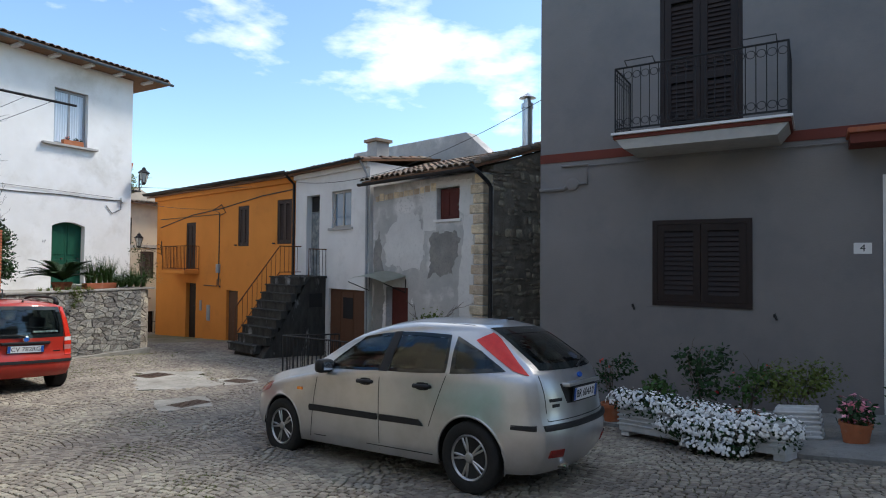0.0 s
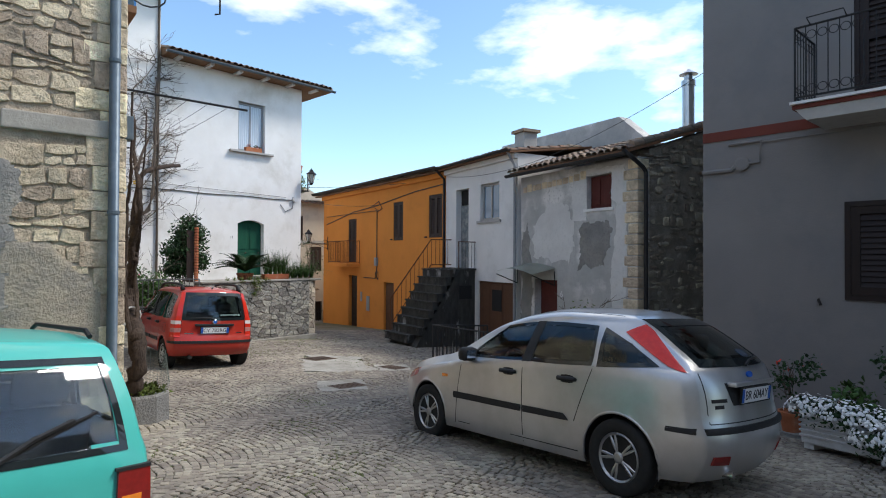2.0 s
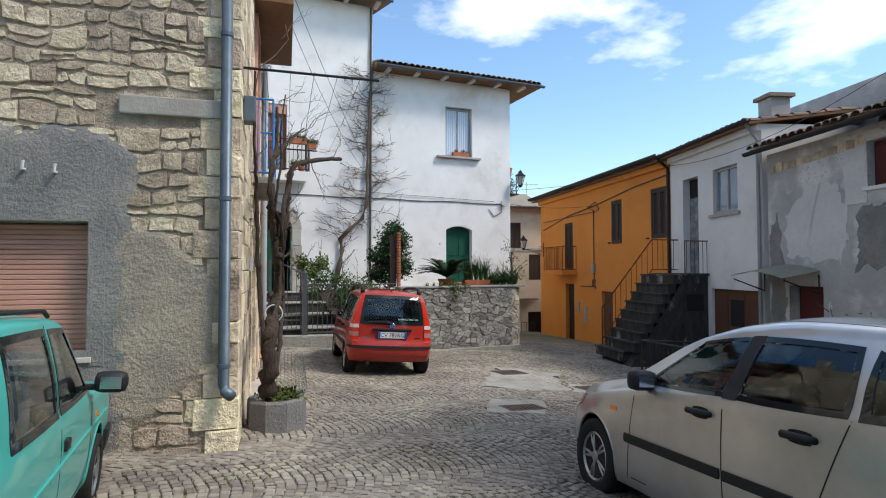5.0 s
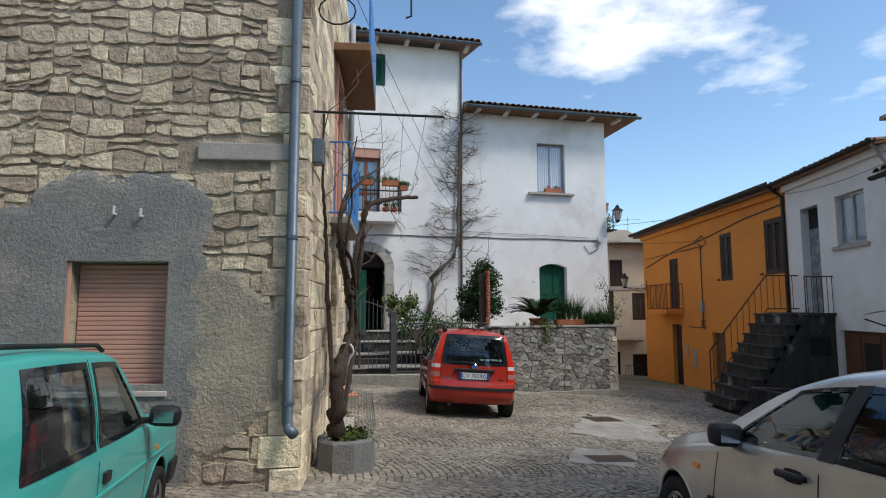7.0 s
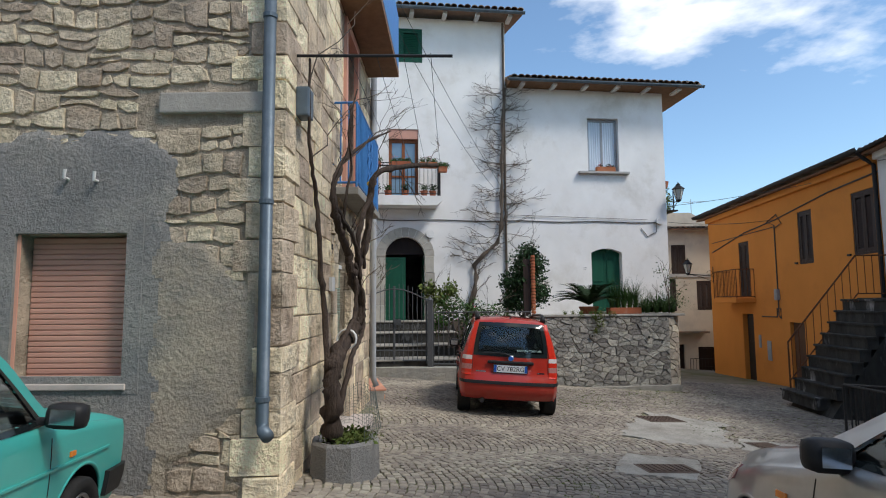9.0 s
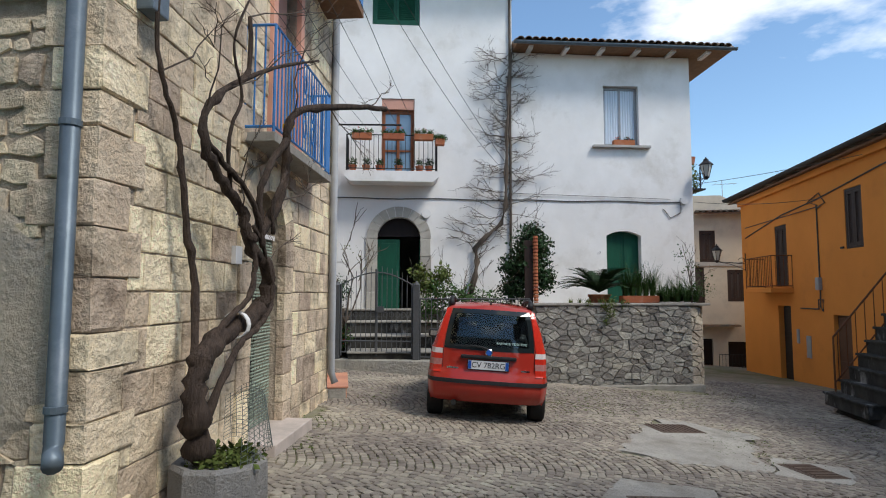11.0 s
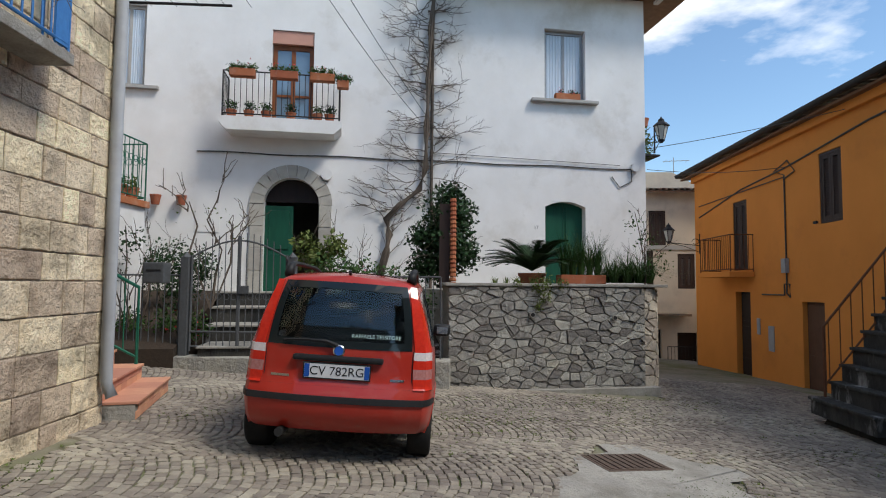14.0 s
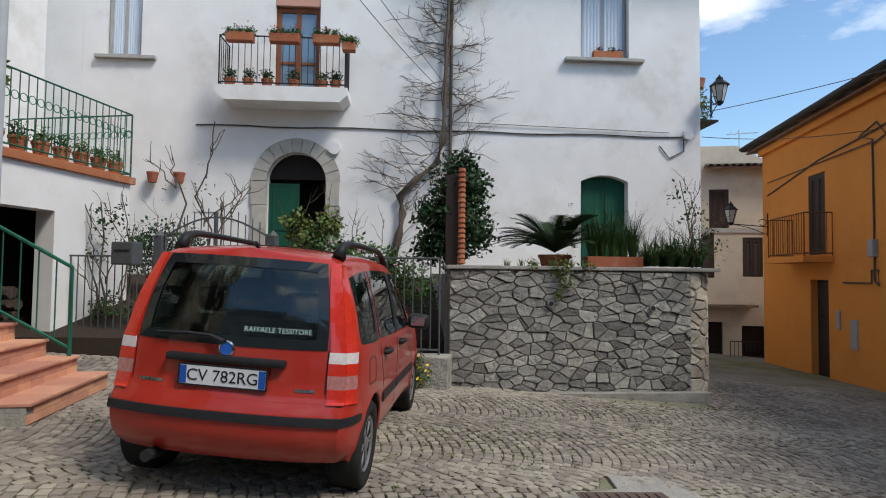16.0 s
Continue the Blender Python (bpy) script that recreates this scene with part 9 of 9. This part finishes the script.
for c in cents:
    for _ in range(115):
        d = Vector((rnd.gauss(0, 1), rnd.gauss(-0.5, 1), abs(rnd.gauss(0.35, 0.8)))).normalized()
        p = Vector(c[:3]) + Vector((d.x, d.y, d.z * 0.8)) * (c[3] + rnd.uniform(0.0, 0.04))
        t1 = d.orthogonal().normalized()
        t2 = d.cross(t1)
        r = rnd.uniform(0.014, 0.024)
        o = len(vv)
        vv.append(tuple(p + d * 0.006))
        for k in range(6):
            a = math.pi / 3 * k
            vv.append(tuple(p + (t1 * math.cos(a) + t2 * math.sin(a)) * r))
        ff += [(o, o + 1 + k, o + 1 + (k + 1) % 6) for k in range(6)]
bl = part("blossoms", mesh_of("blossoms", vv, ff, M["petal_white"]), None, WF)
bl["kind"] = "stuff"
for k, (x, y, r, h, lab, cen, n, sz, lf, fl, fn) in enumerate((
        (-3.62, 8.45, 0.17, 0.26, "dark-leaved potted rose beside the grey wall", [(0, 0, 0.75, 0.22), (0.2, 0, 0.85, 0.18), (-0.15, 0, 0.6, 0.2)], 260, 0.06, "leaf_dark", "petal_red", 10),
        (-2.95, 8.5, 0.2, 0.3, "spiky green plant in a terracotta pot", [(0, 0, 0.5, 0.24), (0.1, 0, 0.4, 0.2)], 300, 0.09, "leaf", None, 0),
        (-2.4, 8.6, 0.2, 0.32, "tall dark rose in a terracotta pot", [(0, 0, 0.8, 0.28), (0.25, 0, 1.0, 0.2), (-0.2, 0, 0.95, 0.2), (0.1, 0, 0.55, 0.25)], 520, 0.07, "leaf_dark", "petal_red", 5),
        (-1.85, 8.55, 0.19, 0.28, "leafy potted plant with red buds", [(0, 0, 0.6, 0.26), (0.2, 0, 0.75, 0.2)], 380, 0.06, "leaf", "petal_red", 8),
        (-1.3, 8.6, 0.2, 0.3, "feathery green plant in a pot", [(0, 0, 0.65, 0.32), (0.3, 0, 0.75, 0.26), (-0.2, 0, 0.6, 0.25)], 1200, 0.05, "leaf_light", None, 0),
        (-0.62, 8.1, 0.16, 0.28, "pink cyclamen in a terracotta pot", [(0, 0, 0.36, 0.18)], 220, 0.07, "leaf_dark", "petal_pink", 110),
        (-0.1, 8.5, 0.2, 0.3, "broad-leaved plant in a terracotta pot", [(0, 0, 0.5, 0.24), (0.15, 0, 0.4, 0.2)], 300, 0.1, "leaf_dark", None, 0),
        (0.3, 8.7, 0.18, 0.3, "leafy plant in a terracotta pot", [(0, 0, 0.5, 0.22)], 240, 0.09, "leaf", None, 0))):
    bush_in_pot(x, y, 0.06, r, h, lab, cen, n, sz, lf, 300 + 5 * k, fl, fn, group="pots by the grey wall")
tp = empty("white_planter", on_ground(-1.35, 8.2, 5, 0.06), "tall ribbed white planter beside the pots", "planter")
part("trough", boxbm(-0.02, 0.42, -0.15, 0.15, 0.0, 0.42, bevel=0.02), M["white_box"], tp)
for j in range(6):
    part("rib", boxbm(-0.035, 0.435, -0.165, 0.165, 0.08 + 0.055 * j, 0.105 + 0.055 * j, bevel=0.006), M["white_box"], tp)
# concrete apron with a low kerb
bm = bmesh.new()
ap = [(-6.0, 8.35), (-3.4, 8.25), (-1.1, 7.55), (0.9, 7.2), (3.5, 7.3), (3.5, 10.2), (-5.2, 9.15)]
a = [bm.verts.new((x, y, ground_z(x, y) + 0.055)) for x, y in ap]
b = [bm.verts.new((x, y, ground_z(x, y) - 0.1)) for x, y in ap]
bm.faces.new(a)
for i in range(len(ap)):
    bm.faces.new((a[i], b[i], b[(i + 1) % len(ap)], a[(i + 1) % len(ap)]))
tagged(part("pavement", bm, M["cement"]), "worn concrete pavement before the grey house", "pavement", kind="structure")
shrub("potted_shrub", -8.3, 9.6, ground_z(-8.3, 9.6), [(0, 0, 1.35, 0.3), (0.3, 0, 1.2, 0.25), (-0.3, 0, 1.25, 0.22)], 240, 0.08, "leaf_light", 90, "thin rust-tinged shrub in the sunken yard", stem=0.02)

# ---- weeds and moss between the cobbles ----
mg = random.Random(44)
vv, ff = [], []
for cx, cy, sp, n in ((-8.2, 3.6, 0.35, 90), (-6.9, 2.9, 0.3, 70), (-14.3, 4.6, 0.9, 420), (-15.2, 6.0, 0.6, 360), (-13.4, 4.2, 0.6, 200), (-11.6, 6.1, 0.5, 160), (-16.0, 7.6, 0.6, 160), (-5.2, 3.0, 0.5, 90), (-6.3, 1.2, 0.3, 60), (-10.8, 0.9, 0.25, 90), (-13.2, 8.2, 0.6, 120), (-9.8, 1.1, 0.3, 70), (-4.6, 2.3, 0.4, 60), (-12.9, 1.2, 0.3, 60)):
    for _ in range(n):
        x, y = cx + mg.gauss(0, sp), cy + mg.gauss(0, sp * 0.6)
        z = ground_z(x, y) + 0.004
        for _ in range(5):
            a, h = mg.uniform(0, 6.28), mg.uniform(0.005, 0.018)
            o = len(vv)
            dx, dy = math.cos(a) * 0.014, math.sin(a) * 0.014
            ox, oy = mg.uniform(-0.03, 0.03), mg.uniform(-0.03, 0.03)
            vv += [(x + ox - dy * 0.7, y + oy + dx * 0.7, z), (x + ox + dy * 0.7, y + oy - dx * 0.7, z), (x + ox + dx * 1.5, y + oy + dy * 1.5, z + h)]
            ff.append((o, o + 1, o + 2))
tagged(part("weeds", mesh_of("weeds", vv, ff, M["moss"]), None), "low weeds and moss between the cobbles", "weeds", kind="stuff")

# the white house goes on past its balcony, behind the terrace
part("wall", boxbm(-8.4, -4.904, 0.003, 0.35, -0.8, 10.05), M["white_plaster"], W)
